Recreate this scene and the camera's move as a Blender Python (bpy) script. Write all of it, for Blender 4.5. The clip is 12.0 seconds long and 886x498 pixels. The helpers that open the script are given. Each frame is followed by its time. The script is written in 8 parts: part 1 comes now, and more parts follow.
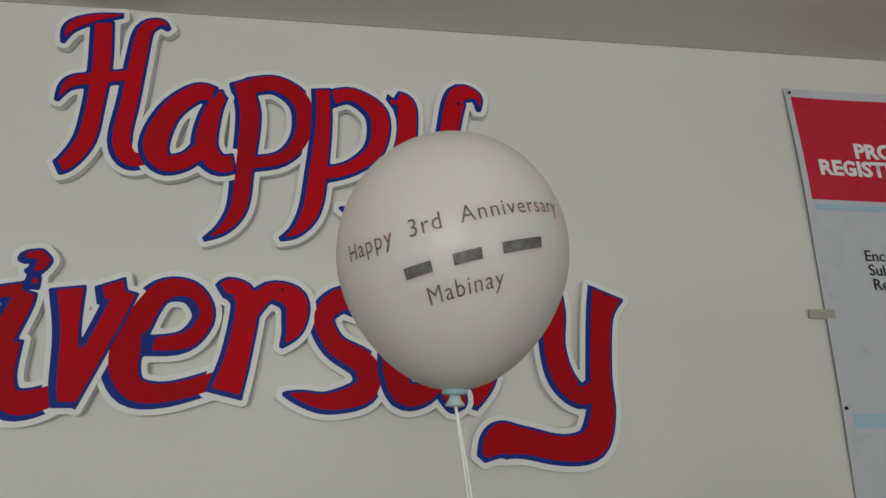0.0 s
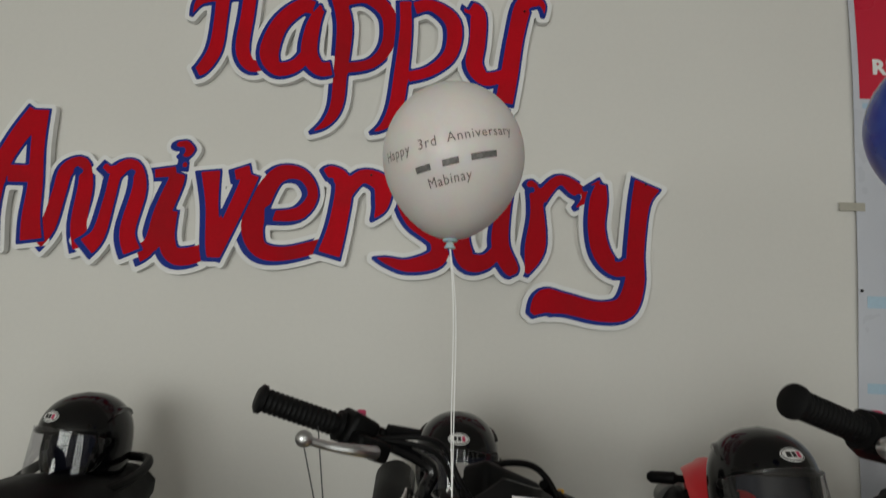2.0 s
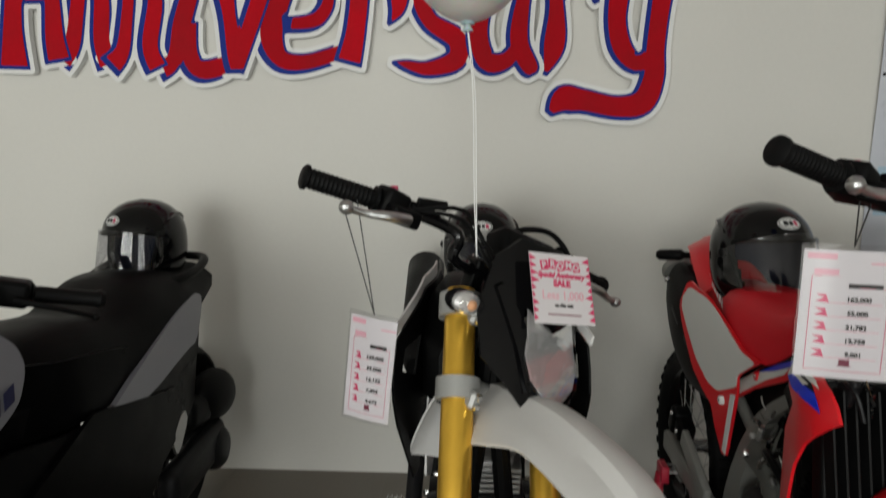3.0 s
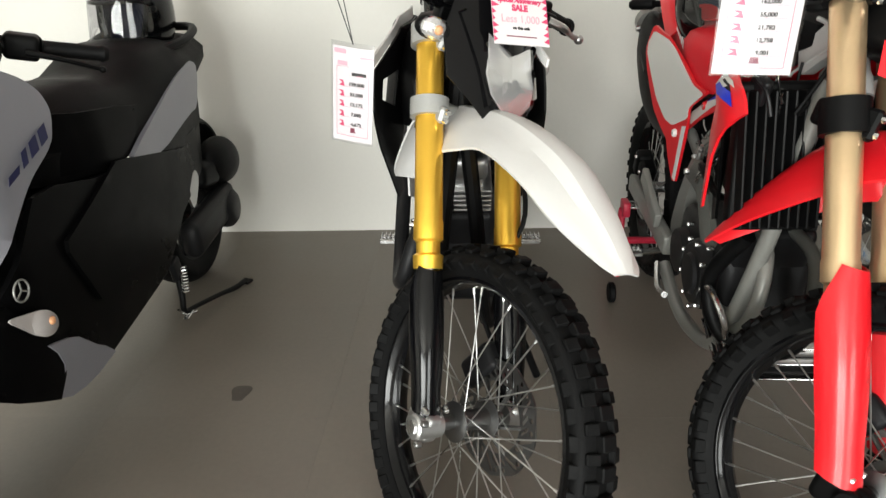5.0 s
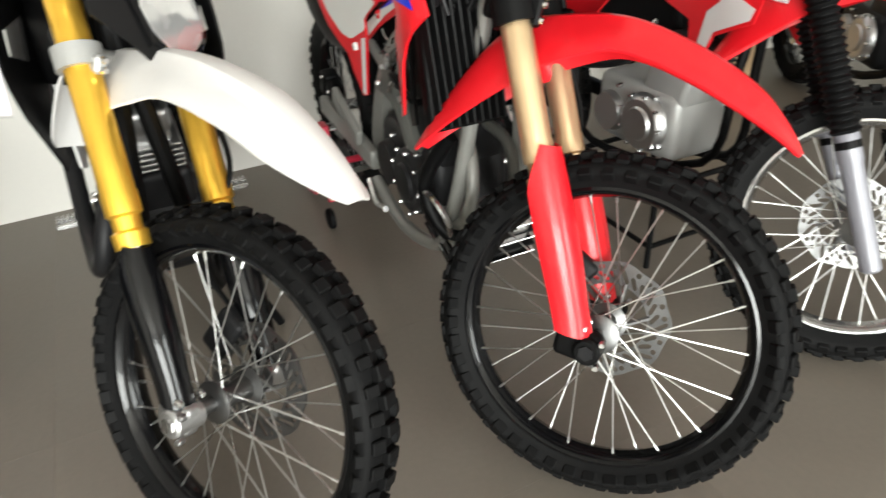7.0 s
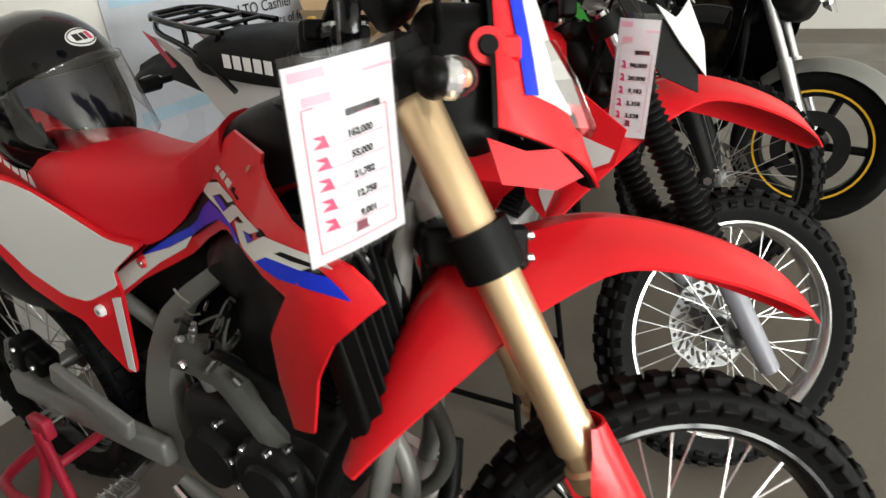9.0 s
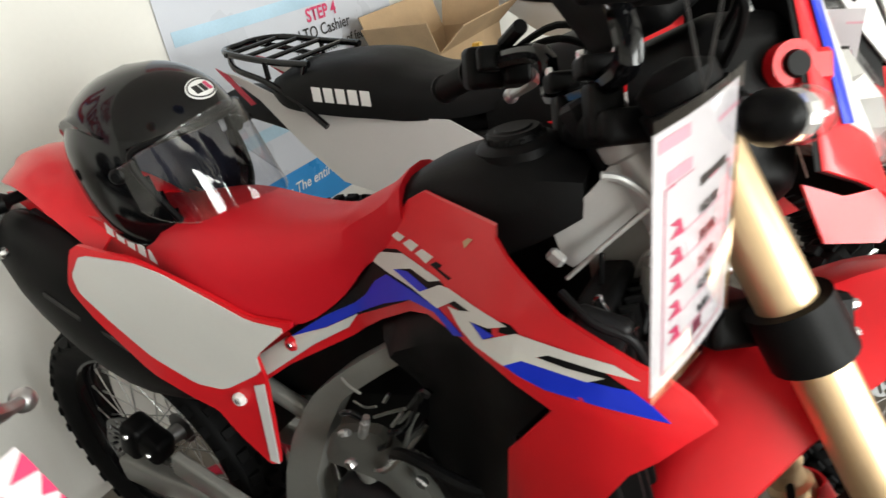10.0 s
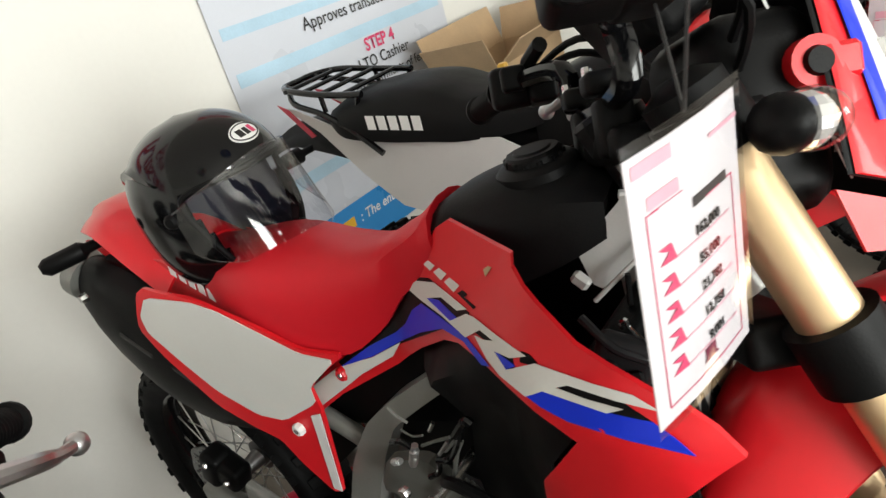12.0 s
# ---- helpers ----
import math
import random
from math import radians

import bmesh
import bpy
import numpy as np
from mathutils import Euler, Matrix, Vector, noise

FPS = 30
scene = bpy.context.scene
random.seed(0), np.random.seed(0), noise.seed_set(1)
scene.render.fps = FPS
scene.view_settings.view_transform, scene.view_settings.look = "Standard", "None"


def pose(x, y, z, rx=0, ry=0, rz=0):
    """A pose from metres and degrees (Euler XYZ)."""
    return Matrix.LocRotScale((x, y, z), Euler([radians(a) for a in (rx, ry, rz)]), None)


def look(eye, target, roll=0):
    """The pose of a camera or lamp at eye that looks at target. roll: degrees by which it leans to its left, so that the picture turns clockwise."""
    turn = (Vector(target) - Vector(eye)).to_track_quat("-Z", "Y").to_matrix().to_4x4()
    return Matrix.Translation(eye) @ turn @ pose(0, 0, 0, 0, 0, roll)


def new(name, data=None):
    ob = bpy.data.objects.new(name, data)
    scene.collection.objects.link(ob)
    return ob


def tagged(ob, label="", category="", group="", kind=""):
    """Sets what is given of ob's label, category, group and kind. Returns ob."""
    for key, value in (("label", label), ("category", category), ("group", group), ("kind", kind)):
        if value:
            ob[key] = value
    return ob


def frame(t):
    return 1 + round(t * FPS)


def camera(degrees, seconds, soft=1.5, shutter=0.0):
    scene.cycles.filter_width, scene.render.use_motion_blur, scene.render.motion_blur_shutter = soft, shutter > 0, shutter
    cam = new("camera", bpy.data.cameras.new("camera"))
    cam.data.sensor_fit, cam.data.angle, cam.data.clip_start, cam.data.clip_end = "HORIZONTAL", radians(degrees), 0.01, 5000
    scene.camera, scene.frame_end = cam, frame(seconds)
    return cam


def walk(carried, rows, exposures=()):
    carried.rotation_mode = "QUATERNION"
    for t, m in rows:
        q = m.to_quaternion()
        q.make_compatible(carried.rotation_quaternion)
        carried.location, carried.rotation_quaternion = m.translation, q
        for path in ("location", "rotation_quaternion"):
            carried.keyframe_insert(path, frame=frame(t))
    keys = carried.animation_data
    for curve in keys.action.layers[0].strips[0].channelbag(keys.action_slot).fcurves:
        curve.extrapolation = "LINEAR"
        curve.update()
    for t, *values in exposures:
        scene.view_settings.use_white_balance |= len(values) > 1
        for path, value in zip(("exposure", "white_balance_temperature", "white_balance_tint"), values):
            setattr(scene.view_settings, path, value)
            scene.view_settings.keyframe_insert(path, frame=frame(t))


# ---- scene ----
cam = camera(67.0, 12.0, soft=1.4, shutter=0.35)
PATH = [
(0, (0.007, -1.986, 1.394), (0.255, -0.093, 1.992), -0.7),
    (0.5, (0.025, -2.068, 1.379), (0.251, -0.156, 1.923), -1.0),
    (1, (0.018, -2.166, 1.355), (0.276, -0.239, 1.823), -1.6),
    (1.5, (0.039, -2.285, 1.355), (0.225, -0.326, 1.713), -0.9),
    (2, (0.105, -2.388, 1.305), (0.063, -0.406, 1.566), 2.5),
    (2.5, (0.125, -2.445, 1.277), (0.027, -0.448, 1.305), 1.2),
    (3, (0.11, -2.49, 1.241), (0.013, -0.511, 0.966), 0.2),
    (3.5, (0.103, -2.531, 1.203), (0.015, -0.606, 0.666), -0.5),
    (3.7, (0.109, -2.556, 1.191), (0.046, -0.659, 0.56), -0.4),
    (5.3, (0.193, -2.704, 1.153), (0.068, -0.918, 0.261), -3.1),
    (5.5, (0.211, -2.705, 1.158), (0.056, -0.945, 0.22), -4.4),
    (6, (0.217, -2.697, 1.154), (0.131, -0.958, 0.168), -4.0),
    (6.5, (0.186, -2.66, 1.153), (0.512, -0.981, 0.116), -4.0),
    (7, (0.142, -2.622, 1.137), (0.847, -1.081, 0.076), -3.3),
    (7.5, (0.149, -2.5, 1.168), (1.156, -1.11, 0.14), -3.4),
    (7.7, (0.153, -2.404, 1.175), (1.286, -1.086, 0.185), -3.4),
    (9.3, (0.169, -1.841, 1.224), (1.72, -0.941, 0.337), -5.8),
    (9.5, (0.197, -1.77, 1.226), (1.761, -0.856, 0.379), -6.1),
    (10, (0.211, -1.657, 1.242), (1.704, -0.663, 0.358), -11.1),
    (10.5, (0.202, -1.586, 1.252), (1.674, -0.569, 0.358), -15.0),
    (11, (0.212, -1.582, 1.254), (1.664, -0.532, 0.366), -18.4),
    (11.5, (0.224, -1.629, 1.254), (1.663, -0.522, 0.414), -18.5),
    (12, (0.254, -1.706, 1.24), (1.632, -0.493, 0.448), -17.9),
]
walk(cam, [(t, look(eye, target, roll)) for t, eye, target, roll in PATH],
     exposures=((0.0, -0.86), (1.5, -0.88), (2.5, -0.66), (3.0, -0.48), (3.5, -0.10), (5.5, 0.93), (7.0, 1.16), (9.5, 0.74), (10.0, 0.98), (10.5, 1.18), (11.0, 1.28), (11.5, 1.20), (12.0, 0.94)))

# ---- light: overcast daylight through the open shop front behind the camera ----
world = bpy.data.worlds.new("overcast_sky")
scene.world = world
world.use_nodes = True
wt = world.node_tree
sky = wt.nodes.new("ShaderNodeTexSky")
sky.sky_type = "NISHITA"
sky.sun_disc = False
sky.sun_elevation = radians(50)
sky.sun_rotation = radians(200)
sky.dust_density = 4.0
wt.links.new(sky.outputs[0], wt.nodes["Background"].inputs[0])
wt.nodes["Background"].inputs[1].default_value = 0.12


def lamp(name, kind, m, power, color=(1, 1, 1), size=(1, 1)):
    data = bpy.data.lights.new(name, kind)
    data.energy, data.color = power, color
    if kind == "AREA":
        data.shape, data.size, data.size_y = "RECTANGLE", size[0], size[1]
    ob = new(name, data)
    ob.matrix_world = m
    return ob


sun = lamp("sun", "SUN", look((-6, -14, 14), (0, -8, 0)), 1.2, (1.0, 0.96, 0.9))
sun.data.angle = radians(12)
# daylight of two unseen shop front bays; the right one is added fill light
lamp("bay_light", "AREA", look((-1.5, -7.85, 1.35), (-0.5, 0, 1.1)), 385, (0.955, 0.985, 0.945), (3.6, 2.4))
lamp("bay_light", "AREA", look((3.5, -7.85, 1.35), (2.6, 0, 1.1)), 135, (0.955, 0.985, 0.945), (2.1, 2.4))


# ---- materials ----
def surface(name, color, rough=0.5, metal=0.0, coat=0.0, vary=0.06, scale=8.0, fine=160.0, bump=0.0, rvary=0.08,
            ior=1.5, per_piece=0.0):
    """A principled surface with colour and gloss that vary at two scales, and a fine relief."""
    m = bpy.data.materials.new(name)
    m.use_nodes = True
    t, b = m.node_tree, m.node_tree.nodes["Principled BSDF"]
    co = t.nodes.new("ShaderNodeTexCoord")
    big, small = t.nodes.new("ShaderNodeTexNoise"), t.nodes.new("ShaderNodeTexNoise")
    big.inputs["Scale"].default_value, small.inputs["Scale"].default_value = scale, fine
    big.inputs["Detail"].default_value = small.inputs["Detail"].default_value = 4
    for n in (big, small):
        t.links.new(co.outputs["Object"], n.inputs["Vector"])
    both = t.nodes.new("ShaderNodeMath")
    both.operation = "MULTIPLY_ADD"
    t.links.new(big.outputs["Fac"], both.inputs[0])
    both.inputs[1].default_value = 0.7
    part_small = t.nodes.new("ShaderNodeMath")
    part_small.operation = "MULTIPLY"
    t.links.new(small.outputs["Fac"], part_small.inputs[0])
    part_small.inputs[1].default_value = 0.3
    t.links.new(part_small.outputs[0], both.inputs[2])
    ramp = t.nodes.new("ShaderNodeMapRange")
    ramp.inputs["From Min"].default_value, ramp.inputs["From Max"].default_value = 0.3, 0.7
    ramp.inputs["To Min"].default_value, ramp.inputs["To Max"].default_value = 1 - vary, 1 + vary
    t.links.new(both.outputs[0], ramp.inputs["Value"])
    mul = t.nodes.new("ShaderNodeMix")
    mul.data_type, mul.blend_type = "RGBA", "MULTIPLY"
    mul.inputs["Factor"].default_value = 1.0
    mul.inputs[6].default_value = (*color, 1)
    t.links.new(ramp.outputs[0], mul.inputs[7])
    if per_piece:
        info, lift = t.nodes.new("ShaderNodeObjectInfo"), t.nodes.new("ShaderNodeMapRange")
        lift.inputs["To Min"].default_value, lift.inputs["To Max"].default_value = 1 - per_piece, 1 + per_piece
        t.links.new(info.outputs["Random"], lift.inputs["Value"])
        tint = t.nodes.new("ShaderNodeMix")
        tint.data_type, tint.blend_type = "RGBA", "MULTIPLY"
        tint.inputs["Factor"].default_value = 1.0
        t.links.new(mul.outputs[2], tint.inputs[6])
        t.links.new(lift.outputs[0], tint.inputs[7])
        mul = tint
    t.links.new(mul.outputs[2], b.inputs["Base Color"])
    rr = t.nodes.new("ShaderNodeMapRange")
    rr.inputs["From Min"].default_value, rr.inputs["From Max"].default_value = 0.3, 0.7
    rr.inputs["To Min"].default_value, rr.inputs["To Max"].default_value = max(0.02, rough - rvary), min(1, rough + rvary)
    t.links.new(big.outputs["Fac"], rr.inputs["Value"])
    t.links.new(rr.outputs[0], b.inputs["Roughness"])
    b.inputs["Metallic"].default_value = metal
    b.inputs["Coat Weight"].default_value = coat
    b.inputs["Coat Roughness"].default_value = 0.06
    b.inputs["IOR"].default_value = ior
    if bump:
        bu = t.nodes.new("ShaderNodeBump")
        bu.inputs["Strength"].default_value = bump
        bu.inputs["Distance"].default_value = 0.002
        t.links.new(small.outputs["Fac"], bu.inputs["Height"])
        t.links.new(bu.outputs[0], b.inputs["Normal"])
    return m


def clear(name, color=(1, 1, 1), rough=0.02, see=0.75):
    """Thin clear plastic: mostly seen through, with a gloss on top."""
    m = bpy.data.materials.new(name)
    m.use_nodes = True
    t = m.node_tree
    t.nodes.remove(t.nodes["Principled BSDF"])
    tr, gl, mix = t.nodes.new("ShaderNodeBsdfTransparent"), t.nodes.new("ShaderNodeBsdfGlossy"), t.nodes.new("ShaderNodeMixShader")
    tr.inputs[0].default_value = (*color, 1)
    gl.inputs["Roughness"].default_value = rough
    lw = t.nodes.new("ShaderNodeLayerWeight")
    lw.inputs["Blend"].default_value = 0.5
    power = t.nodes.new("ShaderNodeMath")
    power.operation = "POWER"
    power.inputs[1].default_value = 4.0
    t.links.new(lw.outputs["Facing"], power.inputs[0])
    gain = t.nodes.new("ShaderNodeMath")
    gain.operation, gain.use_clamp = "MULTIPLY_ADD", True
    gain.inputs[1].default_value, gain.inputs[2].default_value = 0.7, 0.03 + (1 - see) * 0.12
    t.links.new(power.outputs[0], gain.inputs[0])
    t.links.new(gain.outputs[0], mix.inputs[0])
    t.links.new(tr.outputs[0], mix.inputs[1])
    t.links.new(gl.outputs[0], mix.inputs[2])
    t.links.new(mix.outputs[0], t.nodes["Material Output"].inputs[0])
    return m


WALL = surface("wall_paint", (0.71, 0.695, 0.655), 0.75, vary=0.03, scale=1.3, fine=60, bump=0.12)
CEILING = surface("ceiling_paint", (0.74, 0.72, 0.68), 0.85, vary=0.03, scale=1.5, fine=50, bump=0.1)
RED = surface("red_plastic", (0.66, 0.010, 0.017), 0.36, coat=0.15, vary=0.03, bump=0.03, ior=1.42)
REDSEAT = surface("red_vinyl", (0.60, 0.010, 0.020), 0.5, vary=0.05, fine=500, bump=0.12, ior=1.36)
WHITE = surface("white_plastic", (0.62, 0.61, 0.60), 0.4, vary=0.03, bump=0.04)
GREYWHITE = surface("pale_grey_plastic", (0.60, 0.60, 0.57), 0.5, vary=0.04, fine=300, bump=0.06)
BLUE = surface("blue_graphic", (0.008, 0.03, 0.55), 0.35, vary=0.04, ior=1.35)
BLACKGLOSS = surface("black_gloss_plastic", (0.003, 0.003, 0.0035), 0.14, coat=0.22, vary=0.1, rvary=0.04, ior=1.3)
BLACK = surface("black_plastic", (0.0028, 0.0028, 0.0030), 0.48, vary=0.15, fine=420, bump=0.12, ior=1.22)
SCOOTERBLACK = surface("scooter_black_plastic", (0.0022, 0.0022, 0.0024), 0.34, vary=0.15, fine=420, bump=0.06, ior=1.15)
SCOOTERVINYL = surface("scooter_seat_vinyl", (0.0030, 0.0030, 0.0032), 0.5, vary=0.12, fine=600, bump=0.2, ior=1.17)
VINYL = surface("black_vinyl", (0.0045, 0.0045, 0.0048), 0.55, vary=0.12, fine=600, bump=0.2, ior=1.22)
RUBBER = surface("tyre_rubber", (0.0040, 0.0040, 0.0042), 0.62, vary=0.25, scale=14, fine=260, bump=0.3, ior=1.2)
SPOKESTEEL = surface("spoke_steel", (0.52, 0.52, 0.51), 0.3, metal=1.0, vary=0.1, fine=300)
STEEL = surface("bright_steel", (0.62, 0.62, 0.62), 0.22, metal=1.0, vary=0.08, fine=300)
ALLOY = surface("cast_alloy", (0.52, 0.52, 0.52), 0.38, metal=1.0, vary=0.1, fine=240, bump=0.1)
GREYMETAL = surface("grey_painted_frame", (0.23, 0.23, 0.215), 0.38, metal=0.25, vary=0.08, bump=0.06)
DARKGREY = surface("dark_grey_cover", (0.085, 0.086, 0.078), 0.45, vary=0.1, bump=0.08, ior=1.35)
DARKMETAL = surface("dark_engine_paint", (0.012, 0.012, 0.013), 0.45, metal=0.2, vary=0.2, bump=0.15, ior=1.3)
SILVERPAINT = surface("silver_frame_paint", (0.44, 0.44, 0.43), 0.34, metal=0.3, vary=0.06, fine=300, bump=0.05)
DISCSTEEL = surface("brake_disc_steel", (0.16, 0.16, 0.16), 0.38, metal=1.0, vary=0.1, fine=300)
GOLD = surface("gold_anodised", (1.0, 0.60, 0.08), 0.36, metal=0.85, vary=0.04)
BRONZE = surface("bronze_anodised", (0.82, 0.60, 0.36), 0.36, metal=0.85, vary=0.04)
STANDRED = surface("red_stand_paint", (0.50, 0.02, 0.05), 0.35, vary=0.1)
GREYPAINT = surface("silver_grey_paint", (0.235, 0.235, 0.265), 0.38, metal=0.1, coat=0.15, vary=0.04)
SIGNAL = surface("signal_lens", (0.42, 0.39, 0.38), 0.12, coat=0.6, vary=0.08, fine=90, bump=0.1)
AMBER = surface("amber_bulb", (0.72, 0.36, 0.18), 0.3, vary=0.05)
REFLECTOR = surface("lamp_reflector", (0.92, 0.92, 0.92), 0.06, metal=0.68, vary=0.06, fine=200)
CLAMPGREY = surface("grey_cast_clamp", (0.34, 0.34, 0.33), 0.45, metal=0.3, vary=0.08, fine=300, bump=0.1)
LENS = clear("clear_lens", (0.97, 0.97, 0.97), 0.03, 0.6)
VISOR = clear("clear_visor", (0.80, 0.80, 0.82), 0.02, 0.8)
SLEEVE = clear("plastic_sleeve", (0.96, 0.96, 0.97), 0.08, 0.7)
CARD = surface("printed_card", (0.66, 0.625, 0.64), 0.5, vary=0.03)
PINK = surface("pink_ink", (0.62, 0.05, 0.14), 0.5, vary=0.08)
PALEPINK = surface("pale_pink_ink", (0.75, 0.38, 0.45), 0.5, vary=0.08)
INK = surface("black_ink", (0.012, 0.011, 0.011), 0.5, vary=0.2)
MAROON = surface("maroon_ink", (0.18, 0.02, 0.05), 0.5, vary=0.1)
FOAMWHITE = surface("white_foam_board", (0.80, 0.80, 0.79), 0.6, vary=0.03)
LETTERBLUE = surface("painted_blue", (0.006, 0.025, 0.24), 0.6, vary=0.15, scale=30, bump=0.1, ior=1.3)
LETTERRED = surface("painted_red", (0.46, 0.002, 0.010), 0.75, vary=0.16, scale=7, fine=120, bump=0.12, ior=1.25, per_piece=0.16)
BANNER = surface("vinyl_banner", (0.56, 0.58, 0.64), 0.3, vary=0.03, scale=3)
BANNERRED = surface("banner_red_ink", (0.58, 0.016, 0.045), 0.3, vary=0.04, scale=3)
BANNERBLUE = surface("banner_pale_blue_ink", (0.40, 0.56, 0.68), 0.35, vary=0.12, scale=5)
BANNERDEEP = surface("banner_blue_ink", (0.03, 0.25, 0.60), 0.35, vary=0.05)
BALLOON = surface("pale_latex", (0.66, 0.635, 0.62), 0.45, vary=0.03, scale=12)
for slot, value in (("Subsurface Weight", 0.7), ("Subsurface Scale", 0.12)):
    BALLOON.node_tree.nodes["Principled BSDF"].inputs[slot].default_value = value
BALLOONBLUE = surface("blue_latex", (0.01, 0.05, 0.36), 0.25, vary=0.03)
CARTON = surface("cardboard", (0.45, 0.31, 0.18), 0.8, vary=0.1, scale=12, fine=150, bump=0.15)
YELLOW = surface("yellow_plastic", (0.75, 0.42, 0.03), 0.35, vary=0.05)
GREEN = surface("green_plastic", (0.05, 0.55, 0.08), 0.35, vary=0.05)
CLOTH = surface("dark_blue_lining", (0.015, 0.018, 0.035), 0.9, vary=0.2, bump=0.2)


FLOOR = surface("grey_grout", (0.155, 0.135, 0.112), 0.6, vary=0.10, scale=3.5, fine=70, bump=0.10)
TILE = surface("grey_floor_tile", (0.162, 0.141, 0.117), 0.40, vary=0.12, scale=2.6, fine=70, bump=0.06, rvary=0.12, per_piece=0.012)


# ---- mesh building ----
class Shape:
    """Gathers verts and faces of one mesh."""

    def __init__(self):
        self.v, self.f = [], []

    def add(self, verts, faces, m=None):
        o = len(self.v)
        self.v += [tuple(m @ Vector(p)) if m is not None else tuple(p) for p in verts]
        self.f += [[i + o for i in f] for f in faces]
        return self

    def box(self, size, m=None, b=0.003):
        x, y, z = (s / 2 for s in size)
        b = min(b, x * 0.9, y * 0.9, z * 0.9)
        if b > 0.005:
            return self.round_box((x, y, z), b, m)
        vs, ix = [], {}
        for sx in (-1, 1):
            for sy in (-1, 1):
                for sz in (-1, 1):
                    for k in range(3):
                        d = [x - b, y - b, z - b]
                        d[k] += b
                        ix[sx, sy, sz, k] = len(vs)
                        vs.append((sx * d[0], sy * d[1], sz * d[2]))
        fs = []
        for k in range(3):
            a, c = (k + 1) % 3, (k + 2) % 3
            for s in (-1, 1):
                q = []
                for p, r in ((-1, -1), (1, -1), (1, 1), (-1, 1)):
                    e = [0, 0, 0]
                    e[k], e[a], e[c] = s, p, r
                    q.append(ix[(*e, k)])
                fs.append(q if s > 0 else q[::-1])
            for p in (-1, 1):
                for r in (-1, 1):
                    e0, e1 = [0, 0, 0], [0, 0, 0]
                    e0[k], e1[k] = -1, 1
                    e0[a] = e1[a] = p
                    e0[c] = e1[c] = r
                    fs.append([ix[(*e0, a)], ix[(*e1, a)], ix[(*e1, c)], ix[(*e0, c)]])
        for sx in (-1, 1):
            for sy in (-1, 1):
                for sz in (-1, 1):
                    fs.append([ix[sx, sy, sz, k] for k in range(3)])
        return self.add(vs, fs, m)

    def round_box(self, half, b, m=None):
        """A box with rolled edges."""
        steps = [radians(k) for k in (3, 31, 59, 87)]
        lon = [q * math.pi / 2 + k for q in range(4) for k in steps]
        rings = []
        for la in [-k for k in steps[::-1]] + steps:
            ring = []
            for lo in lon:
                n = (math.cos(la) * math.cos(lo), math.cos(la) * math.sin(lo), math.sin(la))
                ring.append(tuple(math.copysign(h - b, c) + c * b for h, c in zip(half, n)))
            rings.append(ring)
        return self.loft(rings, m=m)

    def loft(self, rings, caps=True, wrap=True, m=None):
        n, vs, fs = len(rings[0]), [p for r in rings for p in r], []
        for i in range(len(rings) - 1):
            for j in range(n if wrap else n - 1):
                k = (j + 1) % n
                fs.append([i * n + j, i * n + k, (i + 1) * n + k, (i + 1) * n + j])
        if caps:
            fs += [list(range(n))[::-1], [(len(rings) - 1) * n + j for j in range(n)]]
        return self.add(vs, fs, m)

    def tube(self, pts, r, seg=10, caps=True, bend=0, m=None, closed=False):
        pts = [Vector(p) for p in (smooth_line(pts, bend) if bend else pts)]
        n = len(pts)
        rs = [r] * n
        if isinstance(r, (list, tuple)):
            at = [i / (n - 1) * (len(r) - 1) for i in range(n)]
            low = [min(len(r) - 2, int(a)) for a in at]
            rs = [r[k] + (r[k + 1] - r[k]) * (a - k) for a, k in zip(at, low)]
        rings, side = [], None
        for i, p in enumerate(pts):
            if closed:
                d = (pts[(i + 1) % n] - pts[i - 1]).normalized()
            else:
                d = (pts[min(i + 1, n - 1)] - pts[max(i - 1, 0)]).normalized()
            if side is None:
                side = d.orthogonal().normalized()
            side = (side - d * side.dot(d)).normalized()
            up = d.cross(side)
            rings.append([p + (side * math.cos(a) + up * math.sin(a)) * rs[i] for a in (2 * math.pi * j / seg for j in range(seg))])
        if closed:
            rings.append(rings[0])
            caps = False
        return self.loft(rings, caps, m=m)

    def cyl(self, p0, p1, r0, r1=None, seg=16, b=0.0, m=None):
        r1 = r0 if r1 is None else r1
        p0, p1 = Vector(p0), Vector(p1)
        d = (p1 - p0)
        if b:
            u = d.normalized() * b
            return self._rod([(p0, r0 - b), (p0 + u, r0), (p1 - u, r1), (p1, r1 - b)], seg, m)
        return self._rod([(p0, r0), (p1, r1)], seg, m)

    def _rod(self, stations, seg, m=None):
        d = (stations[-1][0] - stations[0][0]).normalized()
        side = d.orthogonal().normalized()
        up = d.cross(side)
        return self.loft([[p + (side * math.cos(a) + up * math.sin(a)) * r for a in (2 * math.pi * j / seg for j in range(seg))]
                          for p, r in stations], m=m)

    def rod(self, stations, seg=16, m=None):
        return self._rod([(Vector(p), r) for p, r in stations], seg, m)

    def lathe(self, profile, m=None, seg=32, closed=False, sweep=1.0):
        """profile: (radius, height); turned about the local z axis."""
        rings = []
        for j in range(seg + (0 if sweep == 1.0 else 1)):
            a = 2 * math.pi * sweep * j / seg
            rings.append([(r * math.cos(a), r * math.sin(a), h) for r, h in profile])
        if sweep == 1.0:
            rings.append(rings[0])
        return self.loft(rings, False, closed, m)

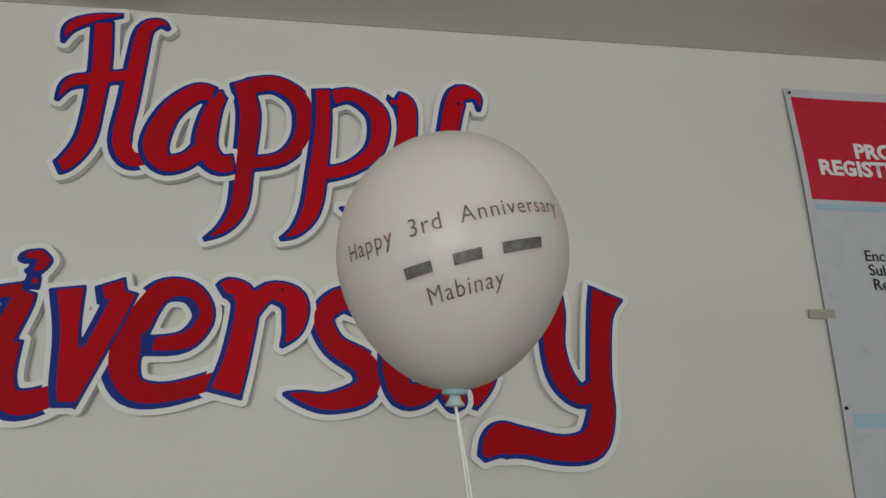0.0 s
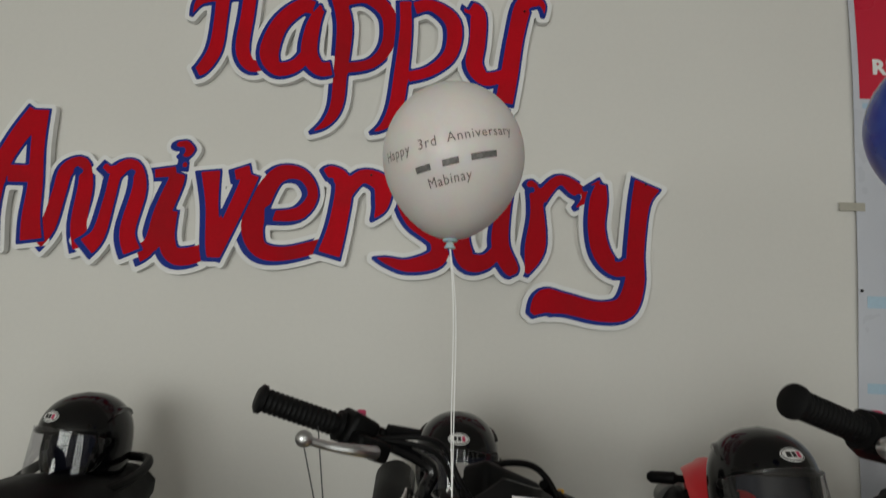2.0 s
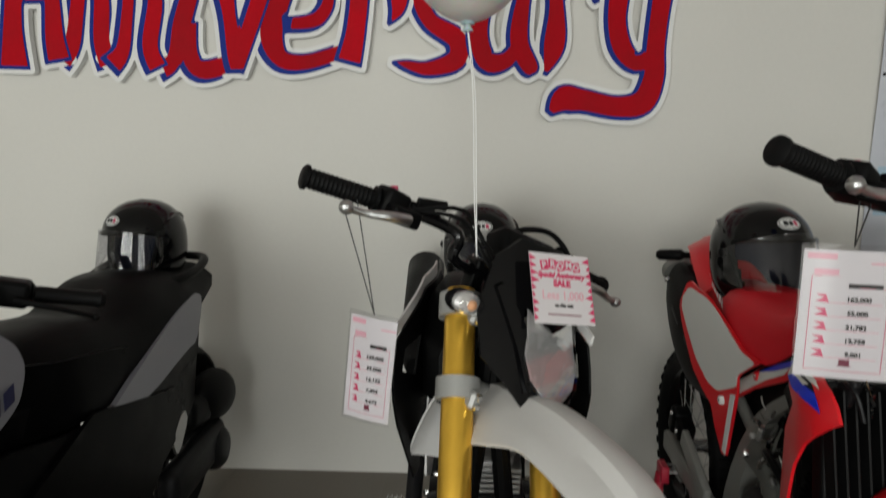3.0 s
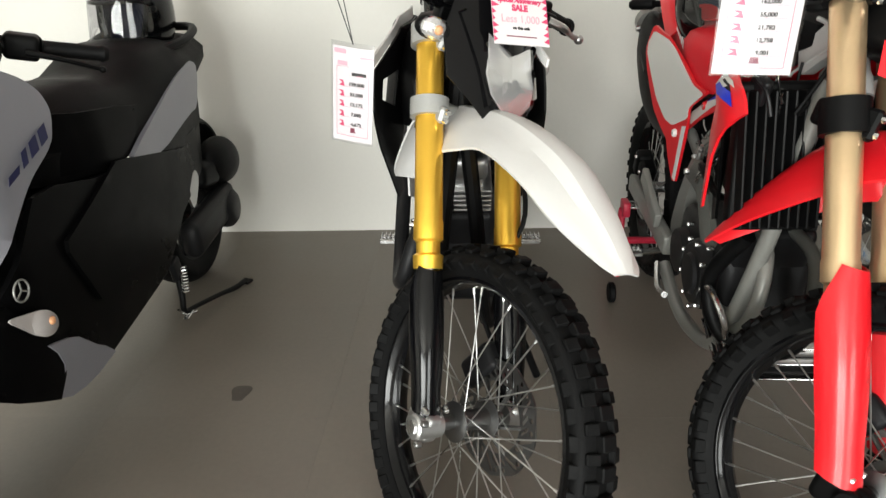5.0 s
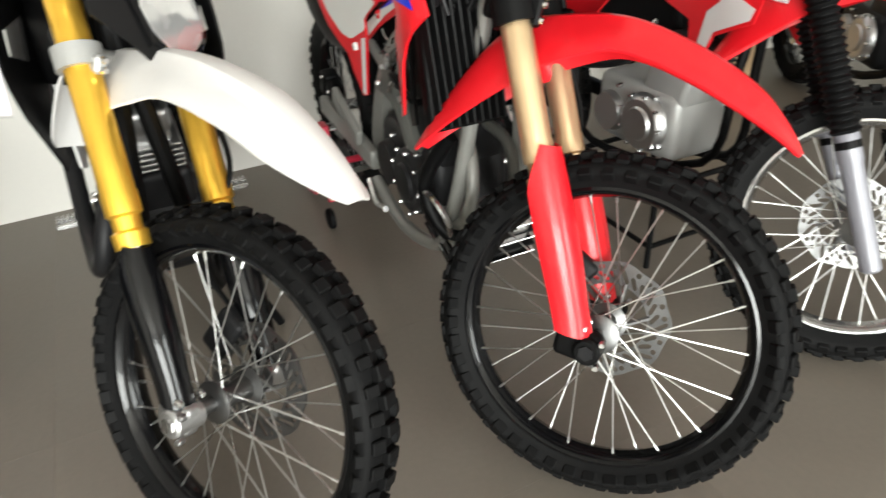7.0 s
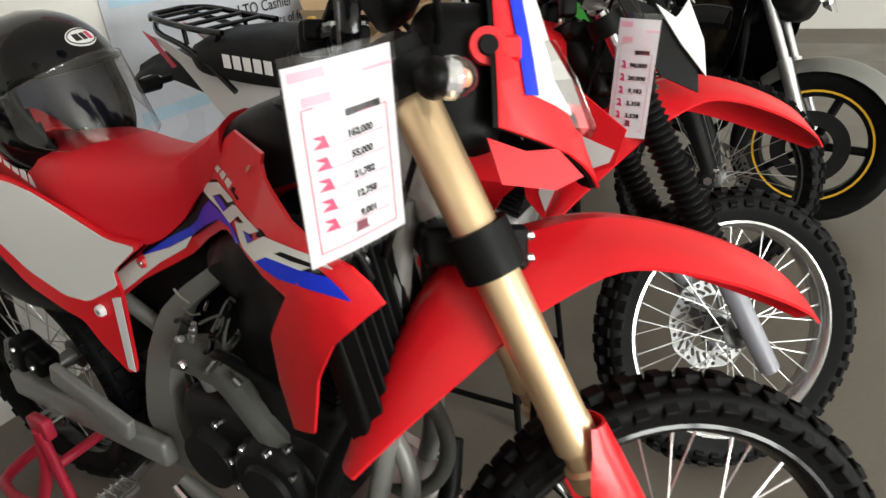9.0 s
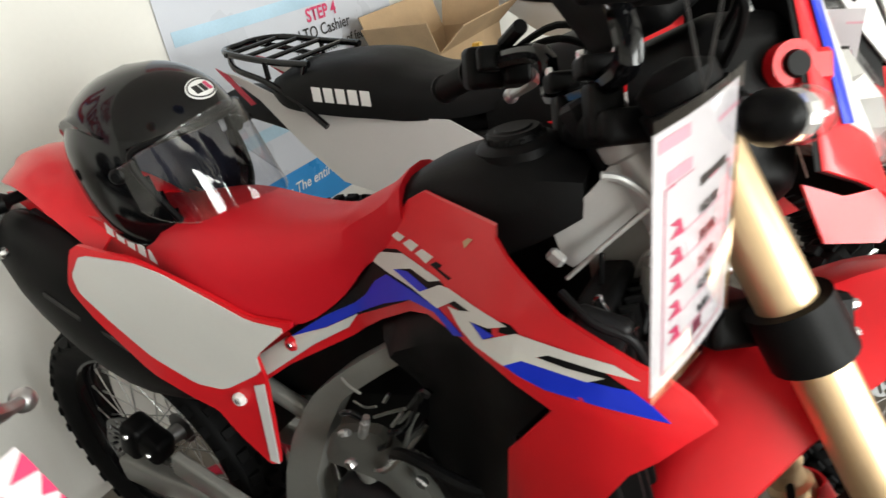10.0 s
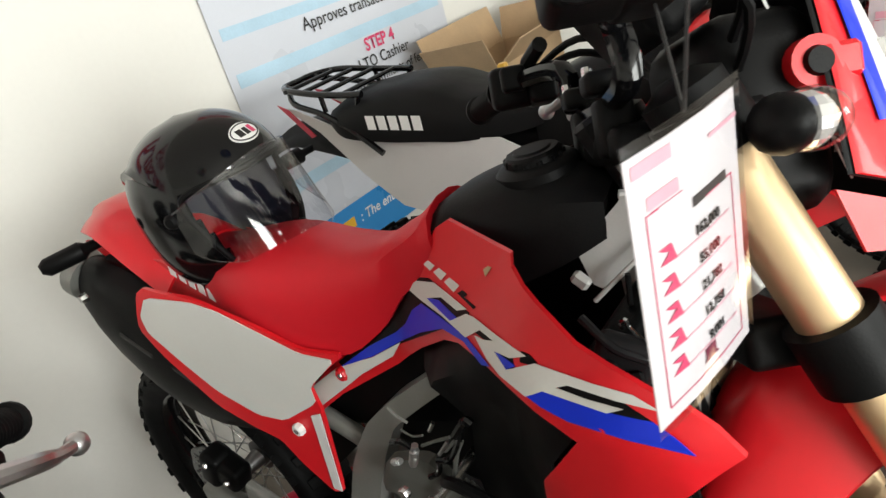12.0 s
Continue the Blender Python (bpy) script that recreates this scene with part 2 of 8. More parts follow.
    def ball(self, r, m=None, seg=20, rings=12):
        prof = [(math.cos(a) * 1.0, math.sin(a)) for a in (math.pi * (i / rings - 0.5) for i in range(rings + 1))]
        scale = Matrix.Diagonal((*((r, r, r) if not isinstance(r, (tuple, list)) else r), 1))
        return self.lathe([(max(p, 1e-4), h) for p, h in prof], (m if m is not None else Matrix()) @ scale, seg)

    def shell(self, outline, fn, th, step=0.03, bend=0, holes=()):
        """A curved plate: the outline (u, v) filled, laid by fn(u, v) into space, and th thick (a vector)."""
        loops = [smooth_line(o, bend, True) if bend else list(o) for o in (outline, *holes)]
        pts, edges = [], []
        for lp in loops:
            lp = densify(lp, step)
            o = len(pts)
            pts += lp
            edges += [(o + i, o + (i + 1) % len(lp)) for i in range(len(lp))]
        us, vs = [p[0] for p in pts], [p[1] for p in pts]
        u = min(us) + step / 2
        row = 0
        while u < max(us):
            v = min(vs) + (step / 2 if row % 2 else step)
            while v < max(vs):
                if inside(u, v, loops):
                    pts.append((u, v))
                v += step
            u += step
            row += 1
        out, _, faces, *_ = delaunay(pts, edges)
        faces = [f for f in faces if inside(sum(out[k][0] for k in f) / len(f), sum(out[k][1] for k in f) / len(f), loops)]
        n = len(out)
        top = [Vector(fn(p[0], p[1])) for p in out]
        fs = [list(f) for f in faces]
        count = {}
        for f in fs:
            for i in range(len(f)):
                a, b = f[i], f[(i + 1) % len(f)]
                count[a, b] = count.get((a, b), 0) + 1
        rim = [(a, b) for a, b in count if (b, a) not in count]
        th = Vector(th)
        self.add(top + [p - th for p in top], fs + [[i + n for i in f[::-1]] for f in fs] + [[b, a, a + n, b + n] for a, b in rim])
        return self


def delaunay(pts, edges, mode=0):
    from mathutils.geometry import delaunay_2d_cdt
    return delaunay_2d_cdt([Vector(p) for p in pts], edges, [], mode, 1e-6)


def inside(u, v, loops):
    odd = False
    for lp in loops:
        for (x0, y0), (x1, y1) in zip(lp, lp[1:] + lp[:1]):
            if (y0 > v) != (y1 > v) and u < (x1 - x0) * (v - y0) / (y1 - y0) + x0:
                odd = not odd
    return odd


def densify(lp, step):
    out = []
    for a, b in zip(lp, lp[1:] + lp[:1]):
        n = max(1, int(math.dist(a, b) / step))
        out += [(a[0] + (b[0] - a[0]) * i / n, a[1] + (b[1] - a[1]) * i / n) for i in range(n)]
    return out


def smooth_line(pts, n, closed=False):
    """A Catmull-Rom line through the points, n steps from one to the next."""
    p = [tuple(q) for q in pts]
    k, out = len(p), []
    for i in range(k if closed else k - 1):
        a, b, c, d = (p[(i + j) % k] if closed else p[min(max(i + j, 0), k - 1)] for j in (-1, 0, 1, 2))
        for s in range(n):
            t = s / n
            out.append(tuple(0.5 * (2 * q + (r - o) * t + (2 * o - 5 * q + 4 * r - e) * t * t + (3 * q - o - 3 * r + e) * t ** 3)
                             for o, q, r, e in zip(a, b, c, d)))
    return out if closed else out + [p[-1]]


def part(name, shape, material, parent=None, label="", sharp=35, kind=""):
    me = bpy.data.meshes.new(name)
    me.from_pydata(shape.v, [], shape.f)
    bm = bmesh.new()
    bm.from_mesh(me)
    bmesh.ops.remove_doubles(bm, verts=bm.verts, dist=1e-5)
    bmesh.ops.recalc_face_normals(bm, faces=bm.faces)
    bm.to_mesh(me)
    bm.free()
    me.polygons.foreach_set("use_smooth", [True] * len(me.polygons))
    me.set_sharp_from_angle(angle=radians(sharp))
    me.materials.append(material)
    ob = new(name, me)
    ob.parent = parent
    return tagged(ob, label=label, kind=kind)


def thing(name, m, label, category, group="", kind=""):
    ob = new(name)
    ob.matrix_world = m
    ob.empty_display_size = 0.1
    return tagged(ob, label, category, group, kind)


def lettering(name, text, size, m, material, parent, spread=1.0, wide=1.0, slant=0.0, bold=0.0, depth=0.0004, lay=None, align="CENTER"):
    """Flat writing in the built-in font, in the xy plane of m; lay moves its points."""
    cu = bpy.data.curves.new(name, "FONT")
    cu.body, cu.size, cu.align_x, cu.shear, cu.offset, cu.extrude = text, size, align, slant, bold, depth
    cu.space_character, cu.resolution_u = spread, 3
    tmp = bpy.data.objects.new(name, cu)
    me = bpy.data.meshes.new_from_object(tmp)
    bpy.data.objects.remove(tmp)
    me.name = name
    for v in me.vertices:
        q = Vector((v.co.x * wide, v.co.y, v.co.z))
        v.co = lay(q) if lay else m @ q
    me.materials.clear()
    me.materials.append(material)
    ob = new(name, me)
    ob.parent = parent
    return ob


# ---- the room ----
def slab(name, a, b, material, label="", kind="structure", bev=0.004):
    c = [(p + q) / 2 for p, q in zip(a, b)]
    return part(name, Shape().box([abs(q - p) for p, q in zip(a, b)], pose(*c), bev), material, None, label, kind=kind)


X0, X1, Y0, CEIL = -5.2, 7.0, -8.0, 2.818
floor = slab("floor", (X0 - 0.2, Y0 - 0.2, -0.12), (X1 + 0.2, 0.2, -0.0016), FLOOR, "bare grey-brown tiled showroom floor, slightly glossy")
wall_north = slab("wall_north", (X0 - 0.2, 0.0, -0.006), (X1 + 0.2, 0.16, 3.2), WALL, "plain cream-white painted showroom wall")
slab("wall_west", (X0 - 0.16, Y0, -0.006), (X0, 0.0, 3.2), WALL, "plain cream painted side wall")
slab("wall_east", (X1, Y0, -0.006), (X1 + 0.16, 0.0, 3.2), WALL, "plain cream painted side wall")
slab("ceiling", (X0 - 0.2, Y0 - 0.2, CEIL), (X1 + 0.2, 0.0, CEIL + 0.15), CEILING, "plain grey-white painted ceiling")
for i, (a, b) in enumerate(((X0 - 0.16, -3.4), (0.4, 2.4), (4.6, X1 + 0.16))):
    slab("wall_south", (a, Y0 - 0.16, -0.006), (b, Y0, 3.2), WALL, "cream pier of the open shop front")
slab("lintel", (X0, Y0 - 0.16, 2.6), (X1, Y0 - 0.002, 2.815), WALL, "cream beam over the open shop front")
# unseen posts, added so the bays mirror in the visors as separate streaks
FRAMEMETAL = surface("dark_aluminium", (0.05, 0.05, 0.052), 0.4, metal=0.6, vary=0.08)
for x in (-2.6, -1.85, -1.1, -0.35, 3.1, 3.85):
    slab("reflection_post", (x - 0.08, Y0 + 0.2, -0.002), (x + 0.08, Y0 + 0.27, 2.8), FRAMEMETAL, "unseen dark metal post added to break up the shop front's reflection")
slab("ground", (-300, -400, -0.3), (300, Y0 - 0.2, -0.02), surface("street_asphalt", (0.07, 0.068, 0.065), 0.85, vary=0.2, scale=0.5, bump=0.2),
     "grey asphalt street outside the shop front")

# ---- the words on the wall ----
LETTERS = {}
LETTERS["h"] = (
    ((-0.939, 2.659, 0.014), (-0.923, 2.719, 0.051), (-0.859, 2.754, 0.044), (-0.768, 2.774, 0.021)),
    ((-0.83, 2.747, 0.075), (-0.816, 2.585, 0.077), (-0.817, 2.445, 0.072), (-0.827, 2.329, 0.074), (-0.865, 2.255, 0.067), (-0.896, 2.232, 0.053)),
    ((-0.927, 2.454, 0.016), (-0.9, 2.515, 0.053), (-0.834, 2.535, 0.056), (-0.71, 2.556, 0.054)),
    ((-0.622, 2.729, 0.018), (-0.653, 2.753, 0.042), (-0.699, 2.723, 0.066), (-0.71, 2.613, 0.072), (-0.717, 2.471, 0.073), (-0.726, 2.334, 0.075), (-0.692, 2.271, 0.072), (-0.64, 2.274, 0.056), (-0.608, 2.317, 0.047)),
)
LETTERS["a"] = (
    ((-0.429, 2.51, 0.032), (-0.46, 2.496, 0.044)),
    ((-0.46, 2.496, 0.07), (-0.517, 2.503, 0.078), (-0.591, 2.432, 0.085), (-0.624, 2.32, 0.095), (-0.589, 2.258, 0.076), (-0.526, 2.27, 0.069), (-0.484, 2.317, 0.066)),
    ((-0.437, 2.505, 0.047), (-0.466, 2.436, 0.074), (-0.475, 2.323, 0.085), (-0.432, 2.263, 0.077), (-0.378, 2.269, 0.07)),
)
LETTERS["p"] = (
    ((-0.391, 2.561, 0.067), (-0.352, 2.443, 0.082), (-0.356, 2.253, 0.074), (-0.362, 2.128, 0.069), (-0.398, 2.059, 0.049), (-0.453, 2.02, 0.015)),
    ((-0.363, 2.538, 0.072), (-0.272, 2.55, 0.072), (-0.191, 2.487, 0.079), (-0.185, 2.373, 0.071), (-0.242, 2.293, 0.059), (-0.343, 2.27, 0.058)),
)
LETTERS["pp"] = (
    ((-0.131, 2.546, 0.064), (-0.122, 2.428, 0.068), (-0.131, 2.257, 0.075), (-0.145, 2.128, 0.074), (-0.183, 2.057, 0.05), (-0.232, 2.026, 0.015)),
    ((-0.103, 2.507, 0.069), (-0.03, 2.523, 0.065), (0.052, 2.459, 0.081), (0.048, 2.342, 0.073), (-0.024, 2.27, 0.06), (-0.115, 2.241, 0.059)),
)
LETTERS["y"] = (
    ((0.088, 2.496, 0.029), (0.109, 2.523, 0.062)),
    ((0.105, 2.527, 0.062), (0.142, 2.497, 0.082), (0.145, 2.392, 0.082), (0.136, 2.302, 0.085), (0.18, 2.247, 0.073), (0.25, 2.266, 0.061)),
    ((0.388, 2.492, 0.016), (0.379, 2.545, 0.05), (0.316, 2.547, 0.084), (0.285, 2.418, 0.082), (0.266, 2.266, 0.086), (0.248, 2.149, 0.088)),
    ((0.248, 2.159, 0.088), (0.175, 2.07, 0.076), (0.071, 2.081, 0.063), (-0.012, 2.118, 0.039), (-0.059, 2.137, 0.01)),
)
LETTERS["A"] = (
    ((-1.453, 2.068, 0.096), (-1.52, 1.965, 0.088), (-1.569, 1.854, 0.084), (-1.591, 1.705, 0.092), (-1.597, 1.552, 0.127)),
    ((-1.445, 2.077, 0.079), (-1.445, 1.94, 0.074), (-1.436, 1.792, 0.078), (-1.437, 1.665, 0.091), (-1.425, 1.576, 0.105)),
    ((-1.551, 1.825, 0.083), (-1.454, 1.826, 0.083)),
)
LETTERS["n"] = (
    ((-1.425, 1.576, 0.096), (-1.375, 1.64, 0.082), (-1.348, 1.761, 0.074), (-1.329, 1.848, 0.074), (-1.269, 1.874, 0.064), (-1.254, 1.794, 0.078), (-1.263, 1.65, 0.083), (-1.238, 1.557, 0.095)),
)
LETTERS["nn"] = (
    ((-1.238, 1.557, 0.095), (-1.188, 1.615, 0.078), (-1.162, 1.748, 0.069), (-1.143, 1.845, 0.069), (-1.079, 1.871, 0.064), (-1.057, 1.787, 0.081), (-1.085, 1.631, 0.086), (-1.057, 1.547, 0.094)),
    ((-1.204, 1.874, 0.048), (-1.16, 1.841, 0.056)),
)
LETTERS["i"] = (
    ((-1.057, 1.547, 0.094), (-1.002, 1.582, 0.077), (-0.967, 1.704, 0.09), (-0.928, 1.818, 0.085), (-0.916, 1.86, 0.068)),
    ((-1.022, 1.842, 0.051), (-0.916, 1.856, 0.06)),
    ((-0.942, 1.721, 0.09), (-0.943, 1.608, 0.09), (-0.903, 1.546, 0.089), (-0.806, 1.568, 0.076), (-0.753, 1.648, 0.055)),
    ((-0.939, 1.936, 0.021), (-0.931, 1.948, 0.056), (-0.901, 1.94, 0.086), (-0.871, 1.932, 0.056), (-0.862, 1.928, 0.022)),
    ((-0.9, 1.902, 0.042), (-0.903, 1.86, 0.047)),
)
LETTERS["v"] = (
    ((-0.805, 1.87, 0.102), (-0.789, 1.74, 0.076), (-0.773, 1.598, 0.085), (-0.771, 1.535, 0.064)),
    ((-0.771, 1.543, 0.072), (-0.724, 1.669, 0.08), (-0.676, 1.795, 0.084), (-0.653, 1.867, 0.089)),
    ((-0.728, 1.845, 0.055), (-0.644, 1.867, 0.072)),
)
LETTERS["e"] = (
    ((-0.583, 1.705, 0.059), (-0.476, 1.718, 0.067), (-0.428, 1.79, 0.067), (-0.471, 1.86, 0.071), (-0.555, 1.859, 0.08), (-0.612, 1.769, 0.101), (-0.639, 1.664, 0.11), (-0.603, 1.583, 0.089), (-0.506, 1.572, 0.071), (-0.369, 1.612, 0.067)),
)
LETTERS["r"] = (
    ((-0.392, 1.861, 0.05), (-0.363, 1.873, 0.071), (-0.316, 1.832, 0.084), (-0.329, 1.683, 0.088), (-0.356, 1.566, 0.105)),
    ((-0.311, 1.795, 0.071), (-0.254, 1.862, 0.07), (-0.179, 1.838, 0.087), (-0.177, 1.759, 0.07), (-0.209, 1.701, 0.012)),
)
LETTERS["s"] = (
    ((0.049, 1.779, 0.027), (0.019, 1.82, 0.073), (-0.041, 1.846, 0.087), (-0.096, 1.794, 0.078), (-0.06, 1.711, 0.078), (0.032, 1.65, 0.091), (0.028, 1.579, 0.087), (-0.07, 1.548, 0.066), (-0.146, 1.562, 0.047), (-0.197, 1.574, 0.012)),
)
LETTERS["a2"] = (
    ((0.285, 1.867, 0.049), (0.259, 1.752, 0.073), (0.253, 1.635, 0.086), (0.295, 1.548, 0.077), (0.308, 1.523, 0.036)),
    ((0.265, 1.838, 0.069), (0.192, 1.846, 0.069), (0.128, 1.779, 0.082), (0.109, 1.664, 0.086), (0.14, 1.574, 0.09), (0.205, 1.575, 0.073), (0.249, 1.629, 0.057)),
)
LETTERS["r2"] = (
    ((0.334, 1.847, 0.029), (0.363, 1.855, 0.057), (0.381, 1.753, 0.073), (0.375, 1.626, 0.094), (0.344, 1.528, 0.029)),
    ((0.384, 1.798, 0.069), (0.451, 1.877, 0.057), (0.516, 1.849, 0.073), (0.549, 1.816, 0.052), (0.51, 1.775, 0.02)),
)
LETTERS["y2"] = (
    ((0.545, 1.849, 0.02), (0.612, 1.886, 0.032)),
    ((0.609, 1.878, 0.053), (0.598, 1.813, 0.085), (0.591, 1.711, 0.084), (0.613, 1.618, 0.088), (0.666, 1.565, 0.076), (0.714, 1.591, 0.068)),
    ((0.773, 1.884, 0.123), (0.746, 1.804, 0.088), (0.729, 1.631, 0.084), (0.727, 1.52, 0.092), (0.692, 1.432, 0.1), (0.604, 1.414, 0.089), (0.484, 1.437, 0.093), (0.413, 1.439, 0.109), (0.363, 1.39, 0.032)),
)


def stroke_polygon(stroke):
    """The outline of a brush stroke given as centre line and width."""
    line = smooth_line(stroke, 5)
    left, right = [], []
    for i, (x, z, w) in enumerate(line):
        a, b = line[max(i - 1, 0)], line[min(i + 1, len(line) - 1)]
        d = math.hypot(b[0] - a[0], b[1] - a[1]) or 1
        nx, nz = -(b[1] - a[1]) / d, (b[0] - a[0]) / d
        left.append((x + nx * w / 2, z + nz * w / 2))
        right.append((x - nx * w / 2, z - nz * w / 2))
    return np.array(left + right[::-1])


def distance_field(polys, gx, gz):
    """Signed distance to the union of the polygons; below zero inside."""
    best = np.full(gx.shape, 9.0)
    for p in polys:
        q = np.roll(p, -1, 0)
        d2, odd = np.full(gx.shape, 9.0), np.zeros(gx.shape, bool)
        wind = np.zeros(gx.shape, int)
        for (x0, z0), (x1, z1) in zip(p, q):
            ex, ez = x1 - x0, z1 - z0
            k = np.clip(((gx - x0) * ex + (gz - z0) * ez) / (ex * ex + ez * ez + 1e-12), 0, 1)
            d2 = np.minimum(d2, (gx - x0 - k * ex) ** 2 + (gz - z0 - k * ez) ** 2)
            cr = ex * (gz - z0) - ez * (gx - x0)
            wind += ((z0 <= gz) & (z1 > gz) & (cr > 0)).astype(int) - ((z0 > gz) & (z1 <= gz) & (cr < 0)).astype(int)
        best = np.minimum(best, np.where(wind != 0, -1, 1) * np.sqrt(d2))
    return best


def contours(field, xs, zs, level):
    """Closed loops along which the field has that level."""
    f = field - level
    nxt, pos = {}, {}

    def cross(i, j, k, l):
        key = (i, j, k, l)
        if key not in pos:
            t = f[i, j] / (f[i, j] - f[k, l])
            pos[key] = (xs[i] + (xs[k] - xs[i]) * t, zs[j] + (zs[l] - zs[j]) * t)
        return key

    neg = f < 0
    mixed = ~((neg[:-1, :-1] == neg[1:, :-1]) & (neg[:-1, :-1] == neg[:-1, 1:]) & (neg[:-1, :-1] == neg[1:, 1:]))
    for i, j in zip(*np.nonzero(mixed)):
        c = [(i, j), (i + 1, j), (i + 1, j + 1), (i, j + 1)]
        ins, outs = [], []
        for a, b in zip(c, c[1:] + c[:1]):
            if neg[a] != neg[b]:
                key = cross(*min(a, b), *max(a, b))
                (outs if neg[a] else ins).append(key)
        for a, b in zip(outs, ins if len(ins) == 1 else ins[::-1]):
            nxt[b] = a
    loops = []
    while nxt:
        start = key = next(iter(nxt))
        lp = []
        while key in nxt:
            lp.append(pos[key])
            key = nxt.pop(key)
        if len(lp) > 8:
            loops.append(lp[::2])
    return loops


def sample(field, xs, zs, c):
    u, v = (c[0] - xs[0]) / 0.004, (c[1] - zs[0]) / 0.004
    i, j = min(max(int(u), 0), len(xs) - 2), min(max(int(v), 0), len(zs) - 2)
    a, b = u - i, v - j
    return (field[i, j] * (1 - a) + field[i + 1, j] * a) * (1 - b) + (field[i, j + 1] * (1 - a) + field[i + 1, j + 1] * a) * b


def wall_letter(name, strokes, label, group, proud, shade):
    """Cut foam board with a blue edge and a red face, hung on the wall."""
    polys = [stroke_polygon(s) for s in strokes]
    allp = np.vstack(polys)
    lo, hi = allp.min(0) - 0.05, allp.max(0) + 0.05
    xs, zs = np.arange(lo[0], hi[0], 0.004), np.arange(lo[1], hi[1], 0.004)
    gx, gz = np.meshgrid(xs, zs, indexing="ij")
    d = distance_field(polys, gx, gz)
    shifted = distance_field([p + (shade, shade / 2) for p in polys], gx, gz)
    face = np.maximum(shifted + 0.010, d + 0.0075)
    ob = thing(name, Matrix(), label, "letter", group)
    for pname, field, level, y, th, mat, lb in (("backing", d, 0.016, -0.030, 0.024, FOAMWHITE, "white foam board edge"),
                                                ("outline", d, 0.0, -0.0325, 0.0022, LETTERBLUE, "dark blue painted outline"),
                                                ("face", face, 0.0, -0.0345, 0.0018, LETTERRED, "deep red painted face")):
        loops = contours(field, xs, zs, level)
        sh = Shape()
        pts, edges = [], []
        for lp in loops:
            o = len(pts)
            pts += lp
            edges += [(o + i, o + (i + 1) % len(lp)) for i in range(len(lp))]
        out, _, faces, *_ = delaunay(pts, edges, 0)
        mid = [[sum(out[k][a] for k in f) / len(f) for a in (0, 1)] for f in faces]
        faces = [f for f, c in zip(faces, mid) if sample(field, xs, zs, c) < level]
        n = len(out)
        used = {(f[i], f[(i + 1) % len(f)]) for f in faces for i in range(len(f))}
        sh.add([(p[0], y - proud, p[1]) for p in out] + [(p[0], y - proud + th, p[1]) for p in out],
               [list(f) for f in faces] + [[i + n for i in f[::-1]] for f in faces]
               + [[b, a, a + n, b + n] for a, b in used if (b, a) not in used])
        part(pname, sh, mat, ob, lb, sharp=40)
    return ob


for count, (key, word) in enumerate((("h", "Happy"), ("a", "Happy"), ("p", "Happy"), ("pp", "Happy"), ("y", "Happy"), ("A", "Anniversary"), ("n", "Anniversary"),
                  ("nn", "Anniversary"), ("i", "Anniversary"), ("v", "Anniversary"), ("e", "Anniversary"), ("r", "Anniversary"),
                  ("s", "Anniversary"), ("a2", "Anniversary"), ("r2", "Anniversary"), ("y2", "Anniversary"))):
    wall_letter("wall_letter", LETTERS[key], f"red foam letter {key[0]} with blue edge, of the word {word}", "letters on the wall", 0.004 * (count % 2), 0.012 if key in ("i", "v", "e", "nn") else 0.006)


# ---- motorcycles: local x ahead, y to the rider's left, z up; origin on the floor under the rear axle ----
def ribbon(stations, th):
    """A mudguard: stations of (x, z, half width, crown, edge drop, slope) skinned and given thickness."""
    rings = []
    for i, (x, z, w, crown, drop) in enumerate(stations):
        a, b = stations[max(i - 1, 0)], stations[min(i + 1, len(stations) - 1)]
        d = math.hypot(b[0] - a[0], b[1] - a[1])
        nx, nz = (b[1] - a[1]) / d, -(b[0] - a[0]) / d
        top = []
        for k, rise in ((-1, 0), (-0.9, 0.05), (-0.72, 0.12), (-0.5, 0.2), (-0.34, 0.85), (-0.2, 1.0), (0, 1.0), (0.2, 1.0), (0.34, 0.85), (0.5, 0.2), (0.72, 0.12), (0.9, 0.05), (1, 0)):
            fall = drop * abs(k) ** 2.6 - crown * rise
            top.append((x + nx * fall, w * k, z + nz * fall))
        rings.append(top + [(p[0] + nx * th, p[1] * 0.97, p[2] + nz * th) for p in top[::-1]])
    return Shape().loft(rings)


def blend(stations, n=4):
    return smooth_line(stations, n)


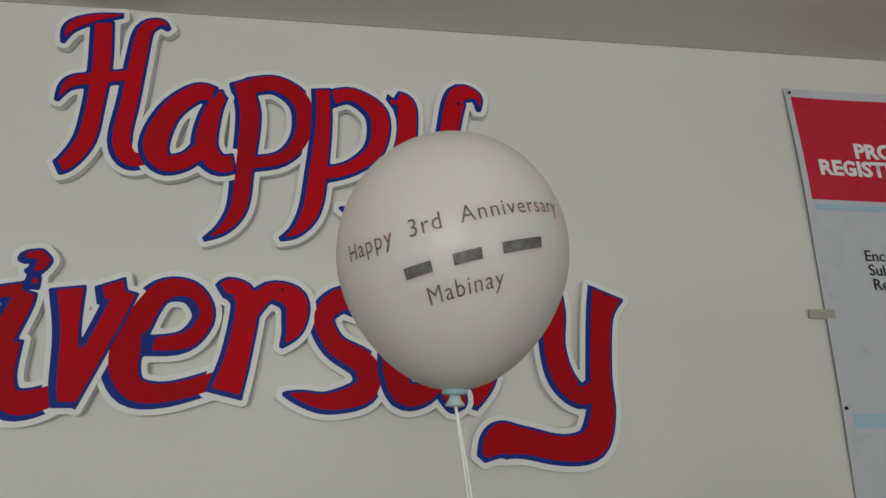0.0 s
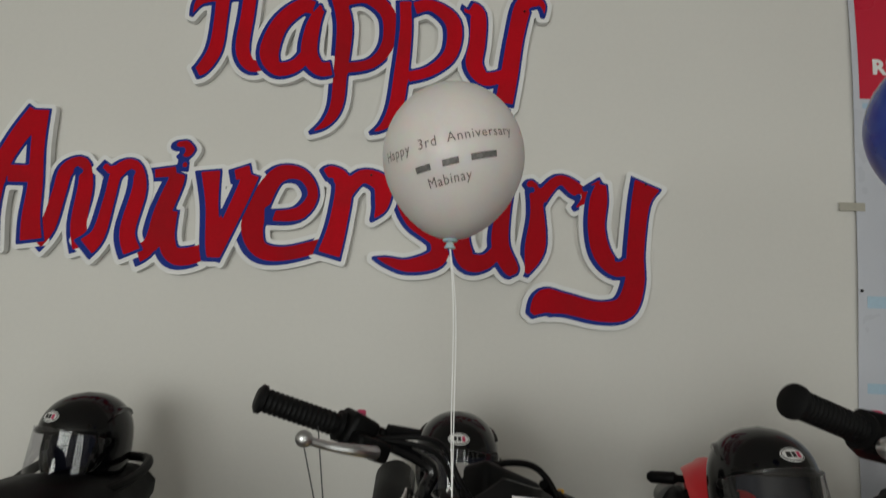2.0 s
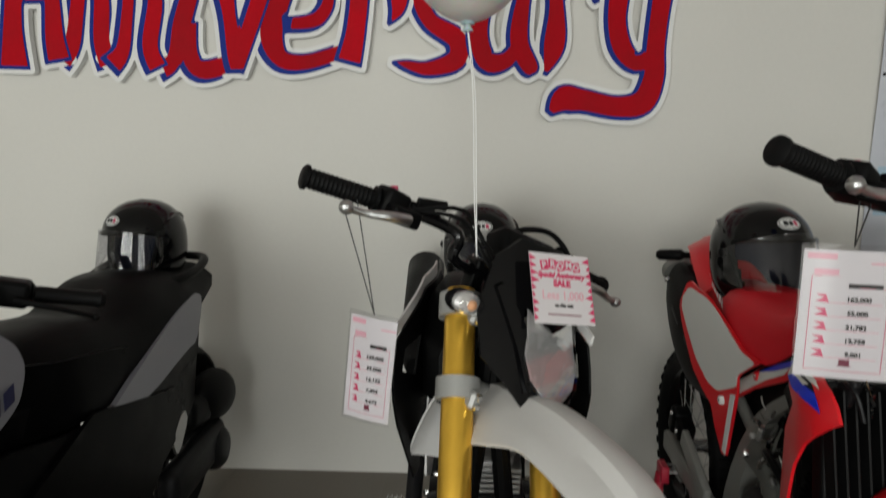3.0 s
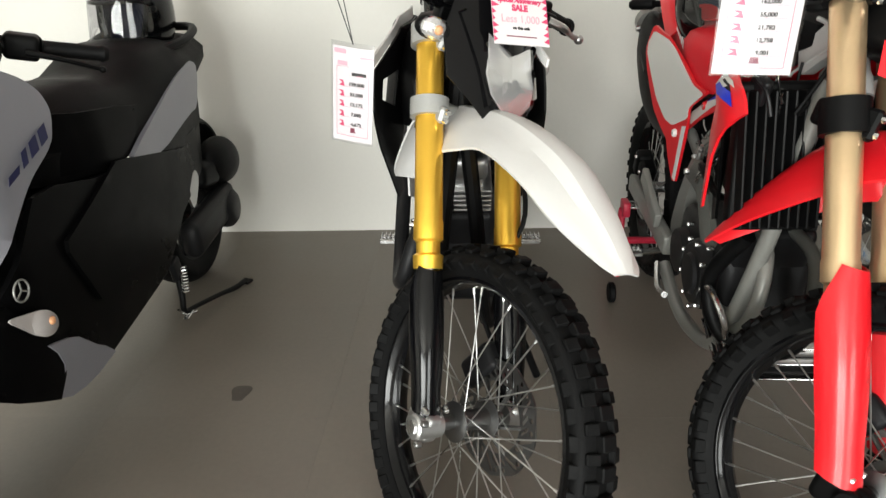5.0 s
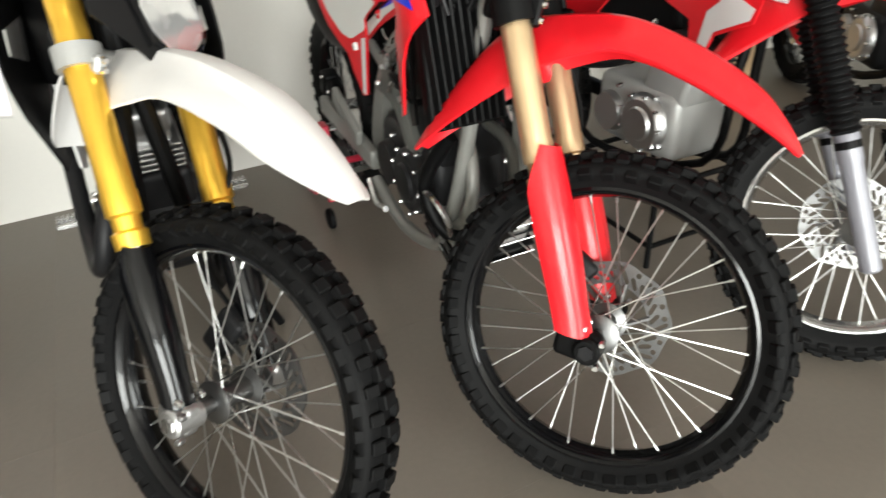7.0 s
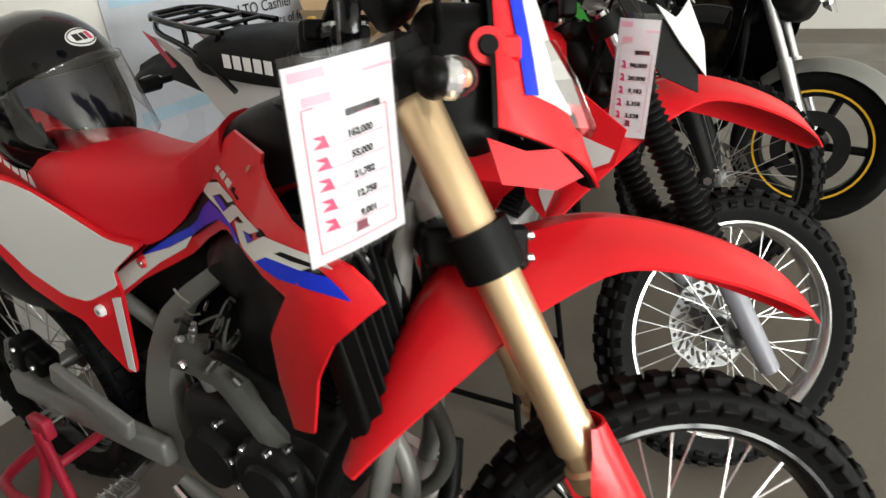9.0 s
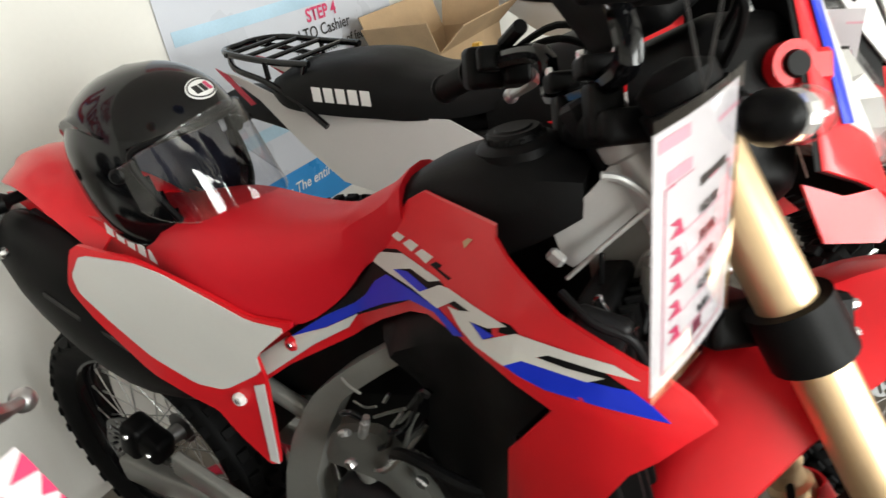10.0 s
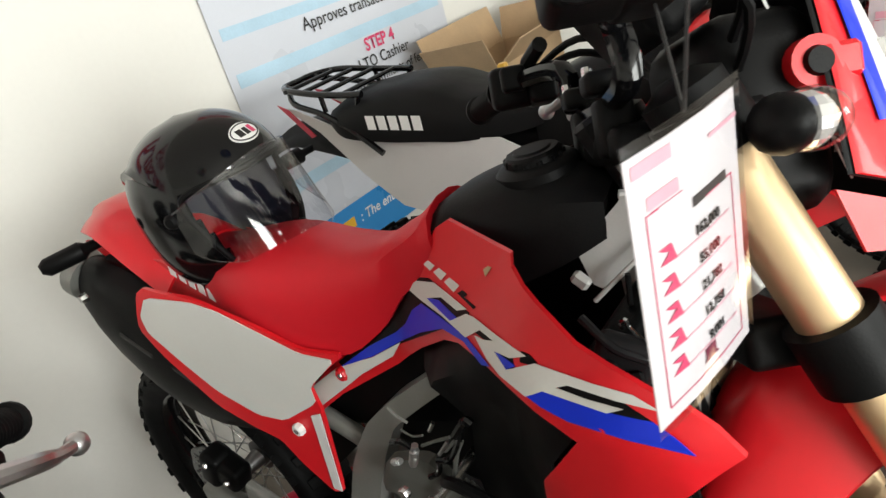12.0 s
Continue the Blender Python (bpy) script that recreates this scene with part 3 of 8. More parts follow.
def spoked_wheel(parent, name, at, r, width, rim_mat, m, disc=0.14, disc_side=1, knobs=44, spokes=36, rim_r=None, tread=0.014, hub_mat=None, apart=False):
    """Tyre with blocks, rim, hub, disc and crossed spokes; the axle along y at the point at."""
    rim_r = rim_r or r - 0.072
    base = m @ Matrix.Translation(at) @ Matrix.Rotation(radians(90), 4, "X")
    w = width / 2
    prof = [(rim_r - 0.004, -w * 0.62), (rim_r + 0.012, -w * 0.80), (rim_r + (r - rim_r) * 0.45, -w * 1.0), (r - 0.020, -w * 0.88),
            (r - tread, -w * 0.50), (r - tread + 0.003, 0.0)]
    prof = prof + [(a, -b) for a, b in prof[-2::-1]]
    sh = Shape().lathe(smooth_line(prof, 3), base, 64)
    wheel = part(name, sh, RUBBER, parent, "black knobbly tyre on a spoked wheel")
    blocks, rest = {}, Shape()
    for i in range(knobs):
        a = 2 * math.pi * i / knobs
        for row, (ya, tilt, size) in enumerate(((0.0, 0, (tread * 1.7, 0.030, 0.023)), (0.50, 22, (tread * 1.7, 0.024, 0.021)), (-0.50, -22, (tread * 1.7, 0.024, 0.021)),
                                                (0.86, 48, (tread * 1.5, 0.019, 0.024)), (-0.86, -48, (tread * 1.5, 0.019, 0.024)))):
            off = 0.5 if row in (1, 2) else 0.0
            rr = r - tread * 0.75 - (0.0 if row == 0 else (0.008 if row < 3 else 0.026))
            jig = 1 + 0.12 * math.sin(i * 5.1 + row * 2.3)
            q = base @ Matrix.Rotation(a + off * 2 * math.pi / knobs, 4, "Z") @ Matrix.Translation((rr, 0, ya * w)) @ Matrix.Rotation(radians(-tilt), 4, "Y") @ Matrix.Diagonal((1, jig, 1, 1))
            if not apart:
                rest.box((size[0], size[2], size[1]), q, 0.002)
            elif row in blocks:
                ob = new("tread_block", blocks[row])
                ob.parent, ob.matrix_basis = wheel, q
            else:
                ob = part("tread_block", Shape().box((size[0], size[2], size[1]), None, 0.002), RUBBER, wheel)
                ob.matrix_basis = q
                blocks[row] = ob.data
    if not apart:
        part("tread", rest, RUBBER, wheel, "rows of rubber tread blocks", kind="stuff")
    rp = [(rim_r + 0.008, -w * 0.66), (rim_r - 0.004, -w * 0.70), (rim_r - 0.010, -w * 0.60), (rim_r - 0.016, -w * 0.25), (rim_r - 0.020, 0), (rim_r - 0.016, w * 0.25),
          (rim_r - 0.010, w * 0.60), (rim_r - 0.004, w * 0.70), (rim_r + 0.008, w * 0.66), (rim_r + 0.004, 0)]
    part("rim", Shape().lathe(rp, base, 64, closed=True), rim_mat, wheel)
    hub = Shape().lathe([(0.0, -0.046), (0.026, -0.046), (0.038, -0.041), (0.038, -0.036), (0.022, -0.030), (0.018, 0), (0.022, 0.030), (0.038, 0.036), (0.038, 0.041), (0.026, 0.046), (0.0, 0.046)], base, 28)
    hub.lathe([(0.0, -0.07), (0.013, -0.07), (0.013, 0.07), (0.0, 0.07)], base, 14)
    part("hub", hub, hub_mat or ALLOY, wheel)
    if disc:
        y = 0.062 * disc_side
        d = Shape()
        n = 72
        rim_line = [(disc * (1 + 0.022 * math.sin(9 * a)) * math.cos(a), disc * (1 + 0.022 * math.sin(9 * a)) * math.sin(a)) for a in (2 * math.pi * j / n for j in range(n))]
        eye = [(disc * 0.62 * math.cos(a), disc * 0.62 * math.sin(a)) for a in (2 * math.pi * j / 48 for j in range(48))]
        slots = []
        for j in range(27):
            a = 2 * math.pi * j / 27
            r0, r1, tw, hw = (0.68, 0.80, 0.16, 0.0042) if j % 3 else (0.70, 0.93, 0.22, 0.0042)
            p, q2 = Vector((disc * r0 * math.cos(a), disc * r0 * math.sin(a))), Vector((disc * r1 * math.cos(a + tw), disc * r1 * math.sin(a + tw)))
            d2 = (q2 - p).normalized()
            nn = Vector((-d2.y, d2.x)) * hw
            slots.append([tuple(v) for v in (p + nn, p - d2 * hw, p - nn, q2 - nn, q2 + d2 * hw, q2 + nn)])
            if j % 3:
                c2 = Vector((disc * 0.90 * math.cos(a + 0.1), disc * 0.90 * math.sin(a + 0.1)))
                slots.append([(c2.x + 0.0055 * math.cos(b), c2.y + 0.0055 * math.sin(b)) for b in (2 * math.pi * k / 8 for k in range(8))])
        d.shell(rim_line, lambda u, v: base @ Vector((u, v, -y + 0.002)), base.to_3x3() @ Vector((0, 0, 0.004)), 0.05, holes=[eye, *slots])
        dob = part("brake_disc", d, DISCSTEEL, wheel, "slotted wavy steel disc")
        for j in range(6):
            a = 2 * math.pi * j / 6
            part("disc_arm", Shape().tube([base @ Vector((0.03 * math.cos(a), 0.03 * math.sin(a), -y * 0.75)), base @ Vector((disc * 0.66 * math.cos(a + 0.35), disc * 0.66 * math.sin(a + 0.35), -y))], 0.005, 6), DISCSTEEL, dob)
    one = None
    for i in range(spokes):
        side = 1 if i % 2 else -1
        lean = 0.9 if (i // 2) % 2 else -0.9
        a = 2 * math.pi * i / spokes
        p0 = Vector((0.033 * math.cos(a - lean), 0.033 * math.sin(a - lean), side * 0.04))
        p1 = Vector(((rim_r - 0.014) * math.cos(a), (rim_r - 0.014) * math.sin(a), side * w * 0.18))
        key = (side, lean > 0)
        if one is None:
            one = {}
        if key not in one:
            loc0 = Matrix.Rotation(-a, 4, "Z")
            sh = Shape().tube([loc0 @ p0, loc0 @ p1], 0.0015, 5)
            sh.cyl(loc0 @ (p0 + (p1 - p0) * 0.93), loc0 @ p1, 0.0026, seg=6)
            ob = part("spoke", sh, SPOKESTEEL, wheel)
            one[key] = ob.data
        else:
            ob = new("spoke", one[key])
            ob.parent = wheel
        ob.matrix_basis = base @ Matrix.Rotation(a, 4, "Z")
    return wheel


def bolt(sh, p, d, r=0.007, h=0.004):
    p, d = Vector(p), Vector(d).normalized()
    sh.rod([(p - d * h, r), (p + d * h * 0.4, r), (p + d * h, r * 0.8)], 8)


def bolts(parent, spots, mat, r=0.006, h=0.006):
    """One bolt for every (place, direction)."""
    for p, d in spots:
        sh = Shape()
        bolt(sh, p, d, r, h)
        part("bolt", sh, mat, parent)


def indicator(parent, m, at, out):
    """A turn signal on a short stalk, pointing ahead."""
    sh = Shape().tube([m @ Vector(at), m @ (Vector(at) + Vector((0.0, 0.045 * out, 0)))], 0.009, 8)
    c = Vector(at) + Vector((0.01, 0.075 * out, 0))
    sh.ball((0.020, 0.031, 0.021), m @ Matrix.Translation(c - Vector((0.014, 0, 0))), 16, 8)
    body = part("turn_signal", sh, BLACK, parent)
    part("reflector", Shape().ball((0.016, 0.0285, 0.0195), m @ Matrix.Translation(c + Vector((0.001, 0, 0))), 14, 8), REFLECTOR, body, "bright faceted reflector", sharp=1)
    part("bulb", Shape().ball((0.007, 0.009, 0.009), m @ Matrix.Translation(c + Vector((0.016, 0, 0))), 12, 8), AMBER, body)
    lens = part("lens", Shape().ball((0.024, 0.032, 0.022), m @ Matrix.Translation(c + Vector((0.004, 0, 0))), 16, 10), LENS, body, "clear lens over an amber bulb")
    lens.visible_shadow = False


def controls(parent, m, top, wide, rise, back, lever_mat=ALLOY):
    """Handlebar with grips, switch boxes, levers and cables. top: the clamp's middle."""
    x, z = top
    bar = [(x - back, -wide, z + rise * 0.86), (x - back * 0.55, -wide * 0.55, z + rise), (x - 0.005, -wide * 0.30, z + rise * 0.85), (x, -0.10, z), (x, 0.10, z),
           (x - 0.005, wide * 0.30, z + rise * 0.85), (x - back * 0.55, wide * 0.55, z + rise), (x - back, wide, z + rise * 0.86)]
    part("handlebar", Shape().tube([m @ Vector(p) for p in smooth_line(bar, 5)], 0.0115, 10), BLACKGLOSS, parent)
    for s in (-1, 1):
        e0, e1 = Vector((x - back, s * wide, z + rise * 0.86)), Vector((x - back * 0.66, s * wide * 0.68, z + rise * 0.965))
        d = (e1 - e0).normalized()
        st = [(e0 - d * 0.004, 0.015), (e0, 0.021), (e0 + d * 0.006, 0.021), (e0 + d * 0.009, 0.0165)]
        k = 0.012
        while k < (e1 - e0).length - 0.012:
            st += [(e0 + d * k, 0.0165), (e0 + d * (k + 0.0025), 0.0178), (e0 + d * (k + 0.005), 0.0165)]
            k += 0.0075
        st += [(e1 - d * 0.008, 0.0165), (e1 - d * 0.006, 0.023), (e1, 0.023)]
        part("grip", Shape().rod([(m @ p, r) for p, r in st], 18), VINYL, parent, "ribbed black rubber grip")
        # switch box and lever
        sw = Shape()
        c = e1 + d * 0.025
        sw.box((0.05, 0.05, 0.052), m @ Matrix.Translation(c) @ Matrix.Rotation(s * 0.12, 4, "X"), 0.009)
        box = part("switch_box", sw, BLACK, parent)
        part("lever_mount", Shape().box((0.035, 0.06, 0.03), m @ Matrix.Translation(c + Vector((0.035, -s * 0.01, -0.012))), 0.007), BLACK, box)
        part("clamp", Shape().box((0.03, 0.022, 0.03), m @ Matrix.Translation(c + Vector((0.0, -s * 0.045, 0.004))), 0.006), BLACK, box)
        part("cable_end", Shape().cyl(m @ (c + Vector((0.02, -s * 0.04, 0.02))), m @ (c + Vector((0.03, -s * 0.09, 0.03))), 0.009, seg=10), BLACK, box)
        bt = Shape()
        bolt(bt, m @ (c + Vector((-0.005, s * 0.0, 0.028))), (0, 0, 1), 0.007, 0.004)
        part("button", bt, PINK if s < 0 else YELLOW, box)
        lv = [c + Vector((0.055, -s * 0.01, -0.014)), c + Vector((0.07, s * 0.03, -0.018)), c + Vector((0.06, s * 0.07, -0.026)), c + Vector((0.055, s * 0.105, -0.028))]
        sh = Shape().tube([m @ p for p in lv], [0.0095, 0.0085, 0.0062, 0.006], 10, bend=5)
        sh.ball((0.0115, 0.0125, 0.0115), m @ Matrix.Translation(lv[-1]), 14, 8)
        part("lever", sh, lever_mat, parent, "grey alloy lever with a ball end")
    for k, (s, y1, dz) in enumerate(((-1, -0.03, 0.0), (-1, 0.03, 0.015), (1, 0.02, 0.01), (1, -0.05, -0.005))):
        p0 = Vector((x - back * 0.45, s * wide * 0.56, z + rise * 0.95))
        pts = [p0, p0 + Vector((0.06, -s * 0.07, 0.02 + dz)), Vector((x + 0.085, s * 0.13, z + 0.035 + dz)), Vector((x + 0.085, y1, z - 0.06)), Vector((x + 0.03, y1 * 0.8, z - 0.24))]
        part("cable", Shape().tube([m @ p for p in pts], 0.0042, 7, bend=6), BLACK, parent)


def helmet(at, turn, tilt=0.0):
    """A black open-face helmet with a clear visor and an oval badge, facing local x."""
    ob = thing("helmet", at @ pose(0, 0, 0, 0, tilt, turn) @ Matrix.Scale(0.92, 4), "glossy black motorcycle helmet with clear visor resting on a seat", "helmet", "helmets on the seats")
    n, levels = 88, 44

    def skin(a, h, grow=0.0):
        k = math.sqrt(max(0.0, 1 - abs(h) ** 2.4)) if h > 0 else math.sqrt(1 - 0.55 * abs(h) ** 2.6)
        x = math.cos(a) * (0.140 + grow) * k * (1.0 if math.cos(a) > 0 else 1.04)
        return Vector((x, math.sin(a) * (0.124 + grow) * k, 0.125 + h * (0.140 + grow)))

    def side_edge(h):
        return 0.92 + 0.30 * min(1.0, max(0.0, (h + 0.9) / 0.95))
    BROW = 0.25
    sh = Shape()
    vs, fs, ix = [], [], {}
    for i in range(levels + 1):
        h = min(-0.90 + 1.90 * i / levels, 0.9999)
        for j in range(n):
            ix[i, j] = len(vs)
            vs.append(skin(2 * math.pi * j / n, h))
    for i in range(levels):
        for j in range(n):
            h = -0.90 + 1.90 * (i + 0.5) / levels
            a = (2 * math.pi * (j + 0.5) / n + math.pi) % (2 * math.pi) - math.pi
            if abs(a) < side_edge(h) and h < BROW:
                continue
            fs.append([ix[i, j], ix[i, (j + 1) % n], ix[i + 1, (j + 1) % n], ix[i + 1, j]])
    m = len(vs)
    inner = [(p.x * 0.86, p.y * 0.86, 0.125 + (p.z - 0.125) * 0.9) for p in vs]
    count = {(f[i], f[(i + 1) % 4]) for f in fs for i in range(4)}
    rim = [(a, b) for a, b in count if (b, a) not in count]
    sh.add(vs + inner, fs + [[b, a, a + m, b + m] for a, b in rim])
    part("shell", sh, BLACKGLOSS, ob, sharp=60)
    part("lining", Shape().add(inner, [f[::-1] for f in fs]), CLOTH, ob, "dark padded lining", sharp=60)
    # rubber trim round the face opening and the neck
    line = [(side_edge(h), h) for h in (-0.88, -0.6, -0.3, -0.05)] + [(1.21, 0.14), (1.12, 0.23)]
    line += [(k, BROW) for k in (0.8, 0.4, 0.0)]
    line += [(-a, h) for a, h in line[-2::-1]]
    part("face_trim", Shape().tube([skin(a, h, 0.001) for a, h in line], 0.0055, 8, bend=4), BLACK, ob, "black rubber edge trim")
    part("neck_trim", Shape().tube([skin(0.95 + (2 * math.pi - 1.9) * k / 40, -0.9, -0.002) for k in range(41)], 0.006, 8), BLACK, ob)
    # raised vents and side plates
    for s in (-1, 1):
        v = Shape()
        rows = []
        for k in range(9):
            t = k / 8
            a = 2.75 - 1.3 * t
            h = 0.42 + 0.36 * math.sin(math.pi * t) * 0.6
            w = 0.012 * math.sin(math.pi * min(max(t, 0.04), 0.96)) + 0.002
            rows.append([skin(s * a, h - w * 4, 0.0), skin(s * a, h, 0.007), skin(s * a, h + w * 5, 0.0)])
        v.loft(rows, caps=False, wrap=False)
        part("vent", v, BLACKGLOSS, ob)
        b = Shape()
        p = skin(s * 1.40, 0.03, 0.006)
        b.lathe([(0.0, 0.006), (0.007, 0.006), (0.011, 0.003), (0.012, 0.0)], Matrix.Translation(p) @ Vector((0.25, s, 0)).to_track_quat("Z", "Y").to_matrix().to_4x4(), 20)
        part("visor_pivot", b, BLACK, ob)
    # visor: a sheet bent one way, flaring to its lower edge
    rows = []
    for k in range(15):
        t, row = k / 14, []
        for j in range(41):
            a = -1.34 + 2.68 * j / 40
            c = math.cos(a * 1.12)
            q = skin(a, 0.08 + 0.27 * max(0.0, c), 0.009)
            drop = (0.035 + 0.125 * max(0.0, c) ** 0.55) * t
            row.append((q.x * (1 + 0.16 * t * max(0.0, c)) + 0.012 * t, q.y * (1 + 0.06 * t), q.z - drop))
        rows.append(row)
    vz = Shape().loft(rows, caps=False, wrap=False)
    visor = part("visor", vz, VISOR, ob, "clear curved plastic visor", sharp=80)
    visor.visible_shadow = False
    for row, rad in ((rows[0], 0.0016), (rows[-1], 0.0014)):
        part("visor_rim", Shape().tube([row[j] for j in range(41)], rad, 6), SLEEVE, ob)
    # oval badge on the brow
    def lay(u, v, up):
        return skin(u / 0.125, 0.56 + v / 0.115, up)
    bad = Shape().shell([(0.036 * math.cos(a), 0.0125 * math.sin(a)) for a in (2 * math.pi * j / 24 for j in range(24))], lambda u, v: lay(u, v, 0.0022), (0.001, 0, 0.001), 0.012)
    badge = part("badge", bad, FOAMWHITE, ob, "white oval maker's badge")
    ring = Shape().tube([lay(0.0328 * math.cos(a), 0.0104 * math.sin(a), 0.0030) for a in (2 * math.pi * j / 24 for j in range(25))], 0.0011, 5)
    for u0, u1, col in ((0.008, 0.021, 0), (-0.006, 0.004, 0)):
        ring.shell([(-u0 + 0.002, -0.0045), (-u0, 0.0045), (-u1, 0.0045), (-u1 + 0.002, -0.0045)], lambda u, v: lay(u, v, 0.0034), (0.0006, 0, 0.0006), 0.01)
    part("badge_print", ring, INK, badge)
    part("badge_print", Shape().shell([(0.012, -0.005), (0.010, 0.005), (0.020, 0.005), (0.022, -0.005)], lambda u, v: lay(u, v, 0.0034), (0.0006, 0, 0.0006), 0.01), PINK, badge)
    return ob


def plate_side(sgn, outline, depth_fn, th=0.004, step=0.03, bend=0, holes=()):
    """A body panel on one side; outline in (x, z), depth_fn gives the distance from the middle."""
    return Shape().shell(outline, lambda u, v: (u, sgn * depth_fn(u, v), v), (0, sgn * th, 0), step, bend, holes)


def lerp(x, *knots):
    """Piecewise straight line through (x, y) knots."""
    for (x0, y0), (x1, y1) in zip(knots, knots[1:]):
        if x <= x1:
            return y0 + (y1 - y0) * max(0.0, (x - x0) / (x1 - x0))
    return knots[-1][1]


def seat_shape(stations):
    """stations: (x, top z, bottom z, half width top, half width bottom)."""
    rings = []
    for x, zt, zb, wt, wb in smooth_line(stations, 4):
        rings.append([(x, -wb, zb), (x, -wb * 1.02, zb + (zt - zb) * 0.45), (x, -wt, zb + (zt - zb) * 0.80), (x, -wt * 0.72, zt - 0.006), (x, -wt * 0.3, zt), (x, wt * 0.3, zt),
                      (x, wt * 0.72, zt - 0.006), (x, wt, zb + (zt - zb) * 0.80), (x, wb * 1.02, zb + (zt - zb) * 0.45), (x, wb, zb)])
    return Shape().loft(rings)


def engine(ob, cx, cz, style):
    """A single-cylinder engine with round side covers, fins and a header pipe."""
    case = Shape().box((0.34, 0.20, 0.20), pose(cx, 0, cz), 0.035)
    case.box((0.16, 0.17, 0.12), pose(cx + 0.10, 0, cz + 0.12, 0, 15, 0), 0.02)
    body = part("crankcase", case, style["case"], ob)
    for s in (-1, 1):
        cov = Shape()
        tm = Matrix.Rotation(radians(-90 * s), 4, "X")
        cov.lathe([(0.0, 0.028), (0.070, 0.028), (0.080, 0.020), (0.086, 0.0)], Matrix.Translation((cx + 0.06, s * 0.10, cz)) @ tm, 32)
        cov.lathe([(0.0, 0.036), (0.045, 0.036), (0.052, 0.026)], Matrix.Translation((cx + 0.06, s * 0.10, cz)) @ tm, 28)
        cov.lathe([(0.0, 0.022), (0.055, 0.022), (0.062, 0.0)], Matrix.Translation((cx - 0.09, s * 0.10, cz - 0.01)) @ tm, 28)
        rim = []
        for j in range(9):
            a = 2 * math.pi * j / 9
            rim.append(((cx + 0.06 + 0.081 * math.cos(a), s * 0.125, cz + 0.081 * math.sin(a)), (0, s, 0)))
        bolts(part("engine_cover", cov, style["cover"], ob), rim, STEEL)
    cyl = Shape().box((0.10, 0.12, 0.20), Matrix.Translation((cx + 0.13, 0, cz + 0.20)) @ Matrix.Rotation(radians(18), 4, "Y"), 0.01)
    barrel = part("cylinder", cyl, style["cylinder"], ob)
    part("cylinder_head", Shape().box((0.12, 0.13, 0.06), Matrix.Translation((cx + 0.16, 0, cz + 0.29)) @ Matrix.Rotation(radians(18), 4, "Y"), 0.015), style["cylinder"], ob)
    for j in range(9):
        part("cooling_fin", Shape().box((0.125, 0.15, 0.006), Matrix.Translation((cx + 0.11, 0, cz + 0.13)) @ Matrix.Rotation(radians(18), 4, "Y") @ Matrix.Translation((0, 0, 0.014 * j)), 0.002), style["cylinder"], barrel)
    rnd = random.Random(5)
    bolts(body, [((cx - 0.14 + 0.3 * rnd.random(), (-1 if j % 2 else 1) * 0.105, cz - 0.07 + 0.16 * rnd.random()), (0, -1 if j % 2 else 1, 0)) for j in range(12)], STEEL, 0.007, 0.008)
    part("fuel_union", Shape().tube([(cx - 0.05, -0.10, cz + 0.18), (cx + 0.0, -0.12, cz + 0.22), (cx + 0.05, -0.09, cz + 0.28)], 0.006, 8, bend=4), STEEL, ob)
    for k, pts in enumerate((((cx - 0.02, -0.09, cz + 0.2), (cx + 0.04, -0.13, cz + 0.26), (cx + 0.14, -0.11, cz + 0.22), (cx + 0.2, -0.06, cz + 0.3)),
                             ((cx + 0.0, 0.08, cz + 0.2), (cx + 0.08, 0.12, cz + 0.3), (cx + 0.2, 0.08, cz + 0.32)))):
        part("hose", Shape().tube(pts, 0.008, 8, bend=6), BLACK, ob)


def footpegs(ob, x, z, wide=0.24):
    for s in (-1, 1):
        sh = Shape().tube([(x - 0.02, s * 0.10, z - 0.005), (x, s * (wide - 0.08), z)], 0.009, 8)
        peg = part("footpeg", sh, STEEL, ob, "serrated steel footpeg")
        for k in range(7):
            part("tooth", Shape().box((0.042, 0.004, 0.022), pose(x, s * (wide - 0.075 + 0.0125 * k), z + 0.004), 0.001), STEEL, peg)
        for dx in (-0.02, 0.02):
            part("rail", Shape().box((0.006, 0.085, 0.014), pose(x + dx, s * (wide - 0.037), z), 0.002), STEEL, peg)


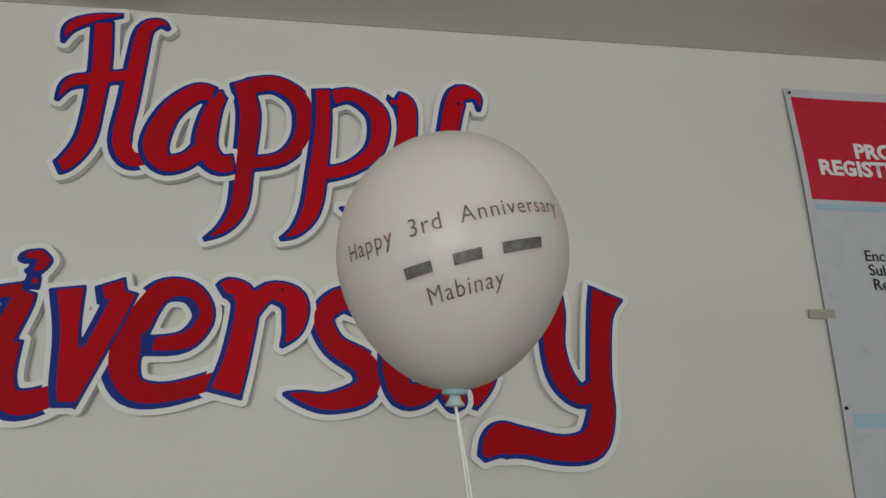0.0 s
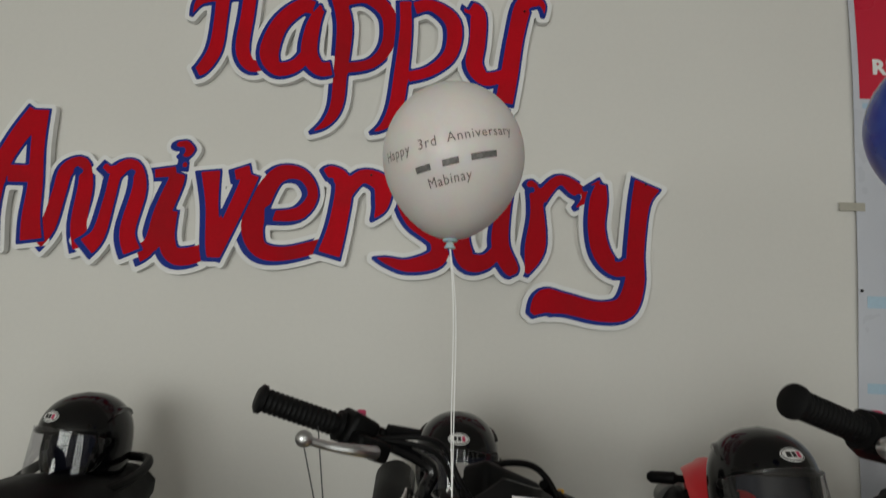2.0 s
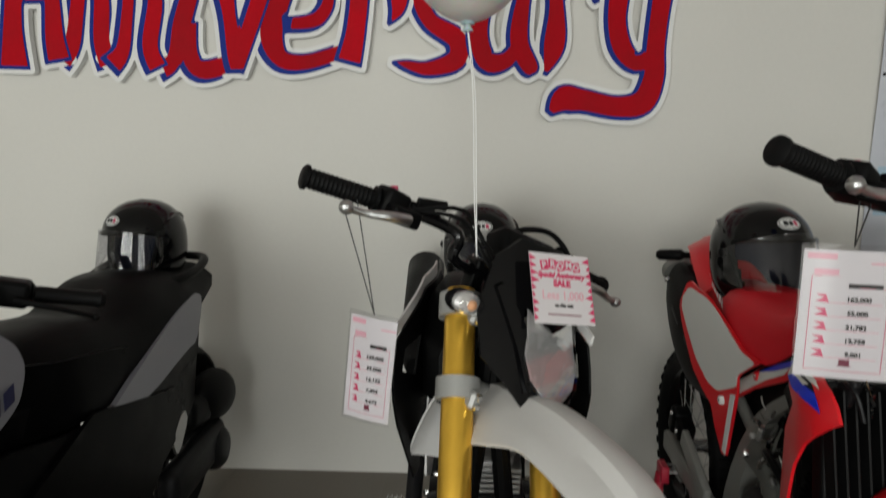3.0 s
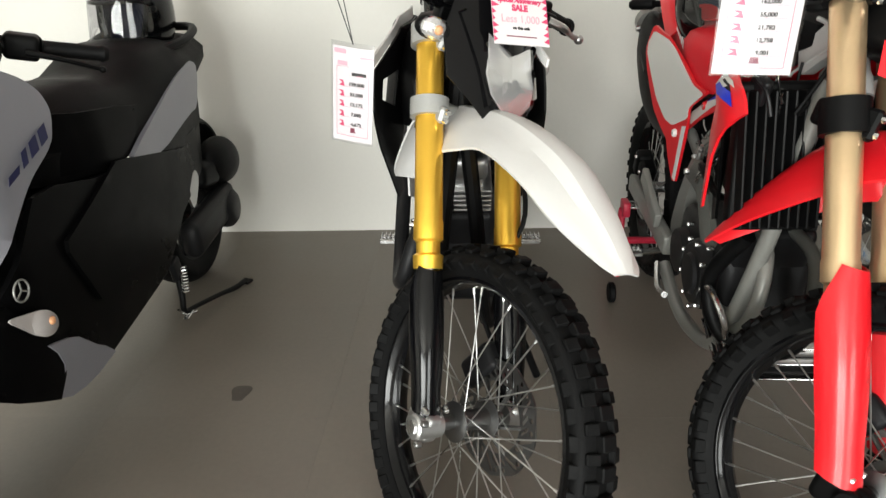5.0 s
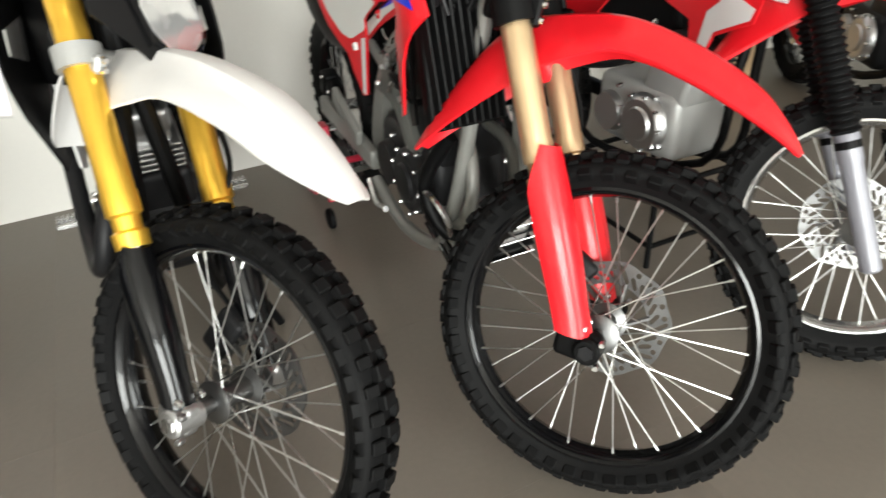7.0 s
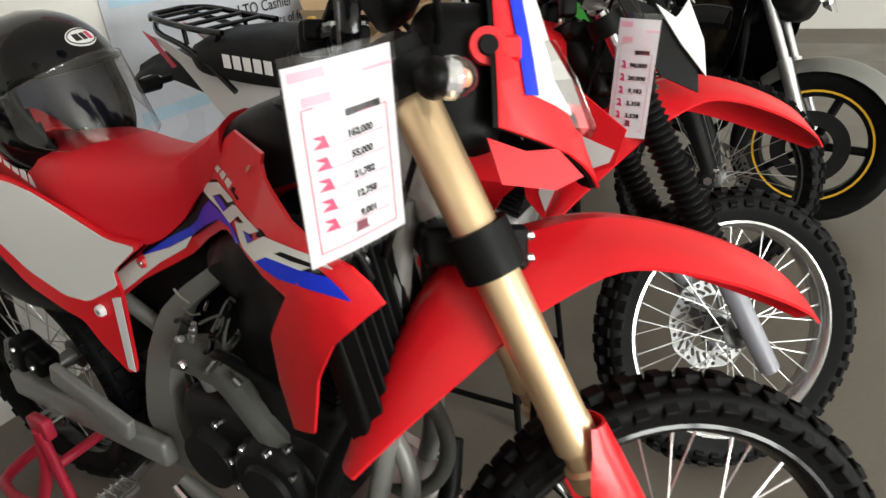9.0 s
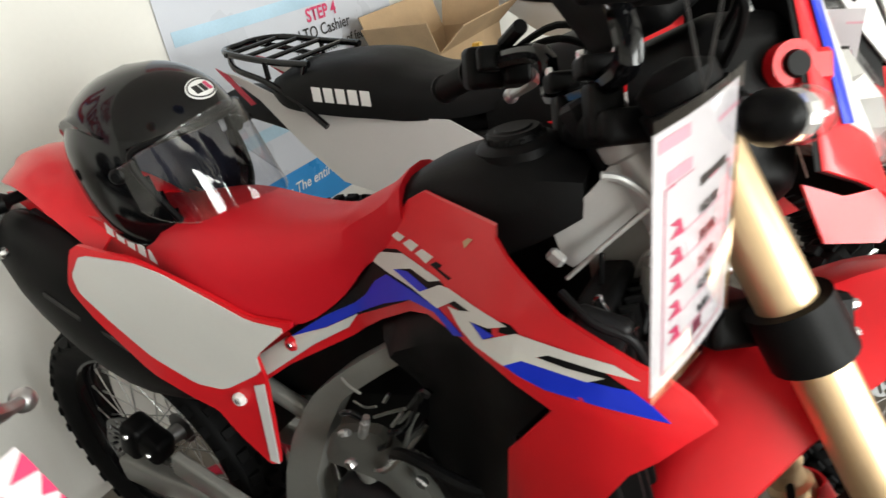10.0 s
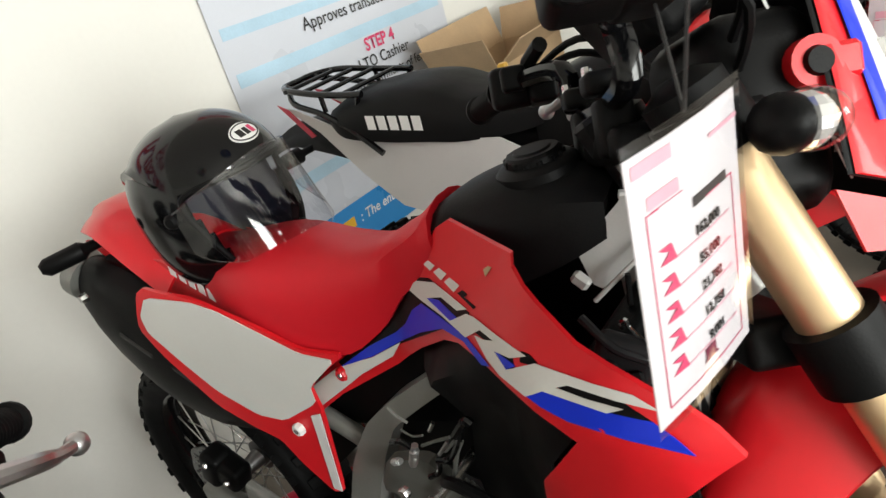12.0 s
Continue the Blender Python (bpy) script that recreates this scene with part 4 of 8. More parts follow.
def fork_leg(ob, m, s, xa, ra, axis_x, top_z, spread, style, axle_z):
    """One fork leg: outer tube, guard, lug. axis_x(z): the leg's x at the height z."""
    y = s * spread
    P = lambda z: m @ Vector((axis_x(z), y, z))
    if style["fork"] == "usd":
        r = 0.0265
        tube = Shape().rod([(P(top_z), r - 0.002), (P(top_z - 0.004), r), (P(0.655), r), (P(0.65), r + 0.0015), (P(0.622), r + 0.0015), (P(0.618), r - 0.004), (P(0.600), r - 0.004), (P(0.596), r + 0.002), (P(0.575), r + 0.001)], 24)
        part("fork_tube", tube, style["fork_mat"], ob, style["fork_label"])
        part("fork_slider", Shape().rod([(P(0.60), 0.019), (P(axle_z + 0.04), 0.019)], 16), STEEL, ob)
        # guard wraps the front of the slider
        rows = []
        for k in range(12):
            t = k / 11
            z = (style.get("guard_top", 0.655) if s < 0 else 0.60) - t * ((style.get("guard_top", 0.655) if s < 0 else 0.60) - axle_z - 0.02)
            lean_cut = max(0.0, 0.055 - t * 0.4)
            c = Vector((axis_x(z) + 0.006, y, z))
            w = style.get("guard_w", 0.031) + 0.006 * math.sin(math.pi * min(1, t * 1.2))
            row = []
            for a in (-2.1, -1.6, -1.1, -0.6, 0, 0.6, 1.1, 1.6, 2.1):
                aa = a * (1 - 0.45 * max(0, 0.25 - t) / 0.25)
                row.append(m @ (c + Vector((math.cos(aa) * w * 1.05, math.sin(aa) * w + s * 0.004, 0))))
            rows.append(row)
        th = [[p + (m.to_3x3() @ Vector((-0.004, 0, 0))) for p in row] for row in rows]
        sh = Shape()
        sh.loft([row + t2[::-1] for row, t2 in zip(rows, th)])
        guard = part("fork_guard", sh, style["guard_mat"], ob, style["guard_label"])
        bolts(guard, [(m @ Vector((axis_x(axle_z + 0.045) + 0.038, y + dy, axle_z + 0.035)), m.to_3x3() @ Vector((1, 0, 0))) for dy in (-0.022, 0.022)], STEEL)
    else:
        st = [(P(top_z), 0.016), (P(0.80), 0.016)]
        part("fork_tube", Shape().rod(st, 16), STEEL, ob)
        z, gs = 0.82, []
        while z > 0.52:
            gs += [(P(z), 0.027), (P(z - 0.006), 0.034), (P(z - 0.012), 0.027)]
            z -= 0.014
        part("fork_gaiter", Shape().rod(gs, 18), VINYL, ob, "ribbed black rubber gaiter")
        part("fork_slider", Shape().rod([(P(0.53), 0.022), (P(0.52), 0.026), (P(0.46), 0.026), (P(0.455), 0.0235), (P(axle_z + 0.03), 0.0235), (P(axle_z - 0.07), 0.022), (P(axle_z - 0.075), 0.016)], 20),
             style["fork_mat"], ob, "silver fork leg")
        band = Shape().rod([(P(0.50), 0.027), (P(0.485), 0.027)], 20)
        part("band", band, BLACK, ob)
        return
    # axle lug
    lug = Shape().box((0.062 + style.get("lead", 0.0) * 0.6, 0.036, 0.056), m @ Matrix.Translation((xa - 0.010 - style.get("lead", 0.0) * 0.3, y + s * 0.004, axle_z)), 0.012)
    lug.rod([(m @ Vector((xa, y - s * 0.02, axle_z)), 0.024), (m @ Vector((xa, y + s * 0.032, axle_z)), 0.024), (m @ Vector((xa, y + s * 0.036, axle_z)), 0.020)], 20)
    lugp = part("axle_lug", lug, style["lug_mat"], ob)
    ax = Shape().rod([(m @ Vector((xa, y + s * 0.034, axle_z)), 0.014), (m @ Vector((xa, y + s * 0.040, axle_z)), 0.014)], 6)
    bolts(lugp, [(m @ Vector((xa + 0.022, y + s * 0.030, axle_z + dz)), m.to_3x3() @ Vector((0, s, 0))) for dz in (0.022, -0.022)], STEEL)
    part("axle_nut", ax, style.get("nut_mat", STEEL), lugp)


def triple_clamp(ob, m, axis_x, z, spread, mat, h=0.035):
    sh = Shape()
    for s in (-1, 1):
        sh.rod([(m @ Vector((axis_x(z + h / 2), s * spread, z + h / 2)), 0.037), (m @ Vector((axis_x(z - h / 2), s * spread, z - h / 2)), 0.037)], 24)
        sh.box((0.03, 0.022, h), m @ Matrix.Translation((axis_x(z) + 0.034, s * spread - s * 0.006, z)), 0.005)
    sh.box((0.06, spread * 2 - 0.05, h * 0.9), m @ Matrix.Translation((axis_x(z) - 0.035, 0, z)), 0.010)
    c = part("triple_clamp", sh, mat, ob)
    bolts(c, [(m @ Vector((axis_x(z) + 0.050, s * spread - s * 0.006, z + dz)), m.to_3x3() @ Vector((1, 0, 0))) for s in (-1, 1) for dz in (-h * 0.25, h * 0.25)], STEEL)


def steering(xa, za, rake, offset, delta):
    """The turn of the steered parts about the tilted steering axis, and the axis' x at a height."""
    t = math.tan(radians(rake))
    axis_x = lambda z: xa - offset / math.cos(radians(rake)) - (z - za) * t
    p = Vector((axis_x(1.0), 0, 1.0))
    d = Vector((-math.sin(radians(rake)), 0, math.cos(radians(rake))))
    return Matrix.Translation(p) @ Matrix.Rotation(radians(delta), 4, d) @ Matrix.Translation(-p), axis_x


def dirt_bike(at, label, style):
    """An enduro motorcycle. style holds its sizes, colours and the parts that set it apart."""
    ob = thing("motorcycle", at, label, "motorcycle", "motorcycles in the showroom")
    xa, ra, rr = style["base"], style["front_r"], style["rear_r"]
    az = style["axle_z"]
    rake = style.get("rake", 27.5)
    m, axis_x = steering(xa, style["axle_z"], rake, 0.035, style["steer"])
    lead = style.get("lead", 0.0)
    fork_x = lambda z: axis_x(z) + 0.035 / math.cos(radians(rake)) - lead * (0.86 - z) / (0.86 - az)
    sp = style["spread"]
    spoked_wheel(ob, "front_wheel", (xa, 0, style["axle_z"]), ra, style["front_w"], style["rim_mat"], m, disc=style["disc"], disc_side=1, hub_mat=style["hub_mat"], knobs=style["knobs"], rim_r=style["rim_r"], apart=style.get("apart", False))
    spoked_wheel(ob, "rear_wheel", (0, 0, rr + style["lift"]), rr, 0.115, style["rim_mat"], Matrix(), disc=0.11, disc_side=-1, hub_mat=style["hub_mat"], knobs=36, rim_r=rr - 0.085)
    for s in (-1, 1):
        fork_leg(ob, m, s, xa, ra, fork_x, style["fork_top"], sp, style, style["axle_z"])
    triple_clamp(ob, m, fork_x, style.get("clamp_z", 0.855), sp, style["clamp_mat"], style.get("clamp_h", 0.05))
    triple_clamp(ob, m, fork_x, style["fork_top"] - 0.025, sp, style["clamp_mat"])
    # brake caliper and hose
    if style["fork"] == "usd":
        cal = Shape().box((0.06, 0.05, 0.10), m @ Matrix.Translation((xa - 0.09, 0.075, az + 0.06)) @ Matrix.Rotation(0.5, 4, "Y"), 0.012)
        part("brake_caliper", cal, DARKMETAL, ob)
        part("brake_hose", Shape().tube([m @ Vector(p) for p in ((xa - 0.10, 0.085, az + 0.10), (xa - 0.17, 0.06, az + 0.20), (xa - 0.16, sp + 0.01, az + 0.34), (fork_x(0.8) + 0.03, sp + 0.01, 0.80), (fork_x(1.0) + 0.05, 0.06, 1.02))], 0.005, 8, bend=6), BLACK, ob)
    # steering stem and bars
    part("steering_stem", Shape().cyl(m @ Vector((axis_x(0.80), 0, 0.80)), m @ Vector((axis_x(style["fork_top"]), 0, style["fork_top"])), style.get("stem_r", 0.03), seg=20), BLACK, ob)
    bz = style["fork_top"] + style.get("bar_up", 0.055)
    for s in (-1, 1):
        riser = part("bar_clamp", Shape().box((0.032, 0.028, 0.050), m @ Matrix.Translation((axis_x(bz) + 0.02, s * 0.05, bz - 0.028)), 0.006), BLACK, ob)
        part("clamp_cap", Shape().box((0.044, 0.030, 0.020), m @ Matrix.Translation((axis_x(bz) + 0.02, s * 0.05, bz + 0.010)), 0.006), BLACK, riser)
        bolts(riser, [(m @ Vector((axis_x(bz) + 0.02 + dx, s * 0.05, bz + 0.021)), m.to_3x3() @ Vector((0, 0, 1))) for dx in (-0.016, 0.016)], STEEL, 0.005, 0.004)
    pivot = Matrix.Translation((axis_x(bz) + 0.02, 0, bz))
    controls(ob, m @ pivot @ Matrix.Rotation(radians(style.get("bar_turn", 0)), 4, "Z") @ Matrix.Rotation(radians(style.get("bar_roll", 0)), 4, "X") @ pivot.inverted(), (axis_x(bz) + 0.02, bz), style["bar"], 0.055, 0.085)
    # front mudguard
    f = style["fender"]
    guard = ribbon(blend([(xa + a, z, w, c, d) for a, z, w, c, d in f]), 0.004)
    fm = steering(xa, az, rake, 0.035, style.get("fender_steer", style["steer"]))[0]
    part("front_mudguard", Shape().add(guard.v, guard.f, fm), style["fender_mat"], ob, style["fender_label"], sharp=style.get("crease", 28))
    style["front"](ob, m, axis_x, xa)
    style["body"](ob)
    footpegs(ob, 0.455, 0.315)
    return ob


def standing(x, y, heading, lean=0.0):
    """Where a bike stands: its rear wheel's foot, the way it heads (degrees from -y towards +x) and its lean to its left."""
    return pose(x, y, 0, 0, 0, heading - 90) @ pose(0, 0, 0, lean and -lean, 0, 0)


WHITE_AT, RED_AT, THIRD_AT = standing(0.109, -0.359, 0.8, 1.0), standing(0.815, -0.465, -1.0), standing(1.535, -0.515, 0.0)


def mask_panel(m, axis_x, outline, ahead, curve, th=0.004, zlean=0.3, step=0.02, bend=0, holes=()):
    """A front mask; outline in (y, z), bent back at the sides and leaning with the fork."""
    return Shape().shell(outline, lambda y, z: m @ Vector((axis_x(z) + ahead(z) - curve * y * y, y, z)), m.to_3x3() @ Vector((th, 0, 0)), step, bend, holes)


def mirrored(half):
    """A closed outline from its right half (y below zero), given top to bottom."""
    return [*half, *[(-y, z) for y, z in half[::-1] if abs(y) > 1e-4]]


def headlight(ob, m, axis_x, ahead, outline, depth, name="headlight"):
    """Faceted reflector bowl under a clear lens."""
    outline = densify(outline, 0.022)
    c = (sum(p[0] for p in outline) / len(outline), sum(p[1] for p in outline) / len(outline))
    bowl = Shape()
    rings = []
    rnd = random.Random(11)
    for k in (1.0, 0.8, 0.58, 0.36, 0.18, 0.04):
        rings.append([m @ Vector((axis_x(z) + ahead - depth * (1 - k * k) ** 0.8 + (0.056 * rnd.random() - 0.028) * (1 if 0.1 < k < 1 else 0), c[0] + (y - c[0]) * k, c[1] + (z - c[1]) * k)) for y, z in outline])
    bowl.loft(rings)
    body = part(name, bowl, REFLECTOR, ob, "bright faceted headlight reflector", sharp=1)
    part("bulb", Shape().ball(0.012, m @ Matrix.Translation((axis_x(c[1]) + ahead - depth * 0.5, *c)), 12, 8), FOAMWHITE, body)
    ln = Shape().shell(outline, lambda y, z: m @ Vector((axis_x(z) + ahead + 0.012 - 1.2 * (y - c[0]) ** 2, y, z)), m.to_3x3() @ Vector((0.002, 0, 0)), 0.02)
    lens = part("lens", ln, LENS, body, "clear headlight lens")
    lens.visible_shadow = False
    return body


# ---- the white and black trail bike ----
def white_front(ob, m, axis_x, xa):
    m = steering(xa, 0.333, 30, 0.035, 44)[0] @ Matrix.Translation((0.034, 0, -0.018))
    ah = lambda z: 0.128 + 0.10 * (z - 0.87)
    half = [(0.0, 1.125), (-0.070, 1.118), (-0.108, 1.075), (-0.126, 0.99), (-0.118, 0.920), (-0.084, 0.895), (-0.035, 0.852), (0.0, 0.842)]
    lamp_half = [(0.0, 0.990), (-0.058, 1.015), (-0.060, 0.978), (-0.066, 0.948), (-0.054, 0.916), (-0.026, 0.894), (0.0, 0.890)]
    mask = part("headlight_mask", mask_panel(m, axis_x, mirrored(half), ah, 3.6, holes=[mirrored(lamp_half)]), BLACKGLOSS, ob, "glossy black headlight mask", sharp=30)
    for s in (-1, 1):
        # raised crease beside the lamp
        crease = mask_panel(m, axis_x, [(s * 0.062, 0.99), (s * 0.098, 1.04), (s * 0.108, 1.03), (s * 0.075, 0.955), (s * 0.055, 0.895), (s * 0.050, 0.90)], lambda z: ah(z) + 0.010, 3.6, 0.010)
        part("mask_crease", crease, BLACKGLOSS, mask, sharp=20)
        indicator(ob, m, (axis_x(0.98) + 0.054, s * 0.066, 0.988), s)
    headlight(ob, m, axis_x, 0.135, mirrored(lamp_half), 0.06)
    bolts(mask, [(m @ Vector((axis_x(0.862) + 0.134, 0, 0.862)), (1, 0, 0))], STEEL)
    part("brake_hose", Shape().tube([m @ Vector(q) for q in ((axis_x(1.1) + 0.03, -0.05, 1.10), (axis_x(1.13) + 0.07, 0.0, 1.14), (axis_x(1.14) + 0.09, 0.06, 1.15), (axis_x(1.11) + 0.10, 0.105, 1.11), (axis_x(1.04) + 0.08, 0.115, 1.03))], 0.0055, 8, bend=6), BLACK, ob, "black brake hose looping over the mask")
    # meter behind the mask
    part("speedometer", Shape().box((0.06, 0.14, 0.07), m @ Matrix.Translation((axis_x(1.09) + 0.06, 0, 1.09)) @ Matrix.Rotation(-0.5, 4, "Y"), 0.012), BLACK, ob)
    ign = Shape().rod([(m @ Vector((axis_x(1.08) + 0.02, -0.06, 1.085)), 0.018), (m @ Vector((axis_x(1.1) + 0.02, -0.06, 1.105)), 0.018)], 14)
    part("ignition_lock", ign, ALLOY, ob)


def white_body(ob):
    # shrouds flare out to the front; black with white panels
    for s in (-1, 1):
        dep = lambda u, v: lerp(u, (0.5, 0.105), (0.75, 0.110), (0.90, 0.132), (1.03, 0.168))
        part("tank_shroud", plate_side(s, [(0.62, 0.985), (0.86, 0.985), (1.02, 0.925), (1.045, 0.850), (1.01, 0.765), (0.925, 0.630), (0.895, 0.640), (0.905, 0.730), (0.84, 0.81), (0.62, 0.86)],
                                       dep, holes=[[(0.995, 0.862), (0.985, 0.900), (0.90, 0.905), (0.93, 0.835)]]), BLACK, ob, "black plastic tank shroud with a cut-out")
        part("tank_panel", plate_side(s, [(0.70, 1.015), (0.86, 1.008), (1.03, 0.945), (1.024, 0.928), (0.86, 0.988), (0.70, 0.99)], lambda u, v: dep(u, v) + 0.003), WHITE, ob)
        part("side_panel", plate_side(s, [(0.08, 0.86), (0.58, 0.82), (0.60, 0.70), (0.48, 0.62), (0.25, 0.74), (0.06, 0.82)], lambda u, v: 0.115), WHITE, ob)
        part("lower_fairing", plate_side(s, [(0.70, 0.83), (0.88, 0.80), (0.90, 0.70), (0.895, 0.62), (0.85, 0.60), (0.72, 0.72)], lambda u, v: dep(u, v) - 0.014), WHITE, ob, "white inner fairing")
        for k in range(2):
            part("mark", plate_side(s, [(0.855 + 0.014 * k, 0.685), (0.862 + 0.014 * k, 0.715), (0.868 + 0.014 * k, 0.715), (0.862 + 0.014 * k, 0.685)], lambda u, v: dep(u, v) - 0.011, 0.001), INK, ob)
    part("fuel_tank", seat_shape([(0.58, 0.93, 0.75, 0.08, 0.10), (0.72, 0.99, 0.76, 0.11, 0.12), (0.86, 1.02, 0.78, 0.11, 0.13), (0.98, 0.99, 0.80, 0.06, 0.09)]), BLACK, ob)
    part("seat", seat_shape([(-0.12, 0.885, 0.83, 0.085, 0.10), (0.1, 0.868, 0.82, 0.10, 0.115), (0.4, 0.868, 0.80, 0.11, 0.12), (0.58, 0.885, 0.82, 0.08, 0.10), (0.72, 0.985, 0.88, 0.06, 0.08)]), VINYL, ob, "black vinyl bench seat")
    part("rear_mudguard", ribbon(blend([(-0.34, 0.80, 0.06, 0.02, 0.01), (-0.2, 0.84, 0.09, 0.02, 0.03), (0.05, 0.85, 0.11, 0.01, 0.05), (0.2, 0.82, 0.11, 0.01, 0.05)]), 0.004), WHITE, ob)
    engine(ob, 0.66, 0.40, {"case": DARKMETAL, "cover": DARKMETAL, "cylinder": ALLOY})
    fr = Shape()
    for s in (-1, 1):
        fr.tube([(1.02, 0, 0.92), (0.99, s * 0.035, 0.6), (0.93, s * 0.06, 0.33), (0.8, s * 0.09, 0.26), (0.5, s * 0.11, 0.26), (0.40, s * 0.11, 0.45), (0.38, s * 0.10, 0.78)], 0.017, 10, bend=5)
        fr.tube([(1.02, 0, 0.98), (0.7, s * 0.06, 0.86), (0.4, s * 0.10, 0.80), (0.0, s * 0.10, 0.84)], 0.016, 10, bend=4)
    part("frame", fr, BLACK, ob)
    for s in (-1, 1):
        part("swingarm", Shape().box((0.46, 0.03, 0.055), pose(0.22, s * 0.105, 0.34, 0, -5, 0), 0.008), DARKMETAL, ob)
    # header pipe and silencer
    part("exhaust_pipe", Shape().tube([(0.86, -0.03, 0.58), (0.98, -0.09, 0.56), (0.99, -0.13, 0.45), (0.80, -0.15, 0.42), (0.55, -0.15, 0.60), (0.3, -0.16, 0.68)], 0.019, 12, bend=6), DARKMETAL, ob)
    part("silencer", Shape().rod([((0.36, -0.17, 0.66), 0.035), ((0.30, -0.17, 0.69), 0.058), ((-0.14, -0.18, 0.86), 0.062), ((-0.16, -0.18, 0.868), 0.05)], 20), BLACK, ob)
    # paddock frame that carries the bike
    st = Shape()
    for s in (-1, 1):
        st.tube([(0.62, s * 0.145, 0.27), (0.60, s * 0.16, 0.012)], 0.009, 8)
        st.tube([(0.40, s * 0.145, 0.27), (0.38, s * 0.16, 0.012)], 0.009, 8)
        st.tube([(0.40, s * 0.15, 0.20), (0.62, s * 0.15, 0.20)], 0.008, 8)
        st.tube([(0.40, s * 0.15, 0.265), (0.62, s * 0.15, 0.265)], 0.009, 8)
    st.tube([(0.61, -0.15, 0.20), (0.61, 0.15, 0.20)], 0.008, 8)
    part("support_frame", st, BLACK, ob, "black steel tube support under the engine")
    part("side_stand", Shape().tube([(0.70, 0.12, 0.30), (0.72, 0.16, 0.16), (0.74, 0.22, 0.012)], 0.011, 8), BLACK, ob)


# ---- the red trail bike with pale side panels ----
def red_front(ob, m, axis_x, xa):
    ah = lambda z: 0.264 + (z - 1.10) * 0.15
    half = [(0.0, 1.22), (-0.055, 1.215), (-0.085, 1.15), (-0.105, 1.06), (-0.120, 0.985), (-0.07, 0.955), (-0.02, 0.915), (0.0, 0.912)]
    lamp_half = [(0.0, 1.09), (-0.055, 1.085), (-0.066, 1.04), (-0.045, 0.985), (0.0, 0.975)]
    part("headlight_mask", mask_panel(m, axis_x, mirrored(half), ah, 8.5, holes=[mirrored(lamp_half)]), RED, ob, "red headlight mask with blue and white edge")
    part("mask_lining", mask_panel(m, axis_x, mirrored(half), lambda z: ah(z) - 0.007, 8.5, 0.003), BLACK, ob, "black inner face of the mask")
    headlight(ob, m, axis_x, 0.246, mirrored(lamp_half), 0.06)
    for s in (-1, 1):
        edge = mask_panel(m, axis_x, [(s * 0.050, 1.190), (s * 0.072, 1.12), (s * 0.090, 1.02), (s * 0.050, 1.00), (s * 0.035, 1.12), (s * 0.030, 1.19)], lambda z: ah(z) + 0.003, 8.5, 0.002)
        g = part("graphic", edge, WHITE, ob)
        part("graphic", mask_panel(m, axis_x, [(s * 0.048, 1.205), (s * 0.062, 1.20), (s * 0.082, 1.12), (s * 0.098, 1.02), (s * 0.088, 1.02), (s * 0.070, 1.12), (s * 0.050, 1.19)], lambda z: ah(z) + 0.0055, 8.5, 0.002), BLUE, ob)
        w = Shape().shell([(0.105, 0.975), (0.143, 0.960), (0.185, 0.962), (0.200, 0.930), (0.155, 0.916), (0.094, 0.925)],
                          lambda u, z: m @ Vector((axis_x(z) + u, s * (0.115 - 0.35 * (u - 0.09)), z)), m.to_3x3() @ Vector((0, s * 0.004, 0)), 0.03)
        part("mask_wing", w, RED, ob)
        ear = Shape().rod([(m @ Vector((axis_x(1.072) + 0.16, s * 0.085, 1.072)), 0.020), (m @ Vector((axis_x(1.072) + 0.16, s * 0.100, 1.072)), 0.020)], 18)
        ear.box((0.045, 0.010, 0.028), m @ Matrix.Translation((axis_x(1.072) + 0.175, s * 0.092, 1.070)), 0.004)
        e = part("mask_lug", ear, RED, ob)
        part("rubber_mount", Shape().rod([(m @ Vector((axis_x(1.072) + 0.16, s * 0.099, 1.072)), 0.012), (m @ Vector((axis_x(1.072) + 0.16, s * 0.105, 1.072)), 0.010)], 16), BLACK, e)
        indicator(ob, m, (axis_x(1.03) + 0.075, s * 0.095, 1.03), s)
    part("speedometer", Shape().box((0.06, 0.17, 0.10), m @ Matrix.Translation((axis_x(1.16) + 0.10, 0, 1.165)) @ Matrix.Rotation(-0.6, 4, "Y"), 0.016), BLACK, ob)
    part("lamp_housing", Shape().box((0.10, 0.17, 0.17), m @ Matrix.Translation((axis_x(1.04) + 0.115, 0, 1.04)), 0.03), BLACK, ob)
    fx = lambda z: axis_x(z) + 0.035 / math.cos(radians(27.5)) - 0.034 * (0.86 - z) / 0.527
    for s in (-1, 1):
        part("fork_cap", Shape().rod([(m @ Vector((fx(1.055), s * 0.105, 1.055)), 0.033), (m @ Vector((fx(1.069), s * 0.105, 1.069)), 0.033), (m @ Vector((fx(1.073), s * 0.105, 1.073)), 0.026), (m @ Vector((fx(1.079), s * 0.105, 1.079)), 0.014)], 24), BLACK, ob)
    nut = Shape().rod([(m @ Vector((axis_x(1.03), 0, 1.03)), 0.016), (m @ Vector((axis_x(1.062), 0, 1.062)), 0.016), (m @ Vector((axis_x(1.066), 0, 1.066)), 0.012)], 6)
    part("stem_nut", nut, DARKMETAL, ob)


